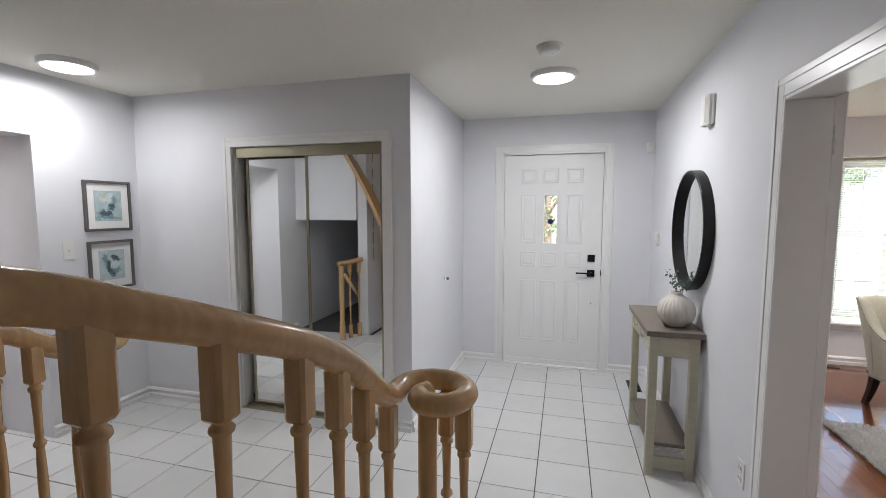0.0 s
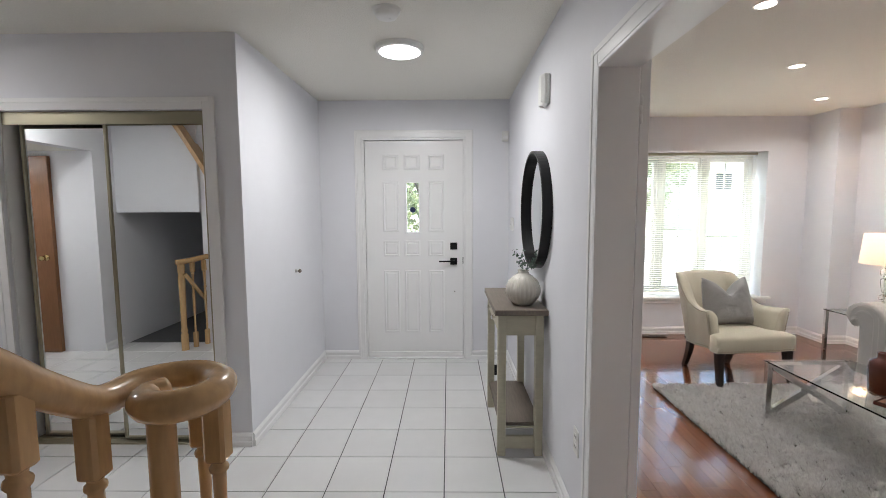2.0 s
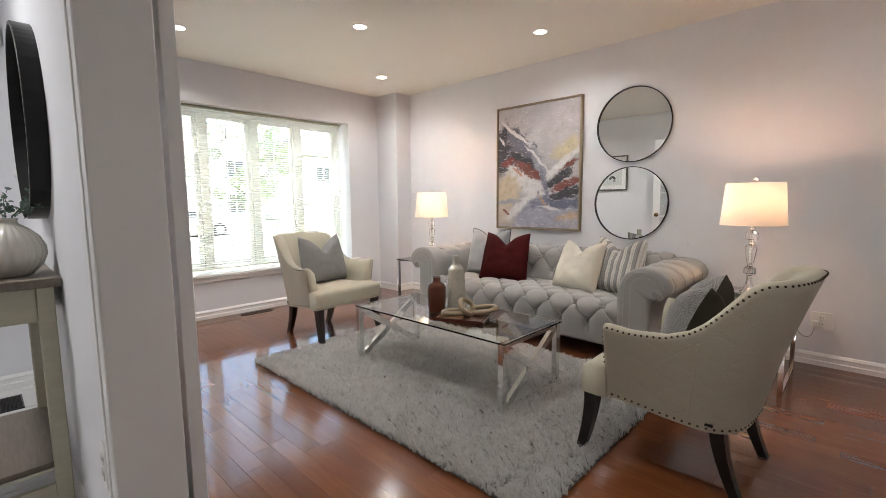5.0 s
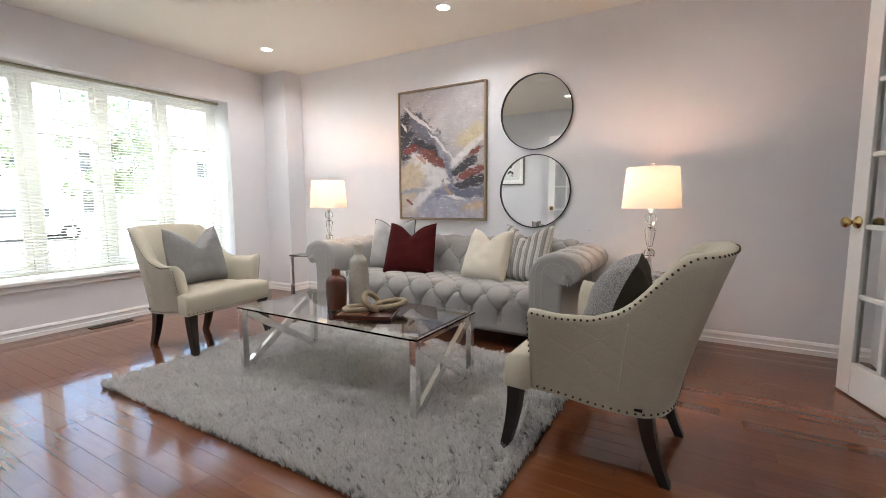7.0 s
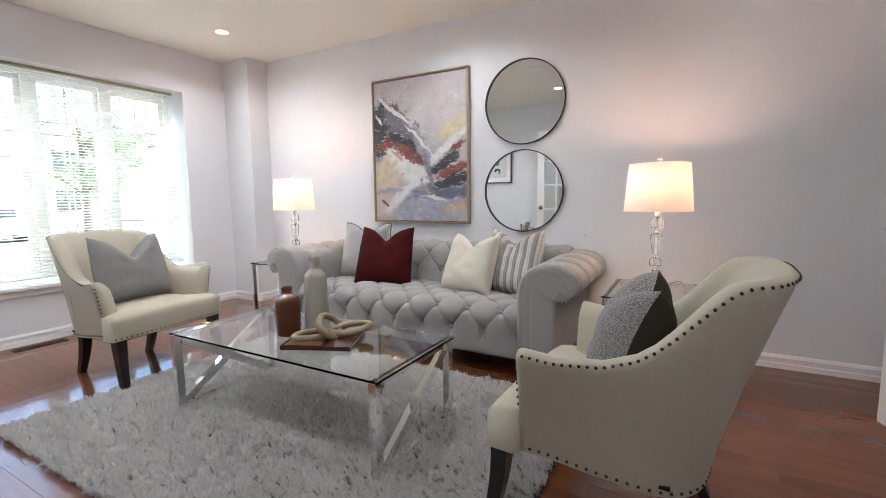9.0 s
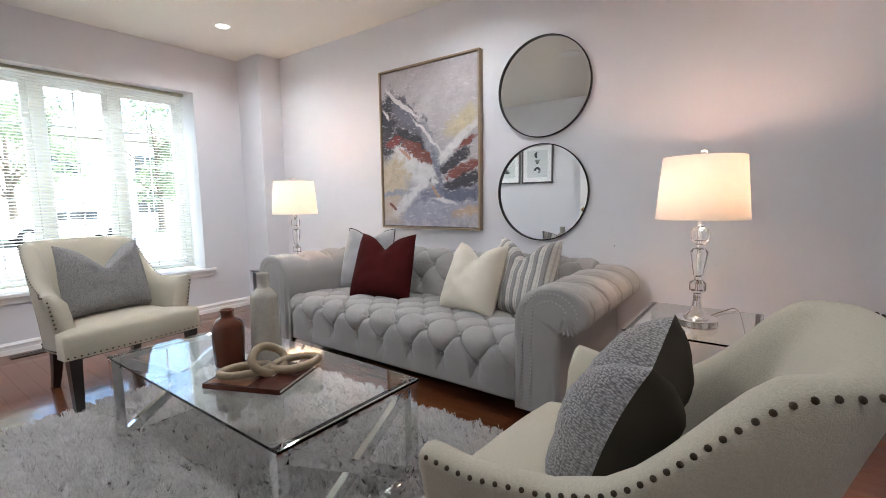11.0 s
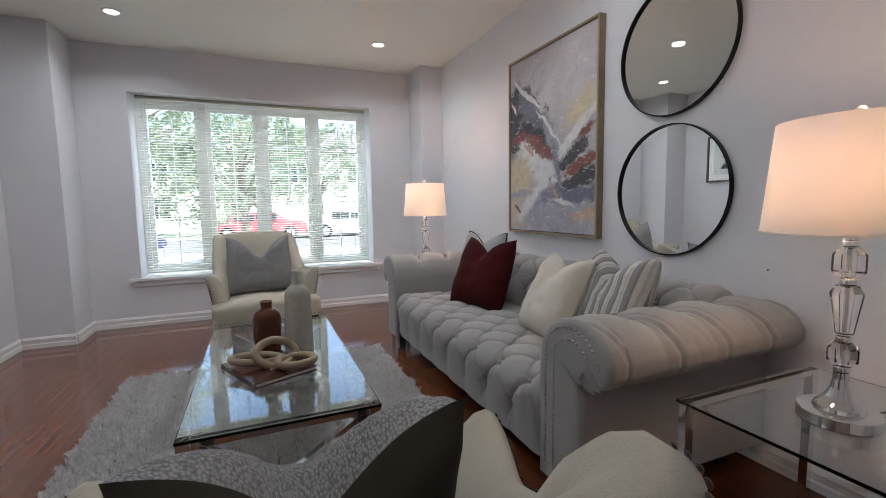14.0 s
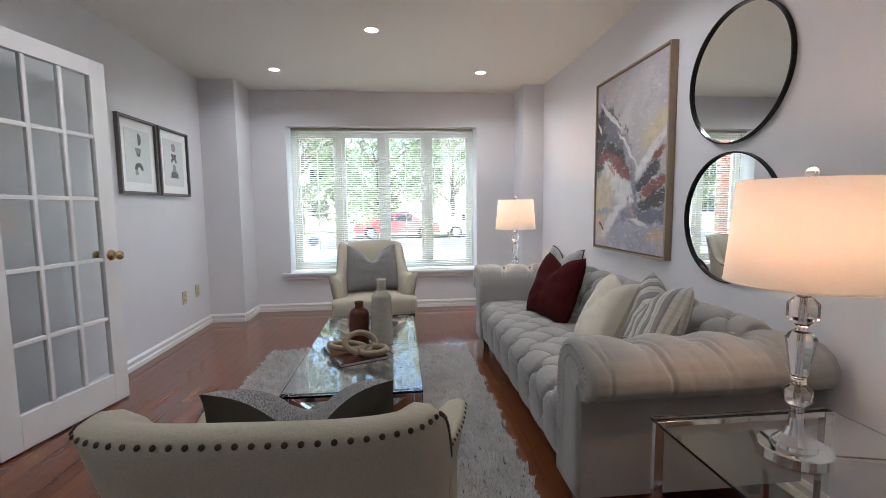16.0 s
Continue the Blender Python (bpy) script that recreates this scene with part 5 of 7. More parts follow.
    for sx in (-1, 1):
        for y0, dx, dy in ((-0.255, 0.014, -0.045), (0.20, 0.0, 0.075)):
            bm = bmesh.new()
            x0 = sx * (0.29 if y0 < 0 else 0.205)
            prev = None
            for k in range(7):
                t = k / 6
                w = 0.027 - 0.010 * t
                c = Vector((x0 + sx * dx * t * t, y0 + dy * t ** 1.8, 0.285 - 0.285 * t))
                ring = [bm.verts.new(c + Vector((a * w, b * w, 0))) for a, b in ((-1, -1), (1, -1), (1, 1), (-1, 1))]
                if prev:
                    for j in range(4):
                        bm.faces.new((prev[j], prev[(j + 1) % 4], ring[(j + 1) % 4], ring[j]))
                else:
                    bm.faces.new(ring)
                prev = ring
            bm.faces.new(prev[::-1])
            bmesh.ops.recalc_face_normals(bm, faces=bm.faces)
            part("leg", bm, DARK_WOOD, d, "espresso wood leg")
    return d


armchair("armchair", (4.235, 4.615, 0), 6.5, "cream linen barrel armchair with nailhead trim near the window")
armchair("armchair", (4.285, 1.875, 0), 176.5, "cream linen barrel armchair with nailhead trim at the rug's edge")


def pillow(name, m, w, h, t, mat, chop, label, piping=None, back_mat=None, sag=0.0):
    """A plump cushion with pointed corners, dented in the middle of its top edge. It stands on local z = 0 and faces local -y."""
    d = thing(name, label, "cushion", group="cushions")
    d.matrix_world = m
    n = 26
    edge = {}
    for side, mt, nm in ((-1, mat, "front"), (1, back_mat or mat, "back")):
        bm = bmesh.new()
        grid = []
        for i in range(n + 1):
            u = -1 + 2 * i / n
            col = []
            for j in range(n + 1):
                v = -1 + 2 * j / n
                up = max(0.0, v)
                x = w / 2 * u * (1 - 0.06 * (1 - v * v)) * (1 - 0.09 * up)
                z = h / 2 + h / 2 * v * (1 - 0.05 * (1 - u * u))
                z -= chop * math.exp(-(abs(u) / 0.42) ** 1.5) * up ** 1.6
                th = t / 2 * (max(0, 1 - u ** 4) * max(0, 1 - v ** 4)) ** 0.55
                th *= 1 - 0.55 * math.exp(-(u / 0.22) ** 2) * up ** 1.2 * (1 if chop > 0.03 else 0.2)
                th *= 1.0 + 0.10 * (1 - v) / 2
                wr = (0.009 * noise.noise(Vector((u * 2.1 + 7 * w, v * 2.6 + chop * 90, side * 3.0))) + 0.004 * noise.noise(Vector((u * 6 + v * 5, v * 4 - u * 3, side * 5.0 + w)))) * (1 - u ** 6) * (1 - v ** 6)
                y = side * max(0.0, th + wr * (th > 0.01)) + sag * v * v
                col.append(bm.verts.new((x, y, z)))
                if side < 0 and (i in (0, n) or j in (0, n)):
                    edge[(i, j)] = Vector((x, y, z))
            grid.append(col)
        for a, b in zip(grid, grid[1:]):
            for j in range(n):
                f = (a[j], b[j], b[j + 1], a[j + 1])
                bm.faces.new(f if side < 0 else f[::-1])
        part(nm, bm, mt, d, smooth=True)
    if piping:
        loop = [edge[(i, 0)] for i in range(n)] + [edge[(n, j)] for j in range(n)] + [edge[(i, n)] for i in range(n, 0, -1)] + [edge[(0, j)] for j in range(n, 0, -1)]
        part("piping", sweep(loop, ring_section(0.0045, k=6), closed=True, up=(0, 1, 0)), piping, d, "dark piped edge", True)
    return d


def weave(name, colour, second, scale=150.0, bump=1.0, rough=0.95):
    """A coarse knobbly weave."""
    m = material(name, colour, rough, sheen=0.1)
    nt = m.node_tree
    p = nt.nodes["Principled BSDF"]
    co = nt.nodes.new("ShaderNodeTexCoord")
    mp = nt.nodes.new("ShaderNodeMapping")
    mp.inputs["Scale"].default_value = (1.0, 0.7, 1.5)
    nt.links.new(co.outputs["Object"], mp.inputs["Vector"])
    vo = nt.nodes.new("ShaderNodeTexVoronoi")
    vo.inputs["Scale"].default_value, vo.inputs["Randomness"].default_value = scale, 0.75
    nt.links.new(mp.outputs["Vector"], vo.inputs["Vector"])
    mr = nt.nodes.new("ShaderNodeMapRange")
    mr.inputs["From Min"].default_value, mr.inputs["From Max"].default_value = 0.25, 0.75
    nt.links.new(vo.outputs["Distance"], mr.inputs["Value"])
    mx = nt.nodes.new("ShaderNodeMix")
    mx.data_type = "RGBA"
    nt.links.new(mr.outputs["Result"], mx.inputs["Factor"])
    mx.inputs["A"].default_value, mx.inputs["B"].default_value = (*colour, 1), (*second, 1)
    nt.links.new(mx.outputs["Result"], p.inputs["Base Color"])
    b = nt.nodes.new("ShaderNodeBump")
    b.invert = True
    b.inputs["Strength"].default_value, b.inputs["Distance"].default_value = bump, 0.004
    nt.links.new(vo.outputs["Distance"], b.inputs["Height"])
    nt.links.new(b.outputs["Normal"], p.inputs["Normal"])
    return m


BOUCLE = weave("grey_boucle", (0.35, 0.34, 0.335), (0.15, 0.15, 0.15), 190, 0.9)
GREY_VELVET = material("pale_grey_velvet", (0.36, 0.365, 0.37), 0.8, grain=0.25, scale=12, sheen=0.6)
BURGUNDY = material("burgundy_velvet", (0.056, 0.0034, 0.004), 0.85, grain=0.5, scale=11, blotch=0.3, blotch_scale=5)
BURGUNDY.node_tree.nodes["Principled BSDF"].inputs["Specular IOR Level"].default_value = 0.2
IVORY = material("ivory_linen", (0.62, 0.58, 0.49), 0.9, grain=0.12, scale=200, bump=0.5, bump_scale=260)
TAUPE = material("dark_taupe_velvet", (0.050, 0.043, 0.033), 0.8, grain=0.4, scale=10)
TAUPE.node_tree.nodes["Principled BSDF"].inputs["Specular IOR Level"].default_value = 0.12
DARK_PIPE = material("dark_piping", (0.03, 0.03, 0.035), 0.7)


def stripe_cloth():
    m = material("striped_cloth", (0.55, 0.53, 0.50), 0.9, bump=0.5, bump_scale=300)
    nt = m.node_tree
    p = nt.nodes["Principled BSDF"]
    co = nt.nodes.new("ShaderNodeTexCoord")
    sp = nt.nodes.new("ShaderNodeSeparateXYZ")
    nt.links.new(co.outputs["Object"], sp.inputs[0])

    def bars(sock, freq, cut, shift=0.0):
        a = nt.nodes.new("ShaderNodeMath")
        a.operation = "MULTIPLY_ADD"
        a.inputs[1].default_value, a.inputs[2].default_value = freq, shift
        nt.links.new(sock, a.inputs[0])
        f = nt.nodes.new("ShaderNodeMath")
        f.operation = "FRACT"
        nt.links.new(a.outputs[0], f.inputs[0])
        g = nt.nodes.new("ShaderNodeMath")
        g.operation = "LESS_THAN"
        g.inputs[1].default_value = cut
        nt.links.new(f.outputs[0], g.inputs[0])
        return g.outputs[0]
    out = None
    last = nt.nodes.new("ShaderNodeRGB")
    last.outputs[0].default_value = (0.56, 0.54, 0.50, 1)
    out = last.outputs[0]
    for sock, freq, cut, shift, col, k in ((sp.outputs["X"], 19, 0.40, 0.1, (0.17, 0.17, 0.18), 0.75), (sp.outputs["X"], 19, 0.12, 0.72, (0.10, 0.09, 0.085), 0.8), (sp.outputs["X"], 57, 0.3, 0.0, (0.32, 0.31, 0.30), 0.5), (sp.outputs["Z"], 30, 0.16, 0.0, (0.30, 0.30, 0.31), 0.25)):
        mx = nt.nodes.new("ShaderNodeMix")
        mx.data_type = "RGBA"
        s = nt.nodes.new("ShaderNodeMath")
        s.operation = "MULTIPLY"
        s.inputs[1].default_value = k
        nt.links.new(bars(sock, freq, cut, shift), s.inputs[0])
        nt.links.new(s.outputs[0], mx.inputs["Factor"])
        nt.links.new(out, mx.inputs["A"])
        mx.inputs["B"].default_value = (*col, 1)
        out = mx.outputs["Result"]
    nt.links.new(out, p.inputs["Base Color"])
    return m


STRIPE = stripe_cloth()
# cushions on the sofa lean on its back; local -y is turned to face -x
for y, h, mat, chop, lab, pipe, lean, turn, dx, w in ((3.96, 0.46, GREY_VELVET, 0.09, "pale grey velvet cushion with dark piping on the sofa", DARK_PIPE, 16, -78, 5.58, 0.44), (3.66, 0.455, BURGUNDY, 0.11, "burgundy velvet cushion on the sofa", None, 22, -76, 5.42, 0.46),
                                                     (2.98, 0.43, IVORY, 0.10, "ivory linen cushion on the sofa", None, 26, -98, 5.42, 0.40), (2.71, 0.45, STRIPE, 0.12, "grey and cream striped cushion on the sofa", None, 20, -100, 5.52, 0.45)):
    pillow("cushion", Matrix.Translation((dx, y, 0.392)) @ pose(0, 0, 0, 0, 0, turn) @ pose(0, 0, 0, -lean), w, h, 0.16, mat, chop, lab, pipe)
pillow("cushion", pose(4.235, 4.62, 0.428, 0, 0, 9) @ pose(0, 0, 0, -14), 0.46, 0.41, 0.15, BOUCLE, 0.16, "grey boucle cushion on the armchair by the window", None)
pillow("cushion", pose(4.262, 1.882, 0.415, 0, 0, 184) @ pose(0, 0, 0, -17), 0.42, 0.388, 0.19, BOUCLE, 0.135, "grey boucle cushion with a dark velvet back on the armchair", None, TAUPE, 0.022)


# ---- the tufted sofa ----
def tuft(u, v, depth):
    """Depth of diamond tufting at lattice coordinates; buttons lie where u + v and u - v are whole."""
    p, q = u + v, u - v
    a, b = abs(math.sin(math.pi * p)), abs(math.sin(math.pi * q))
    fold = min(a, b)
    near = math.exp(-((1 - abs(math.cos(math.pi * p))) + (1 - abs(math.cos(math.pi * q)))) * 9)
    crease = math.exp(-(fold / 0.055) ** 2)
    turn = math.atan2(u - round(2 * u) / 2, v - round(2 * v) / 2 + 1e-6)
    pucker = max(0.0, math.sin(turn * 7 + 3 * math.sin(u * 9 + v * 5))) * math.exp(-((1 - abs(math.cos(math.pi * p))) + (1 - abs(math.cos(math.pi * q)))) * 1.6)
    return depth * ((a * b) ** 0.26 * 0.85 + fold ** 0.4 * 0.15) - depth * 0.9 * near - depth * 0.24 * crease - depth * 0.13 * pucker


def sofa():
    d = thing("sofa", "grey linen tufted chesterfield sofa with rolled arms and nailheads", "sofa")
    X0, X1, Y0, Y1 = 5.085, 5.965, 2.485, 4.165
    btn = lathe(((0.011, 0), (0.0105, 0.004), (0.006, 0.0075), (0, 0.0085)), 10)
    bme = bpy.data.meshes.new("button")
    btn.to_mesh(bme)
    btn.free()
    bme.materials.append(SOFA)

    def buttons(parent, where):
        for p, nrm in where:
            o = new("button", bme)
            o.parent = parent
            o.matrix_local = Matrix.Translation(p) @ nrm.to_track_quat("Z", "Y").to_matrix().to_4x4()

    def tufted(name, curve, y0, y1, ny, py, pv, depth, v0, edge, capped=False):
        """A tufted skin: curve(f) gives (x, z) and the outward normal for f in 0..1; py, pv: button pitch along y and along the curve."""
        ns = 200
        samples = [curve(k / ns) for k in range(ns + 1)]
        dist = [0.0]
        for (a, _), (b, _) in zip(samples, samples[1:]):
            dist.append(dist[-1] + math.hypot(b[0] - a[0], b[1] - a[1]))
        bm = bmesh.new()
        rows = []
        for (c, nr), s in zip(samples, dist):
            row = []
            for j in range(ny + 1):
                y = y0 + (y1 - y0) * j / ny
                u = (y - (y0 + y1) / 2) / py
                v = (s - v0) / (2 * pv)
                if v < 0:
                    g = abs(math.sin(math.pi * u)) ** 0.5
                    k = min(1, -v * 2.5)
                    dd = (1 - k) * tuft(u, v * 0.35, depth) + k * depth * (0.45 + 0.4 * g)
                elif s > dist[-1] - edge:
                    k = (dist[-1] - s) / edge
                    dd = k * tuft(u, v, depth) + (1 - k) * depth * 0.55
                else:
                    dd = tuft(u, v, depth)
                e = min(y - y0, y1 - y)
                if e < 0.05:
                    dd = dd * (e / 0.05) ** 0.5
                wob = 0.0025 * noise.noise(Vector((y * 9, s * 9, 0))) + 0.0012 * noise.noise(Vector((y * 55, s * 22, 4)))
                row.append(bm.verts.new((c[0] + nr[0] * (dd + wob), y, c[1] + nr[1] * (dd + wob))))
            rows.append(row)
        for a, b in zip(rows, rows[1:]):
            for j in range(ny):
                bm.faces.new((a[j], a[j + 1], b[j + 1], b[j]))
        if capped:
            for j in (0, -1):
                bm.faces.new([r[j] for r in rows])
        bmesh.ops.recalc_face_normals(bm, faces=bm.faces)
        ob = part(name, bm, SOFA, d, smooth=True)
        spots = []
        rowsn = int((dist[-1] - edge - v0) / pv) + 1
        for r in range(rowsn):
            s = v0 + r * pv
            k = min(range(len(dist)), key=lambda i: abs(dist[i] - s))
            (cx, cz), nr = samples[k]
            off = 0.0 if r % 2 == 0 else 0.5
            for i in range(-8, 9):
                y = (y0 + y1) / 2 + (i + off) * py
                if y0 + 0.05 < y < y1 - 0.05:
                    spots.append((Vector((cx, y, cz)) + Vector((nr[0], 0, nr[1])) * (-depth * 0.35), Vector((nr[0], 0, nr[1]))))
        buttons(ob, spots)
        return ob

    def seat_curve(f):
        L1, R, L2 = 0.20, 0.07, 0.62
        tot = L1 + R * math.pi / 2 + L2
        s = f * tot
        if s < L1:
            return (X0 + 0.03 - 0.02 * s / L1, 0.135 + s), (-1, 0.0)
        if s < L1 + R * math.pi / 2:
            a = (s - L1) / R
            return (X0 + 0.01 + R - R * math.cos(a), 0.135 + L1 + R * math.sin(a)), (-math.cos(a), math.sin(a))
        return (X0 + 0.01 + R + s - L1 - R * math.pi / 2, 0.135 + L1 + R - 0.045 * (s - L1 - R * math.pi / 2)), (0, 1)

    def back_curve(f):
        """Up the inner face of the back, over the roll and down behind."""
        L1, R = 0.20, 0.085
        tot = L1 + R * math.pi * 1.15
        s = f * tot
        if s < L1:
            return (5.70 + 0.15 * s, 0.40 + s), (-1, 0.12)
        a = (s - L1) / R
        return (5.73 + R - R * math.cos(a), 0.60 + R * math.sin(a)), (-math.cos(a), math.sin(a))

    tufted("seat", seat_curve, Y0 - 0.01, Y1 + 0.01, 360, 0.21, 0.125, 0.025, 0.125, 0.06)
    tufted("backrest", back_curve, Y0 - 0.13, Y1 + 0.13, 330, 0.21, 0.115, 0.022, 0.09, 0.12, True)
    part("base", boxes(((X0 + 0.05, Y0 - 0.15, 0.105), (5.93, Y1 + 0.15, 0.16)), ((5.88, Y0 - 0.1, 0.12), (5.955, Y1 + 0.1, 0.6)), bevel=0.006), SOFA, d)

    # rolled arms: a scroll section drawn along x, dented by a row of buttons
    sec = [(o * 1.15, z) for o, z in ((0.0, 0.36), (-0.004, 0.45), (0.0, 0.53), (0.016, 0.588), (0.046, 0.634), (0.09, 0.664), (0.14, 0.676), (0.19, 0.672), (0.235, 0.652), (0.272, 0.618), (0.290, 0.576), (0.286, 0.535), (0.262, 0.502), (0.228, 0.488), (0.185, 0.485), (0.183, 0.40), (0.183, 0.25), (0.183, 0.105))]
    for sgn, yin in ((-1, Y0), (1, Y1)):
        bm = bmesh.new()
        nx = 170
        rows = []
        fine = []
        for (a, b), (c, e) in zip(sec, sec[1:]):
            for k in range(3):
                fine.append((a + (c - a) * k / 3, b + (e - b) * k / 3))
        fine.append(sec[-1])
        for i in range(nx + 1):
            x = X0 + 0.012 + (X1 - 0.03 - X0) * i / nx
            row = []
            for o, z in fine:
                dd = 0.0
                if z > 0.47 and o < 0.34:
                    u = (x - X0) / 0.21
                    ang = math.atan2(z - 0.56, o - 0.15)
                    w = math.exp(-((ang - 1.75) / 0.75) ** 2)
                    fold = abs(math.sin(math.pi * u)) ** 0.75
                    side = math.exp(-((ang - 0.6) / 0.85) ** 2)
                    lean = u + 0.16 * (ang - 1.75) + 0.05 * noise.noise(Vector((x * 6, ang * 2, sgn)))
                    off = lean - round(lean)
                    crease = math.exp(-(off / 0.035) ** 2) + 0.6 * math.exp(-((off - 0.13) / 0.03) ** 2) * smoothstep(0.2, 1.2, ang)
                    pull = noise.noise(Vector((x * 34 + ang * 2, ang * 0.9, sgn * 3)))
                    dd = -0.034 * (1 - fold) * w - 0.017 * crease * max(side, w) - 0.010 * (1 - fold) * side - 0.0045 * max(0, pull) * side
                    if x < X0 + 0.06:
                        dd *= 0.3
                cx, cz = 0.165, 0.56
                v = Vector((o - cx, z - cz))
                v = v.normalized() * dd if v.length > 0 else v
                row.append(bm.verts.new((x, yin + sgn * (o + v.x), z + v.y)))
            rows.append(row)
        for a, b in zip(rows, rows[1:]):
            for j in range(len(fine) - 1):
                bm.faces.new((a[j], a[j + 1], b[j + 1], b[j]))
        bmesh.ops.recalc_face_normals(bm, faces=bm.faces)
        arm = part("arm", bm, SOFA, d, smooth=True)
        buttons(arm, [(Vector((X0 + 0.21 * k, yin + sgn * 0.115, 0.652)), Vector((0, -sgn * 0.3, 1))) for k in (1, 2, 3)])
        # front panel, slightly domed, with a raised inner panel
        bm = bmesh.new()
        loops = []
        cen = (0.125, 0.50)
        outl = fine + [(0.0, 0.105)]
        for ins, dx in ((0.0, 0.012), (0.004, 0.0), (0.018, -0.006), (0.05, -0.008)):
            lp = []
            for o, z in outl:
                cz = max(min(z, 0.56), 0.13)
                co_ = 0.165 if z > 0.45 else 0.09
                v = Vector((co_ - o, cz - z))
                q = Vector((o, z)) + (v.normalized() * min(ins, v.length * 0.7) if v.length > 1e-6 else v)
                lp.append(bm.verts.new((X0 + dx, yin + sgn * q.x, q.y)))
            loops.append(lp)
        k = len(outl)
        for a, b in zip(loops, loops[1:]):
            for j in range(k):
                bm.faces.new((a[j], a[(j + 1) % k], b[(j + 1) % k], b[j]))
        bm.faces.new(loops[-1])
        bmesh.ops.recalc_face_normals(bm, faces=bm.faces)
        part("arm_front", bm, SOFA, d, smooth=True)
        bm = bmesh.new()
        tip = bm.verts.new((X0 - 0.012, yin + sgn * 0.235, 0.535))
        rim = []
        for k in range(28):
            a = 2 * math.pi * k / 28
            r = (0.040 if k % 2 else 0.028) * (1.35 if math.sin(a) < -0.3 else 1.0)
            rim.append(bm.verts.new((X0 + (0.004 if k % 2 else -0.007), yin + sgn * (0.245 + r * math.cos(a)), 0.525 + r * math.sin(a))))
        for k in range(28):
            bm.faces.new((tip, rim[k], rim[(k + 1) % 28]))
        bmesh.ops.recalc_face_normals(bm, faces=bm.faces)
        gather = part("gathered_cloth", bm, SOFA, d, "pleated cloth gathered at the scroll end")
        gather.modifiers.new("thick", "SOLIDIFY").thickness = 0.006
        for inset in (0.030, 0.072):
            line = [Vector((X0 - 0.0085, yin + sgn * (0.012 + inset), z)) for z in np.linspace(0.12, 0.50, 12)]
            R = 0.150 - inset
            for a in np.linspace(170, 5 if inset < 0.05 else 20, 16):
                line.append(Vector((X0 - 0.0085, yin + sgn * (0.165 + R * math.cos(radians(a))), 0.545 + R * 0.85 * math.sin(radians(a)))))
            nails(d, line, [Vector((-1, 0, 0))] * len(line), 0.0175, NAIL_ME_S)
        for lx in (X0 + 0.06, X1 - 0.12):
            bm = bmesh.new()
            yl = yin + sgn * 0.10
            a = [bm.verts.new((lx + p * 0.03, yl + q * 0.03, 0.108)) for p, q in ((-1, -1), (1, -1), (1, 1), (-1, 1))]
            b = [bm.verts.new((lx + p * 0.02, yl + q * 0.02, 0.0)) for p, q in ((-1, -1), (1, -1), (1, 1), (-1, 1))]
            for j in range(4):
                bm.faces.new((a[j], a[(j + 1) % 4], b[(j + 1) % 4], b[j]))
            bm.faces.new(a)
            bm.faces.new(b[::-1])
            bmesh.ops.recalc_face_normals(bm, faces=bm.faces)
            part("leg", bm, DARK_WOOD, d, "dark wood block leg")


sofa()


# ---- glass tables ----
TABLE_GLASS = material("table_glass", (0.93, 0.98, 0.96), 0.0, transmission=1.0, ior=1.45)


def bar(bm, a, b, w, t, up=(0, 0, 1)):
    """A flat bar from a to b: w across, t thick."""
    sweep([a, b], [(-t / 2, -w / 2), (t / 2, -w / 2), (t / 2, w / 2), (-t / 2, w / 2)], bm=bm, up=up)


def glass_table(name, x0, x1, y0, y1, h, label, category, crossed):
    d = thing(name, label, category)
    part("tabletop", cube((x0, y0, h - 0.010), (x1, y1, h), 0.0015), TABLE_GLASS, d, "clear glass top")
    z = h - 0.010
    w, t = 0.038, 0.018
    for y in (y0 + 0.025, y1 - 0.025):
        e = part("end_frame", bmesh.new(), CHROME, d, "polished chrome end frame")
        for x in (x0 + 0.02, x1 - 0.02):
            part("leg", cube((x - 0.019, y - 0.016, 0.0), (x + 0.019, y + 0.016, z), 0.0015), CHROME, e)
        part("top_bar", cube((x0 + 0.039, y - 0.011, z - 0.024), (x1 - 0.039, y + 0.011, z), 0.002), CHROME, e)
        part("floor_bar", cube((x0 + 0.039, y - 0.011, 0.012), (x1 - 0.039, y + 0.011, 0.03), 0.002), CHROME, e)
        if crossed:
            for s in (1, -1):
                bm = bmesh.new()
                a, b = (x0 + 0.04, x1 - 0.04) if s > 0 else (x1 - 0.04, x0 + 0.04)
                bar(bm, (a, y + s * 0.003, 0.035), (b, y + s * 0.003, z - 0.025), 0.040, 0.026)
                part("cross_bar", bm, CHROME, e)
        for x in (x0 + 0.035, x1 - 0.035):
            star = bmesh.new()
            for k in range(4):
                m = Matrix.Translation((x, y + (0.006 if y < (y0 + y1) / 2 else -0.006), h + 0.0012)) @ pose(0, 0, 0, 0, 0, 45 * k + 10)
                box(star, (-0.032, -0.0013, -0.0008), (0.032, 0.0013, 0.0008), 0, m)
            part("corner_star", star, CHROME, d, "bright star-shaped corner mark")
    return d


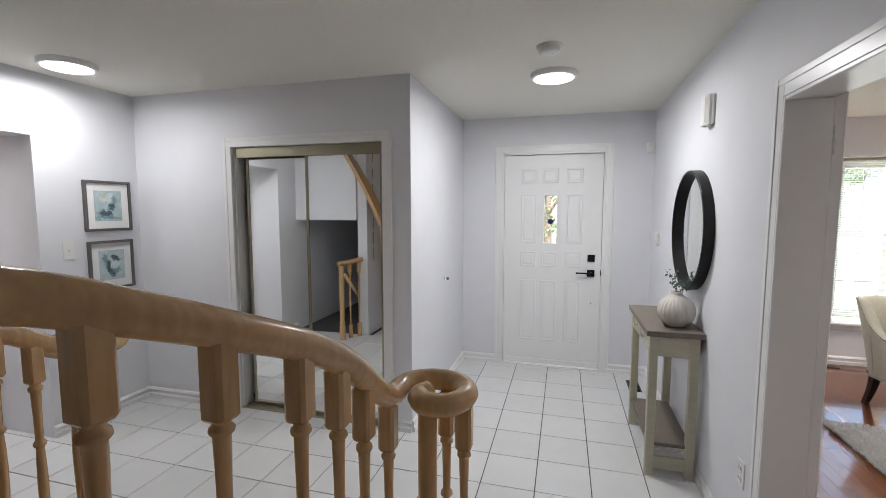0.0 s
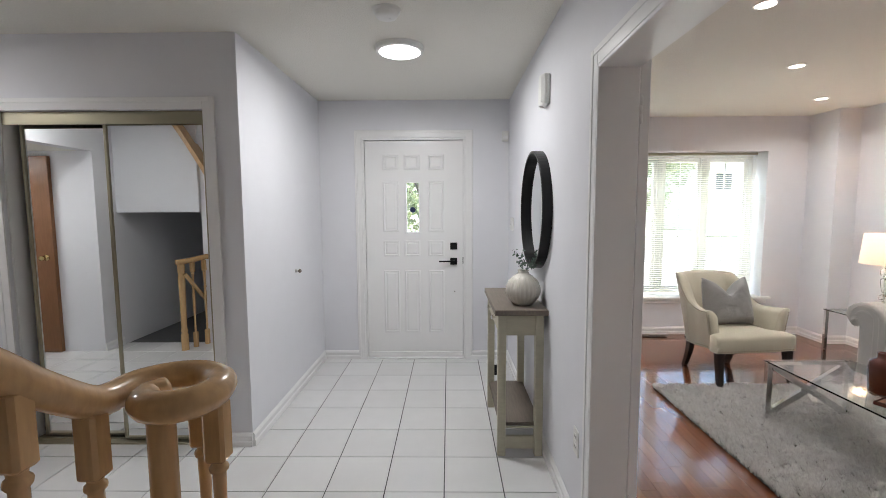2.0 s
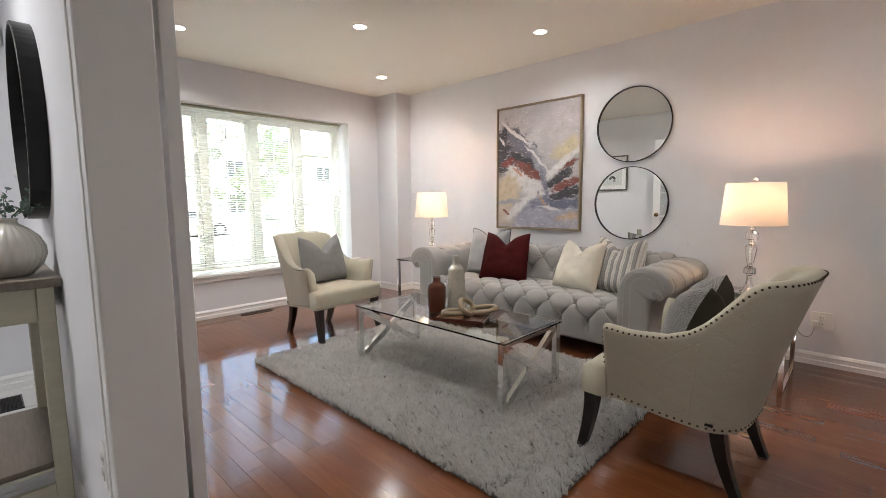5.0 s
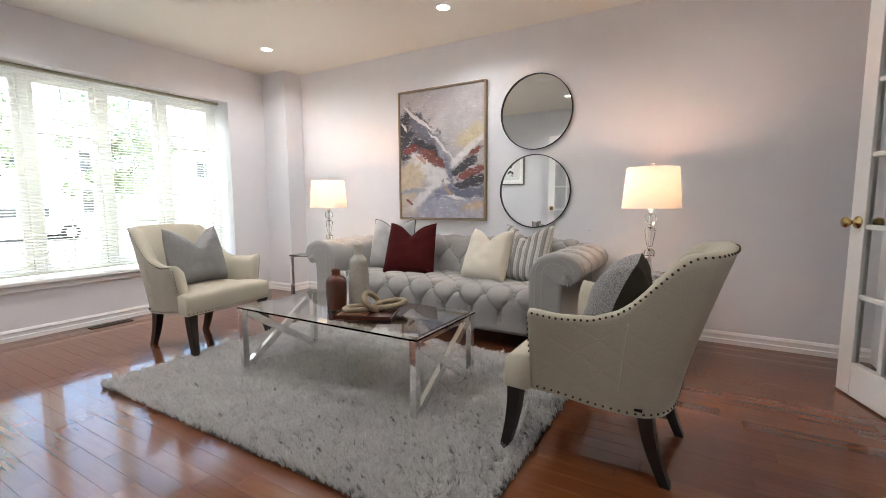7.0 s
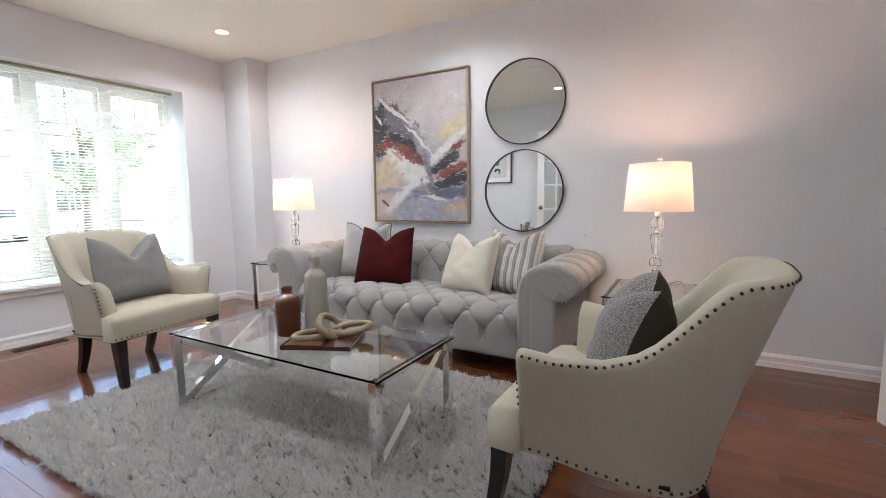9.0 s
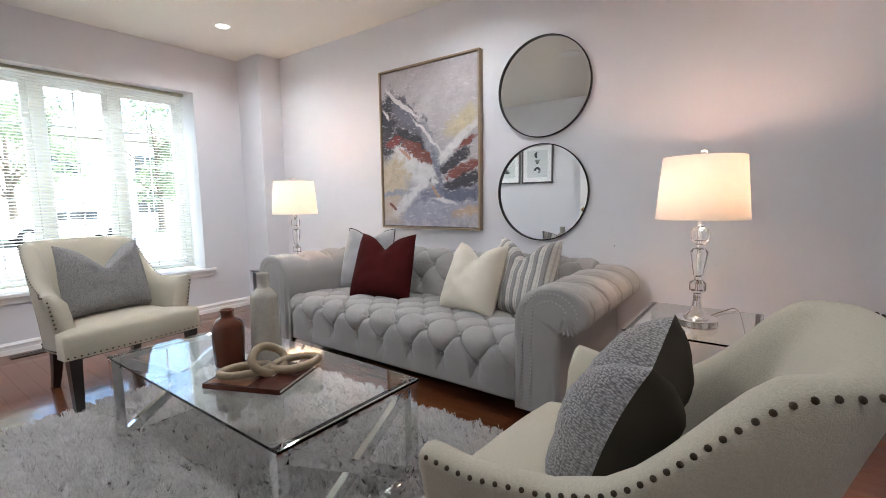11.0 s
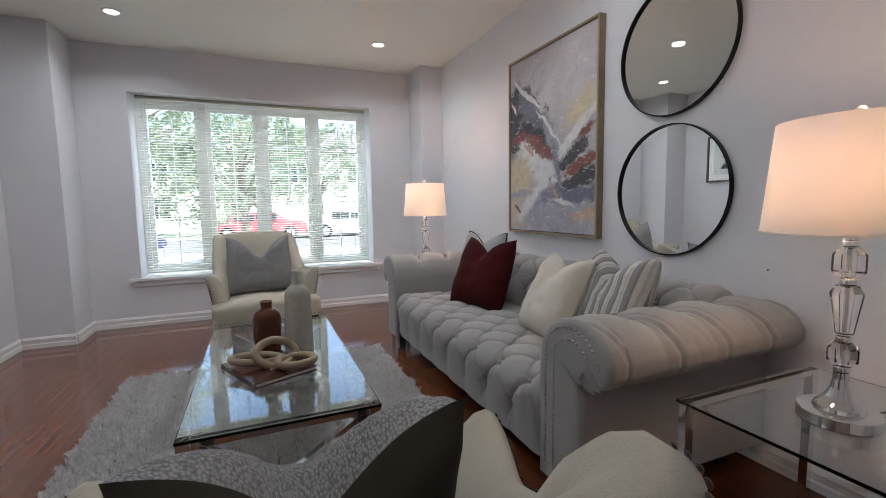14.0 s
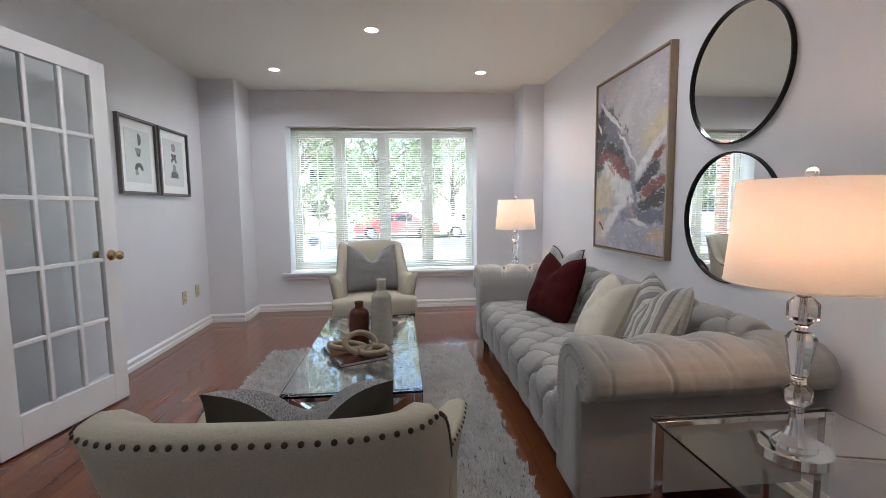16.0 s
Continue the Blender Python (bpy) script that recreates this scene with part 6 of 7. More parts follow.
glass_table("coffee_table", 3.983, 4.562, 2.600, 3.862, 0.392, "rectangular glass coffee table on crossed chrome frames", "coffee table", True)
for x0, x1, y0, y1, lab in ((5.222, 5.80, 1.60, 2.07, "square glass end table on chrome legs beside the sofa's near arm"), (5.248, 5.80, 4.47, 4.905, "square glass end table on chrome legs near the window corner")):
    d = thing("end_table", lab, "end table", group="end tables")
    h = 0.502
    part("tabletop", cube((x0, y0, h - 0.008), (x1, y1, h), 0.0012), TABLE_GLASS, d, "clear glass top")
    for y in (y0 + 0.02, y1 - 0.02):
        e = part("end_frame", boxes(((x0 + 0.018, y - 0.01, h - 0.026), (x1 - 0.018, y + 0.01, h - 0.008)), bevel=0.002), CHROME, d, "polished chrome frame")
        for x in (x0 + 0.015, x1 - 0.015):
            part("leg", cube((x - 0.014, y - 0.012, 0.0), (x + 0.014, y + 0.012, h - 0.008), 0.0015), CHROME, e)
        part("floor_bar", cube((x0 + 0.027, y - 0.009, 0.0), (x1 - 0.027, y + 0.009, 0.016), 0.002), CHROME, e)

# ---- crystal lamps ----
SHADE = material("cream_lampshade", (0.88, 0.85, 0.80), 0.8, grain=0.05, scale=200)
_p = SHADE.node_tree.nodes["Principled BSDF"]
_nt = SHADE.node_tree
_tr = _nt.nodes.new("ShaderNodeBsdfTranslucent")
_tr.inputs["Color"].default_value = (0.95, 0.88, 0.80, 1)
_ms = _nt.nodes.new("ShaderNodeMixShader")
_ms.inputs["Fac"].default_value = 0.29
_nt.links.new(_p.outputs[0], _ms.inputs[1])
_nt.links.new(_tr.outputs[0], _ms.inputs[2])
_nt.links.new(_ms.outputs[0], _nt.nodes["Material Output"].inputs["Surface"])
BULB = material("warm_bulb", (1.0, 0.72, 0.42), 0.5, emit=4)


def table_lamp(x, y, z, label):
    d = thing("table_lamp", label, "table lamp", (x, y, z), 0, "crystal table lamps")
    part("base", lathe(((0, 0), (0.078, 0), (0.08, 0.003), (0.08, 0.027), (0.077, 0.030), (0.050, 0.031), (0.047, 0.039), (0.043, 0.043), (0.028, 0.060), (0.019, 0.080), (0.015, 0.102), (0.015, 0.118), (0, 0.118)), 64), CHROME, d, "chrome stepped base")

    def crystal(z0, prof):
        bm = lathe([(0, z0 + prof[0][1])] + [(r, z0 + h) for r, h in prof] + [(0, z0 + prof[-1][1])], 8)
        part("crystal", bm, CRYSTAL, d, "faceted clear crystal")
    crystal(0.134, ((0.018, 0), (0.031, 0.012), (0.031, 0.042), (0.018, 0.054)))
    crystal(0.206, ((0.013, 0), (0.018, 0.004), (0.033, 0.100), (0.022, 0.116)))
    crystal(0.340, ((0.018, 0), (0.033, 0.014), (0.033, 0.054), (0.018, 0.070)))
    for zz in (0.118, 0.189, 0.323, 0.411, 0.424):
        part("collar", lathe(((0, zz), (0.013, zz), (0.017, zz + 0.004), (0.013, zz + 0.008), (0.017, zz + 0.012), (0.012, zz + 0.016), (0, zz + 0.016)), 20), CHROME, d, smooth=True)
    part("stem", lathe(((0.005, 0.08), (0.005, 0.46)), 12), CHROME, d, smooth=True)
    part("harp", sweep(smooth_path([(0, 0, 0.44), (0.03, 0, 0.47), (0.05, 0, 0.56), (0.035, 0, 0.66), (0, 0, 0.70), (-0.035, 0, 0.66), (-0.05, 0, 0.56), (-0.03, 0, 0.47), (0, 0, 0.44)]), ring_section(0.0018, k=6)), CHROME, d)
    sh = part("shade", lathe(((0.171, 0.444), (0.1500, 0.694), (0.1485, 0.694), (0.1695, 0.444)), 56), SHADE, d, "cream fabric drum shade, lit from within", True)
    part("trim_ring", lathe(((0.1712, 0.442), (0.1728, 0.445), (0.1715, 0.448)), 56), SHADE, sh)
    part("spider", boxes(((-0.149, -0.002, 0.688), (0.149, 0.002, 0.691)), ((-0.002, -0.149, 0.688), (0.002, -0.002, 0.691)), ((-0.002, 0.002, 0.688), (0.002, 0.149, 0.691))), CHROME, sh)
    part("bulb", lathe(((0, 0.618), (0.018, 0.615), (0.026, 0.602), (0.020, 0.56), (0.013, 0.52), (0.013, 0.44)), 16), BULB, d, "glowing warm bulb", True)
    part("finial", lathe(((0.004, 0.688), (0.005, 0.698), (0.012, 0.704), (0.014, 0.712), (0.010, 0.721), (0, 0.725)), 14), CRYSTAL, d, "clear ball finial", True)
    return d


LAMPS = ((5.463, 1.83, 0.502), (5.465, 4.585, 0.502))
for (x, y, z), lab in zip(LAMPS, ("crystal and chrome table lamp with a lit cream shade", "crystal and chrome table lamp, lit, near the window corner")):
    table_lamp(x, y, z, lab)
cord = thing("lamp_cord", "thin clear lamp cord hanging to the outlet", "cable")
part("cord", sweep(smooth_path([(5.55, 1.81, 0.508), (5.72, 1.76, 0.508), (5.83, 1.70, 0.50), (5.86, 1.66, 0.36), (5.90, 1.60, 0.22), (5.95, 1.55, 0.20), (5.965, 1.53, 0.27)]), ring_section(0.0022, k=6)), GREY_WOOD, cord, smooth=True)

# ---- things on the coffee table ----
TERRACOTTA = material("glazed_brown_ceramic", (0.105, 0.032, 0.018), 0.12, grain=0.35, scale=14, coat=0.4)
STONE_GLAZE = material("pale_speckled_ceramic", (0.47, 0.45, 0.39), 0.2, grain=0.3, scale=60, coat=0.2)
bv = thing("brown_vase", "brown glazed ribbed bottle vase on the coffee table", "vase", (4.24, 3.32, 0.392))
prof = [(0, 0), (0.050, 0), (0.054, 0.004)]
for k in range(30):
    z = 0.010 + k * 0.005
    r = 0.055 + 0.006 * math.sin(math.pi * 0.62 * k / 29) - (0.0016 if k % 2 else 0)
    prof.append((r, z))
prof += [(0.0590, 0.160), (0.0555, 0.172), (0.047, 0.183), (0.036, 0.190), (0.027, 0.193), (0.0245, 0.198), (0.0240, 0.213), (0.0262, 0.221), (0.0262, 0.226), (0.021, 0.226), (0.019, 0.21), (0, 0.2)]
part("body", lathe(prof, 40), TERRACOTTA, bv, smooth=True)
wv = thing("cream_vase", "tall cream textured bottle vase on the coffee table", "vase", (4.368, 3.262, 0.392))
prof = [(0, 0), (0.057, 0), (0.0605, 0.004)]
for k in range(36):
    z = 0.009 + k * 0.0072
    prof.append((0.0615 - 0.008 * (k / 35) ** 1.4 - (0.0014 if k % 2 else 0), z))
prof += [(0.0525, 0.267), (0.040, 0.286), (0.027, 0.299)]
bm = lathe(prof, 48)
for q in bm.verts:
    a = math.atan2(q.co.y, q.co.x)
    if 0.01 < q.co.z < 0.255:
        s = 1 - 0.012 * (abs(math.sin(a * 12)) < 0.25)
        q.co.x, q.co.y = q.co.x * s, q.co.y * s
wb = part("body", bm, STONE_GLAZE, wv, smooth=True)
part("neck", lathe(((0.0275, 0.2985), (0.0255, 0.303), (0.0245, 0.335), (0.0255, 0.352), (0.0265, 0.360), (0.021, 0.360), (0.019, 0.345), (0, 0.32)), 28), STONE_GLAZE, wv, "glossy plain neck", True)
COVER = material("dark_red_book_cover", (0.045, 0.012, 0.010), 0.25, grain=0.5, scale=14, second=(0.12, 0.05, 0.03))
PAGES = material("book_pages", (0.62, 0.60, 0.55), 0.8)
bk = thing("book", "large dark red picture book lying on the coffee table", "book", (4.235, 3.085, 0.392), 24)
part("pages", cube((-0.118, -0.148, 0.003), (0.118, 0.148, 0.015), 0.001), PAGES, bk, "pale page block")
part("cover", boxes(((-0.122, -0.152, 0), (0.122, 0.152, 0.003)), ((-0.122, -0.152, 0.015), (0.122, 0.152, 0.018)), ((-0.122, -0.152, 0.003), (-0.119, 0.152, 0.015))), COVER, bk)
for k, (y0, y1, xw) in enumerate(((-0.06, -0.045, 0.07), (-0.03, -0.018, 0.05))):
    part("title_bar", cube((-0.02, y0, 0.018), (-0.02 + xw, y1, 0.0184)), PAGES, bk)
part("cover_picture", cube((-0.11, -0.02, 0.018), (-0.03, 0.14, 0.0183)), BROWN_DOOR, bk)
LINK_WOOD = material("pale_carved_wood", (0.30, 0.235, 0.15), 0.55, grain=0.4, scale=12, stretch=(4, 4, 4), blotch=0.3, blotch_scale=15)
lk = thing("chain_links", "three-link carved wooden chain ornament on the book", "ornament", (4.262, 3.07, 0.41), -14)


def link(m, a=0.066, b=0.05):
    pts = [m @ Vector((a * math.cos(t) * (1 + 0.1 * math.cos(2 * t)), b * math.sin(t), 0)) for t in np.linspace(0, 2 * math.pi, 40, endpoint=False)]
    part("link", sweep(pts, ring_section(0.0155, 0.0145, 12), closed=True, up=tuple(m.to_3x3() @ Vector((0, 0, 1)))), LINK_WOOD, lk, smooth=True)


link(pose(-0.078, 0.03, 0.020, 0, 5, 12), 0.082, 0.052)
link(pose(0.0, 0.012, 0.044, 52, 6, 28), 0.070, 0.056)
link(pose(0.082, -0.035, 0.026, 6, -8, -38), 0.078, 0.052)

# ---- shaggy rug ----
RUG_YARN = material("grey_shag_yarn", (0.60, 0.59, 0.575), 1.0, grain=0.30, scale=18, second=(0.36, 0.34, 0.31), blotch=0.2, blotch_scale=6)
_nt = RUG_YARN.node_tree
_geo = _nt.nodes.new("ShaderNodeNewGeometry")
_mr = _nt.nodes.new("ShaderNodeMapRange")
_mr.inputs["To Min"].default_value, _mr.inputs["To Max"].default_value = 0.78, 1.15
_nt.links.new(_geo.outputs["Random Per Island"], _mr.inputs["Value"])
_hs = _nt.nodes.new("ShaderNodeHueSaturation")
_nt.links.new(_mr.outputs["Result"], _hs.inputs["Value"])
_bc = _nt.nodes["Principled BSDF"].inputs["Base Color"]
_nt.links.new(_bc.links[0].from_socket, _hs.inputs["Color"])
_nt.links.new(_hs.outputs["Color"], _bc)


def shag_rug(x0, x1, y0, y1):
    d = thing("rug", "thick grey shag rug under the coffee table", "rug")
    part("backing", cube((x0, y0, 0.0), (x1, y1, 0.008), 0.003), RUG_BACK, d, "woven grey backing, darkened as shade between the tufts")
    rng = np.random.default_rng(5)
    step = 0.0175
    gx, gy = np.meshgrid(np.arange(x0 + 0.008, x1 - 0.004, step), np.arange(y0 + 0.008, y1 - 0.004, step))
    tx = (gx + rng.normal(0, 0.005, gx.shape)).ravel()
    ty = (gy + rng.normal(0, 0.005, gy.shape)).ravel()
    # every tuft falls one way, neighbours alike; its strands spread and curl at the tip
    swirl = np.array([0.6 * noise.noise(Vector((a * 6.0, b * 6.0, 0.0))) + 0.7 * noise.noise(Vector((a * 21.0, b * 21.0, 3.0))) for a, b in zip(tx, ty)])
    lean = 2.0 + 4.0 * swirl + rng.normal(0, 0.5, len(tx))
    tall = rng.uniform(0.75, 1.2, len(tx))
    per = 13
    px, py = np.repeat(tx, per) + rng.normal(0, 0.0042, len(tx) * per), np.repeat(ty, per) + rng.normal(0, 0.0042, len(tx) * per)
    n = len(px)
    ang = np.repeat(lean, per) + rng.normal(0, 0.38, n)
    big = np.repeat(tall, per)
    ln, hgt, wid = rng.uniform(0.020, 0.038, n) * big, rng.uniform(0.020, 0.034, n) * big, rng.uniform(0.0010, 0.0018, n)
    cx, sy = np.cos(ang), np.sin(ang)
    side = np.stack([-sy * wid, cx * wid, np.zeros(n)], 1)
    base = np.stack([px, py, np.full(n, 0.006)], 1)
    low = base + np.stack([cx * ln * 0.18, sy * ln * 0.18, hgt * 0.6], 1)
    mid = base + np.stack([cx * ln * 0.55, sy * ln * 0.55, hgt], 1)
    tip = base + np.stack([cx * ln, sy * ln, hgt * rng.uniform(0.62, 0.85, n)], 1)
    V = np.concatenate([(base - side)[:, None], (base + side)[:, None], (low + side)[:, None], (low - side)[:, None], (mid + side)[:, None], (mid - side)[:, None], tip[:, None]], 1).reshape(-1, 3)
    k = np.arange(n)[:, None] * 7
    faces = [tuple(r) for q in ([0, 1, 2, 3], [3, 2, 4, 5], [5, 4, 6]) for r in (k + np.array(q)).tolist()]
    me = bpy.data.meshes.new("shag")
    me.from_pydata(V.tolist(), [], faces)
    me.materials.append(RUG_YARN)
    o = tagged(new("shag", me), "long grey yarn pile", kind="stuff")
    o.parent = d


shag_rug(3.47, 5.0, 2.09, 4.33)
# ---- outdoors, seen through the front window and the door light ----
GRASS = material("lawn_grass", (0.30, 0.34, 0.22), 0.9, grain=0.5, scale=3, blotch=0.3, blotch_scale=0.3)
ASPHALT = material("asphalt", (0.14, 0.14, 0.14), 0.9, grain=0.3, scale=20)
CONCRETE = material("concrete", (0.52, 0.51, 0.49), 0.9, grain=0.25, scale=8)
LEAF = material("tree_leaf", (0.21, 0.25, 0.18), 0.5, grain=0.4, scale=2, second=(0.13, 0.165, 0.11))
_nt = LEAF.node_tree
_tr = _nt.nodes.new("ShaderNodeBsdfTranslucent")
_tr.inputs["Color"].default_value = (0.30, 0.35, 0.20, 1)
_ms = _nt.nodes.new("ShaderNodeMixShader")
_ms.inputs["Fac"].default_value = 0.5
_nt.links.new(_nt.nodes["Principled BSDF"].outputs[0], _ms.inputs[1])
_nt.links.new(_tr.outputs[0], _ms.inputs[2])
_nt.links.new(_ms.outputs[0], _nt.nodes["Material Output"].inputs["Surface"])
BARK = material("tree_bark", (0.16, 0.13, 0.10), 0.9, grain=0.5, scale=10, stretch=(4, 4, 1))
SIDING = material("pale_siding", (0.62, 0.61, 0.58), 0.8, grain=0.1, scale=3)
ROOF = material("roof_shingle", (0.12, 0.11, 0.105), 0.9, grain=0.4, scale=6)
CAR_RED = material("red_car_paint", (0.40, 0.09, 0.10), 0.25, coat=0.6)
CAR_WHITE = material("white_car_paint", (0.75, 0.75, 0.75), 0.25, coat=0.6)
DARK_GLASS = material("dark_window_glass", (0.03, 0.04, 0.05), 0.08)
GZ = -0.45
tagged(part("ground", cube((-300, 6.25, GZ - 0.2), (300, 600, GZ)), GRASS), "green front lawn reaching to the horizon", "ground", kind="structure")
tagged(part("road", cube((-120, 17, GZ), (120, 25, GZ + 0.01)), ASPHALT), "grey asphalt street", "road", kind="structure")
tagged(part("pavement", boxes(((-120, 15.2, GZ), (120, 16.6, GZ + 0.03)), ((-120, 16.6, GZ), (120, 17, GZ + 0.09)), ((-120, 25, GZ), (120, 25.4, GZ + 0.09))), CONCRETE), "pale concrete pavement and kerbs", "pavement", kind="structure")
tagged(part("driveway", cube((1.2, 6.6, GZ), (11.5, 15.2, GZ + 0.015)), CONCRETE), "pale concrete driveway", "driveway", kind="structure")
tagged(part("porch", boxes(((0.2, FDY + T, GZ), (2.55, 7.4, -0.05)), ((0.4, 7.4, GZ), (2.4, 7.75, -0.25)), bevel=0.01), CONCRETE), "concrete porch slab with a step", "porch", kind="structure")

BRICK = material("red_brick", (0.30, 0.12, 0.08), 0.85, grain=0.35, scale=18, random_value=0.2)
MORTAR = material("mortar", (0.42, 0.40, 0.37), 0.9, grain=0.2, scale=40)


def brick_wall(name, lo, hi, axis, face, label):
    """A mortar core with bricks laid on one face."""
    d = tagged(part(name, cube(lo, hi), MORTAR), label, "wall", kind="structure")
    me = None
    bw, bh, g = 0.2, 0.06, 0.01
    a0, a1 = (lo[1], hi[1]) if axis == "y" else (lo[0], hi[0])
    row, z = 0, lo[2]
    b = cube((0, 0, 0), (bw - g, 0.02, bh - g), 0.003) if axis == "x" else cube((0, 0, 0), (0.02, bw - g, bh - g), 0.003)
    me = bpy.data.meshes.new("brick")
    b.to_mesh(me)
    b.free()
    me.materials.append(BRICK)
    while z + bh < hi[2]:
        a = a0 + (0.1 if row % 2 else 0.0)
        while a + bw <= a1 + 0.001:
            o = new("brick", me)
            o.parent = d
            o.location = (face, a, z + g / 2) if axis == "y" else (a, face, z + g / 2)
            a += bw
        z += bh
        row += 1


brick_wall("wall_brick_1", (2.50, 6.21, GZ), (2.72, 7.22, 2.6), "y", 2.712, "red brick outer wall beside the window")
brick_wall("wall_brick_2", (0.80, 7.20, -0.05), (1.26, 7.38, 2.4), "x", 7.188, "red brick porch pillar beyond the front door")


def tree(x, y, h, spread, seed):
    d = thing("tree", "leafy green deciduous tree across the lawn", "tree", (x, y, GZ), 0, "street trees")
    rng = random.Random(seed)
    tr = bmesh.new()
    sweep([(0, 0, 0), (0.05, 0.02, h * 0.2), (0.0, 0.05, h * 0.45), (0.06, 0.0, h * 0.75)], ring_section(h * 0.022, k=8), bm=tr, scales=[1.3, 1.0, 0.75, 0.3], up=(0, 1, 0))
    for k in range(9):
        a, z = k * 2.4 + rng.uniform(-0.3, 0.3), h * rng.uniform(0.25, 0.6)
        r = spread * rng.uniform(0.5, 0.85)
        sweep([(0, 0, z), (math.cos(a) * r * 0.4, math.sin(a) * r * 0.4, z + h * 0.1), (math.cos(a) * r, math.sin(a) * r, z + h * 0.22)], ring_section(h * 0.008, k=6), bm=tr, scales=[1.2, 0.8, 0.3], up=(0.1, 0.2, 1))
    part("trunk", tr, BARK, d)
    nprng = np.random.default_rng(seed)
    cl = []
    for k in range(34):
        a, q = rng.uniform(0, 6.283), rng.random() ** 0.5
        z = h * rng.uniform(0.28, 0.98)
        r = spread * q * (1.1 - 0.75 * abs(z / h - 0.52))
        cl.append((math.cos(a) * r, math.sin(a) * r, z, rng.uniform(0.35, 0.8) * h * 0.14))
    per = 150
    cen = np.repeat(np.array([c[:3] for c in cl]), per, 0)
    rad = np.repeat(np.array([c[3] for c in cl]), per)
    n = len(rad)
    off = nprng.normal(0, 1, (n, 3))
    off /= np.linalg.norm(off, axis=1)[:, None]
    pos = cen + off * (rad * nprng.uniform(0.4, 1.05, n) ** 0.5)[:, None]
    u = nprng.normal(0, 1, (n, 3))
    u /= np.linalg.norm(u, axis=1)[:, None]
    w = np.cross(u, nprng.normal(0, 1, (n, 3)))
    w /= np.linalg.norm(w, axis=1)[:, None]
    s = nprng.uniform(0.05, 0.11, n)[:, None] * h / 6
    V = np.stack([pos - u * s, pos - w * s * 0.5, pos + u * s, pos + w * s * 0.5], 1).reshape(-1, 3)
    me = bpy.data.meshes.new("crown")
    me.from_pydata(V.tolist(), [], [tuple(r) for r in (np.arange(n)[:, None] * 4 + np.arange(4)).tolist()])
    me.materials.append(LEAF)
    o = new("crown", me)
    o.parent = d


for k, (x, y, h, s) in enumerate(((1.2, 12.8, 5.6, 2.0), (3.9, 13.6, 5.0, 1.7), (-4.0, 15.0, 6.5, 2.6), (7.6, 27.5, 6.2, 2.4), (-1.5, 28.0, 8.0, 3.4), (3.0, 29.0, 7.2, 3.0), (13.5, 28.0, 7.0, 2.8), (-9.0, 27.0, 8.0, 3.2), (12.0, 12.5, 5.2, 1.6))):
    tree(x, y, h, s, 20 + k)


def car(x, y, paint, label, turn=0):
    c = thing("parked_car", label, "car", (x, y, GZ + 0.012), turn, "parked cars")
    prof = [(-2.15, 0.35), (-2.2, 0.62), (-2.05, 0.82), (-1.5, 0.9), (-1.0, 1.30), (0.55, 1.36), (1.2, 0.95), (2.0, 0.82), (2.2, 0.6), (2.15, 0.3)]
    bm = bmesh.new()
    sides = []
    for yy, k in ((-0.85, 0.97), (-0.72, 1.0), (0.72, 1.0), (0.85, 0.97)):
        sides.append([bm.verts.new((px, yy * (1.0 if pz < 1.0 else 0.86), pz * k)) for px, pz in prof])
    for a, b in zip(sides, sides[1:]):
        for j in range(len(prof)):
            bm.faces.new((a[j], a[(j + 1) % len(prof)], b[(j + 1) % len(prof)], b[j]))
    bm.faces.new(sides[0])
    bm.faces.new(sides[-1][::-1])
    bmesh.ops.recalc_face_normals(bm, faces=bm.faces)
    part("body", bm, paint, c)
    for yy in (-0.852, 0.852):
        for a, b in ((-1.05, -0.2), (-0.12, 0.75)):
            part("side_window", cube((a, yy - 0.012, 0.92), (b, yy + 0.012, 1.24), 0.01), DARK_GLASS, c)
        for wx in (-1.35, 1.35):
            wh = part("wheel", lathe(((0, -0.1), (0.30, -0.1), (0.32, -0.06), (0.32, 0.06), (0.30, 0.1), (0, 0.1)), 24, Matrix.Translation((wx, yy, 0.32)) @ pose(0, 0, 0, 90)), BLACK, c)
            part("rim", lathe(((0, -0.105), (0.19, -0.105), (0.2, -0.08), (0.2, 0.08), (0.19, 0.105), (0, 0.105)), 18, Matrix.Translation((wx, yy, 0.32)) @ pose(0, 0, 0, 90)), CHROME, wh)
    part("bumper", boxes(((-2.24, -0.75, 0.35), (-2.16, 0.75, 0.52)), ((2.16, -0.75, 0.32), (2.24, 0.75, 0.5)), bevel=0.02), paint, c)
    for yy in (-0.6, 0.6):
        part("headlight", cube((2.02, yy - 0.14, 0.62), (2.2, yy + 0.14, 0.74), 0.02), PLASTIC, c)
    return c


car(4.3, 24.1, CAR_RED, "red parked car at the kerb")
car(8.6, 24.0, CAR_WHITE, "white parked car across the street")


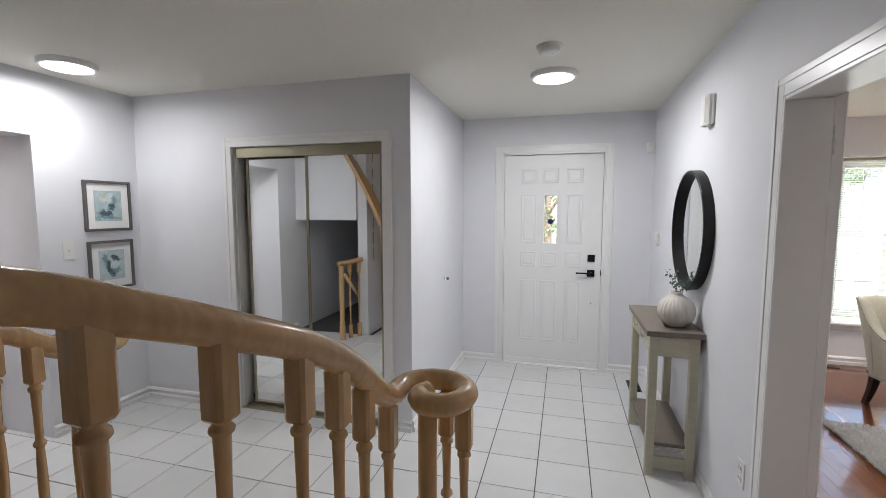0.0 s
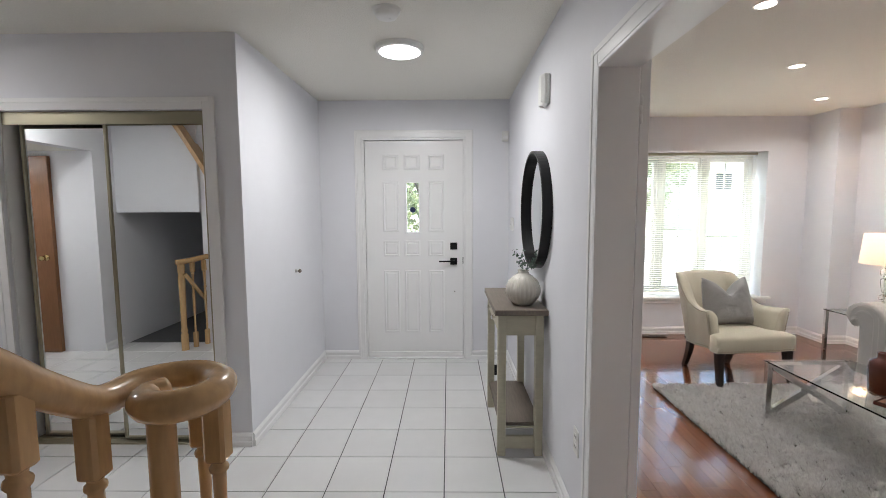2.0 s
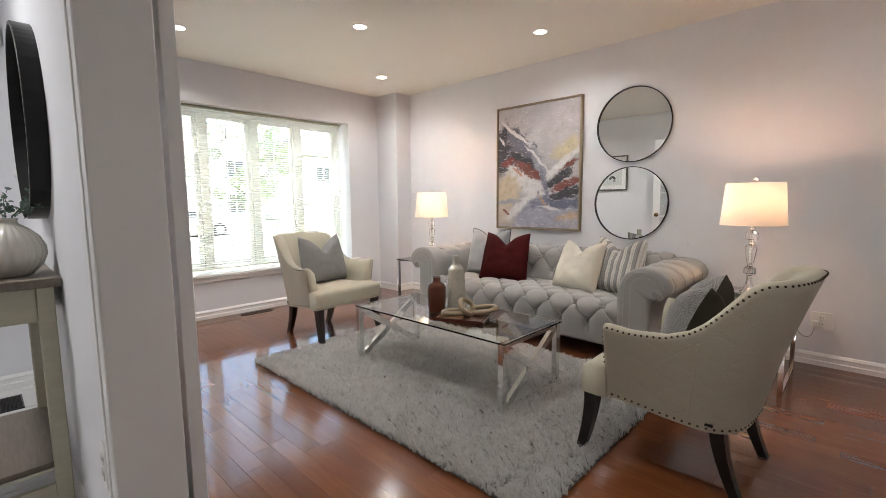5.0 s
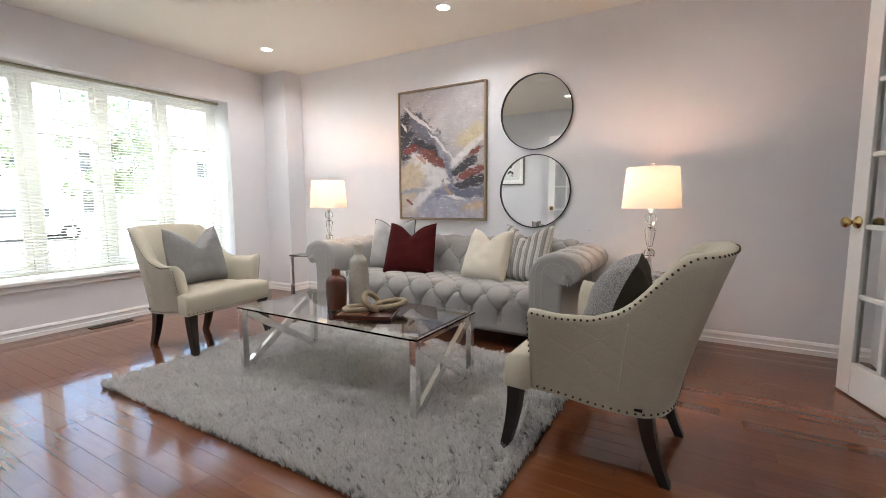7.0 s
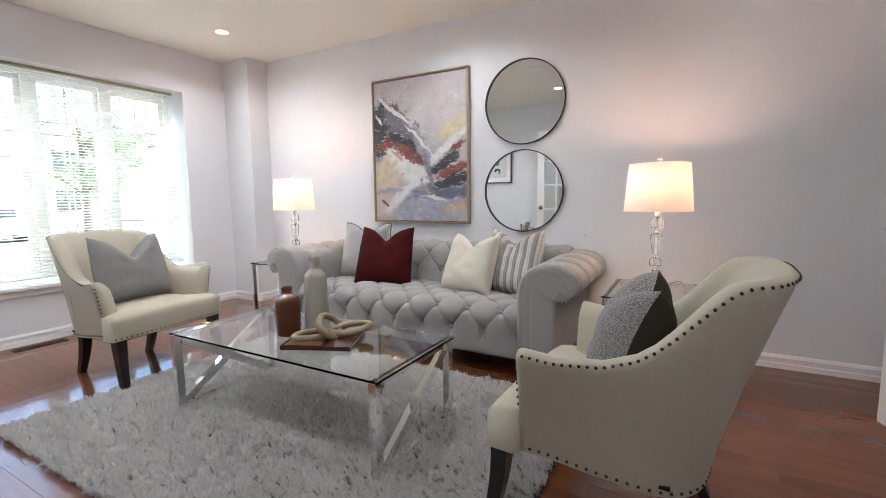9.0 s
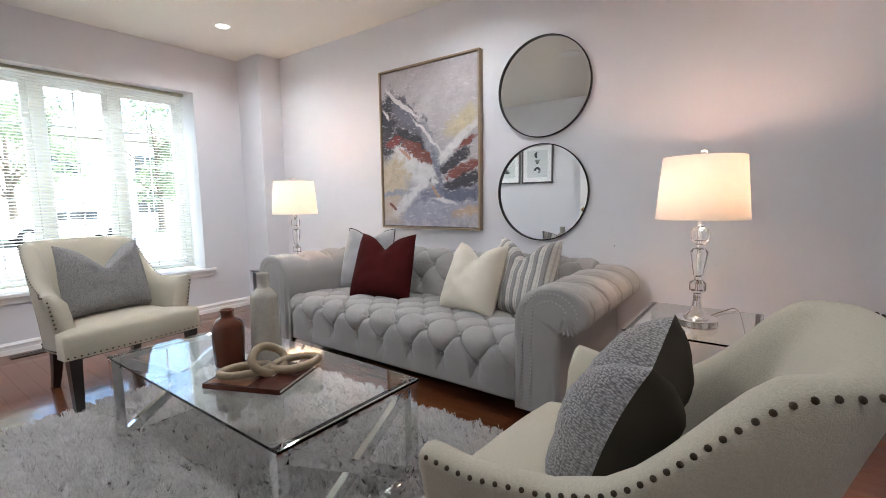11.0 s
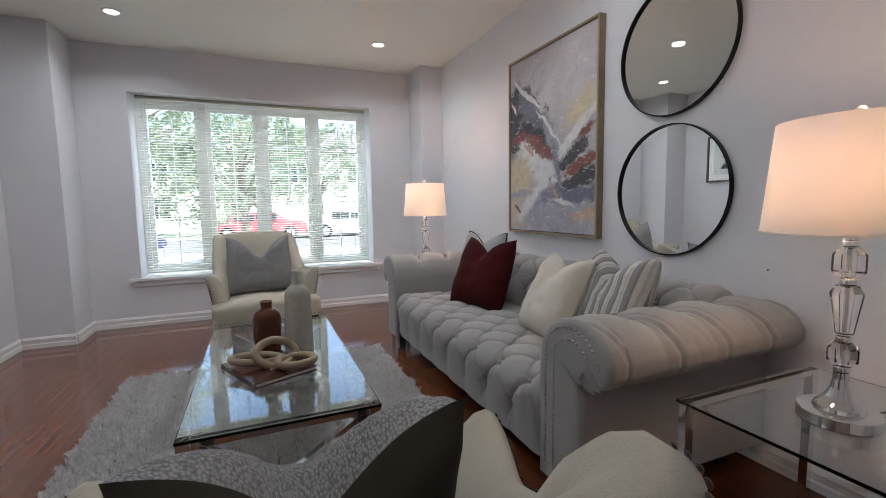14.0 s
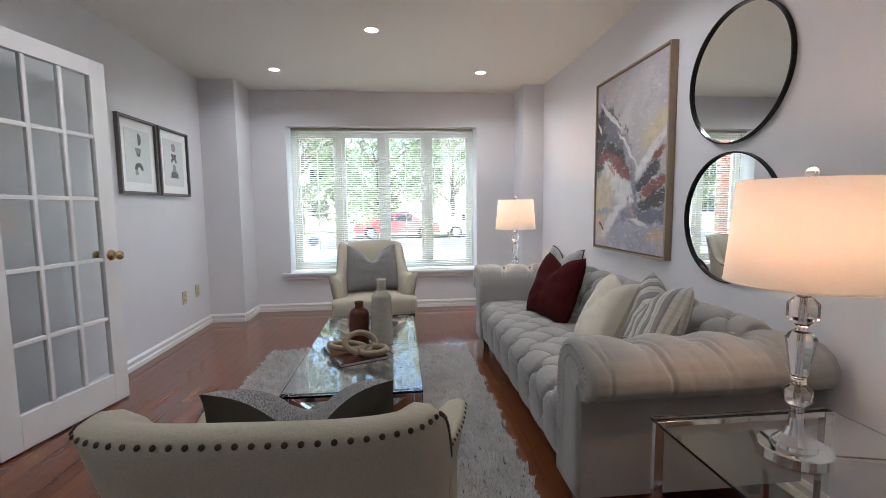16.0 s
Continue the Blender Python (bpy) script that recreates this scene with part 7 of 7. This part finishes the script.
def house(x, y, w, dpt, h, label, garage):
    d = thing("house", label, "house", (x, y, GZ), 0, "houses across the street")
    part("wall", cube((-w / 2, 0, 0), (w / 2, dpt, h)), SIDING, d)
    bm = bmesh.new()
    o = 0.4
    v = [bm.verts.new(p) for p in ((-w / 2 - o, -o, h), (w / 2 + o, -o, h), (w / 2 + o, dpt + o, h), (-w / 2 - o, dpt + o, h), (-w / 2 + 1.5, dpt / 2, h + 2.4), (w / 2 - 1.5, dpt / 2, h + 2.4))]
    for f in ((0, 1, 5, 4), (1, 2, 5), (2, 3, 4, 5), (3, 0, 4), (0, 3, 2, 1)):
        bm.faces.new([v[k] for k in f])
    part("roof", bm, ROOF, d)
    for k in range(3):
        for z0, z1 in ((3.4, 4.7), (0.9, 2.3)):
            if garage and z0 < 1 and k < 2:
                continue
            xx = -w / 2 + w * (k + 0.5) / 3
            win = part("window", boxes(((xx - 0.75, -0.06, z0 - 0.1), (xx + 0.75, 0, z0)), ((xx - 0.75, -0.06, z1), (xx + 0.75, 0, z1 + 0.1)), ((xx - 0.75, -0.06, z0), (xx - 0.65, 0, z1)), ((xx + 0.65, -0.06, z0), (xx + 0.75, 0, z1)), ((xx - 0.04, -0.06, z0), (xx + 0.04, 0, z1))), TRIM, d)
            part("pane", cube((xx - 0.65, -0.03, z0), (xx + 0.65, -0.01, z1)), DARK_GLASS, win)
    if garage:
        for k in range(4):
            part("garage_panel", cube((-w / 2 + 0.6, -0.05, 0.05 + k * 0.55), (-w / 2 + 4.9, 0, 0.57 + k * 0.55), 0.03), TRIM, d)


house(11.5, 36, 13, 9, 5.6, "pale two-storey house with a garage across the street", True)
house(-6, 37, 12, 9, 5.4, "pale two-storey house behind the trees", False)
house(28, 37, 12, 9, 5.6, "pale two-storey house further along the street", True)
house(-23, 37, 12, 9, 5.6, "pale two-storey house further along the street", False)
gp = thing("sign_post", "short white post with a round dark sign on the lawn", "sign", (2.48, 11.2, GZ))
part("post", cube((-0.03, -0.03, 0), (0.03, 0.03, 0.95), 0.004), TRIM, gp)
part("sign", lathe(((0, -0.01), (0.11, -0.01), (0.11, 0.01), (0, 0.01)), 20, Matrix.Translation((0, -0.045, 0.84)) @ pose(0, 0, 0, 90)), STICKER, gp, "dark blue round sign")
# ---- floors, piece by piece ----
TX, TY, JX, JY = 1.532, 3.347, 0.300, 0.314
tile_bm = cube((0.0028, 0.0028, -0.006), (JX - 0.0028, JY - 0.0028, 0.0), 0.0012)
tile_me = bpy.data.meshes.new("tile")
tile_bm.to_mesh(tile_me)
tile_bm.free()
tile_me.materials.append(TILE)
hall_floor = tagged(new("floor"), "pale glazed ceramic floor tiles with dark grout", "floor", kind="structure")
i0, i1 = -14, 4
rest = bmesh.new()
for i in range(i0, i1):
    for j in range(-14, 6):
        x, y = TX + i * JX, TY + j * JY
        if x + JX > 2.48 or y + JY > FDY + 0.06 and x < 0.5 or y > FDY - 0.02 or (x < -0.76 and y < 1.42) or y < SOUTH:
            if not (x + JX > 2.48 and x < 2.44 and SOUTH < y < FDY):
                continue
        if y > CLY and x + JX < NX:
            continue
        sx = min(1.0, (2.445 - x) / JX)
        sy = min(1.0, (FDY + 0.02 - y) / JY)
        o = new("tile", tile_me)
        o.parent, o.location, o.scale = hall_floor, (x, y, 0), (sx, sy, 1)
rest.free()

plank_floor = tagged(new("floor_planks"), "glossy reddish cherry hardwood plank floor", "floor", kind="structure")
PW = 0.0805
rng = random.Random(4)
plank_me = {}
for L in (0.45, 0.6, 0.75, 0.9, 1.05):
    b = cube((0.0002, 0.0002, -0.006), (PW - 0.0002, L - 0.0002, 0.0), 0.0006)
    me = bpy.data.meshes.new("plank")
    b.to_mesh(me)
    b.free()
    me.materials.append(PLANK)
    plank_me[L] = me
far = []
count = 0
for i in range(44):
    x = 2.5 + i * PW
    y = SOUTH - rng.random() * 0.12
    while y < WINY:
        L = rng.choice((0.45, 0.6, 0.75, 0.9, 1.05))
        if y + L > 0.5 and count < 330 and x < 5.95:
            o = new("plank", plank_me[L])
            o.parent, o.location = plank_floor, (x, y, 0)
            count += 1
        else:
            far.append((x, y, L))
        y += L
vs, fs = [], []
for x, y, L in far:
    k = len(vs)
    vs += [(x + 0.0005, y + 0.0005, 0), (x + PW - 0.0005, y + 0.0005, 0), (x + PW - 0.0005, y + L - 0.0005, 0), (x + 0.0005, y + L - 0.0005, 0)]
    fs.append((k, k + 1, k + 2, k + 3))
me = bpy.data.meshes.new("far_planks")
me.from_pydata(vs, [], fs)
me.materials.append(PLANK)
o = tagged(new("far_planks", me), kind="stuff")
o.parent = plank_floor
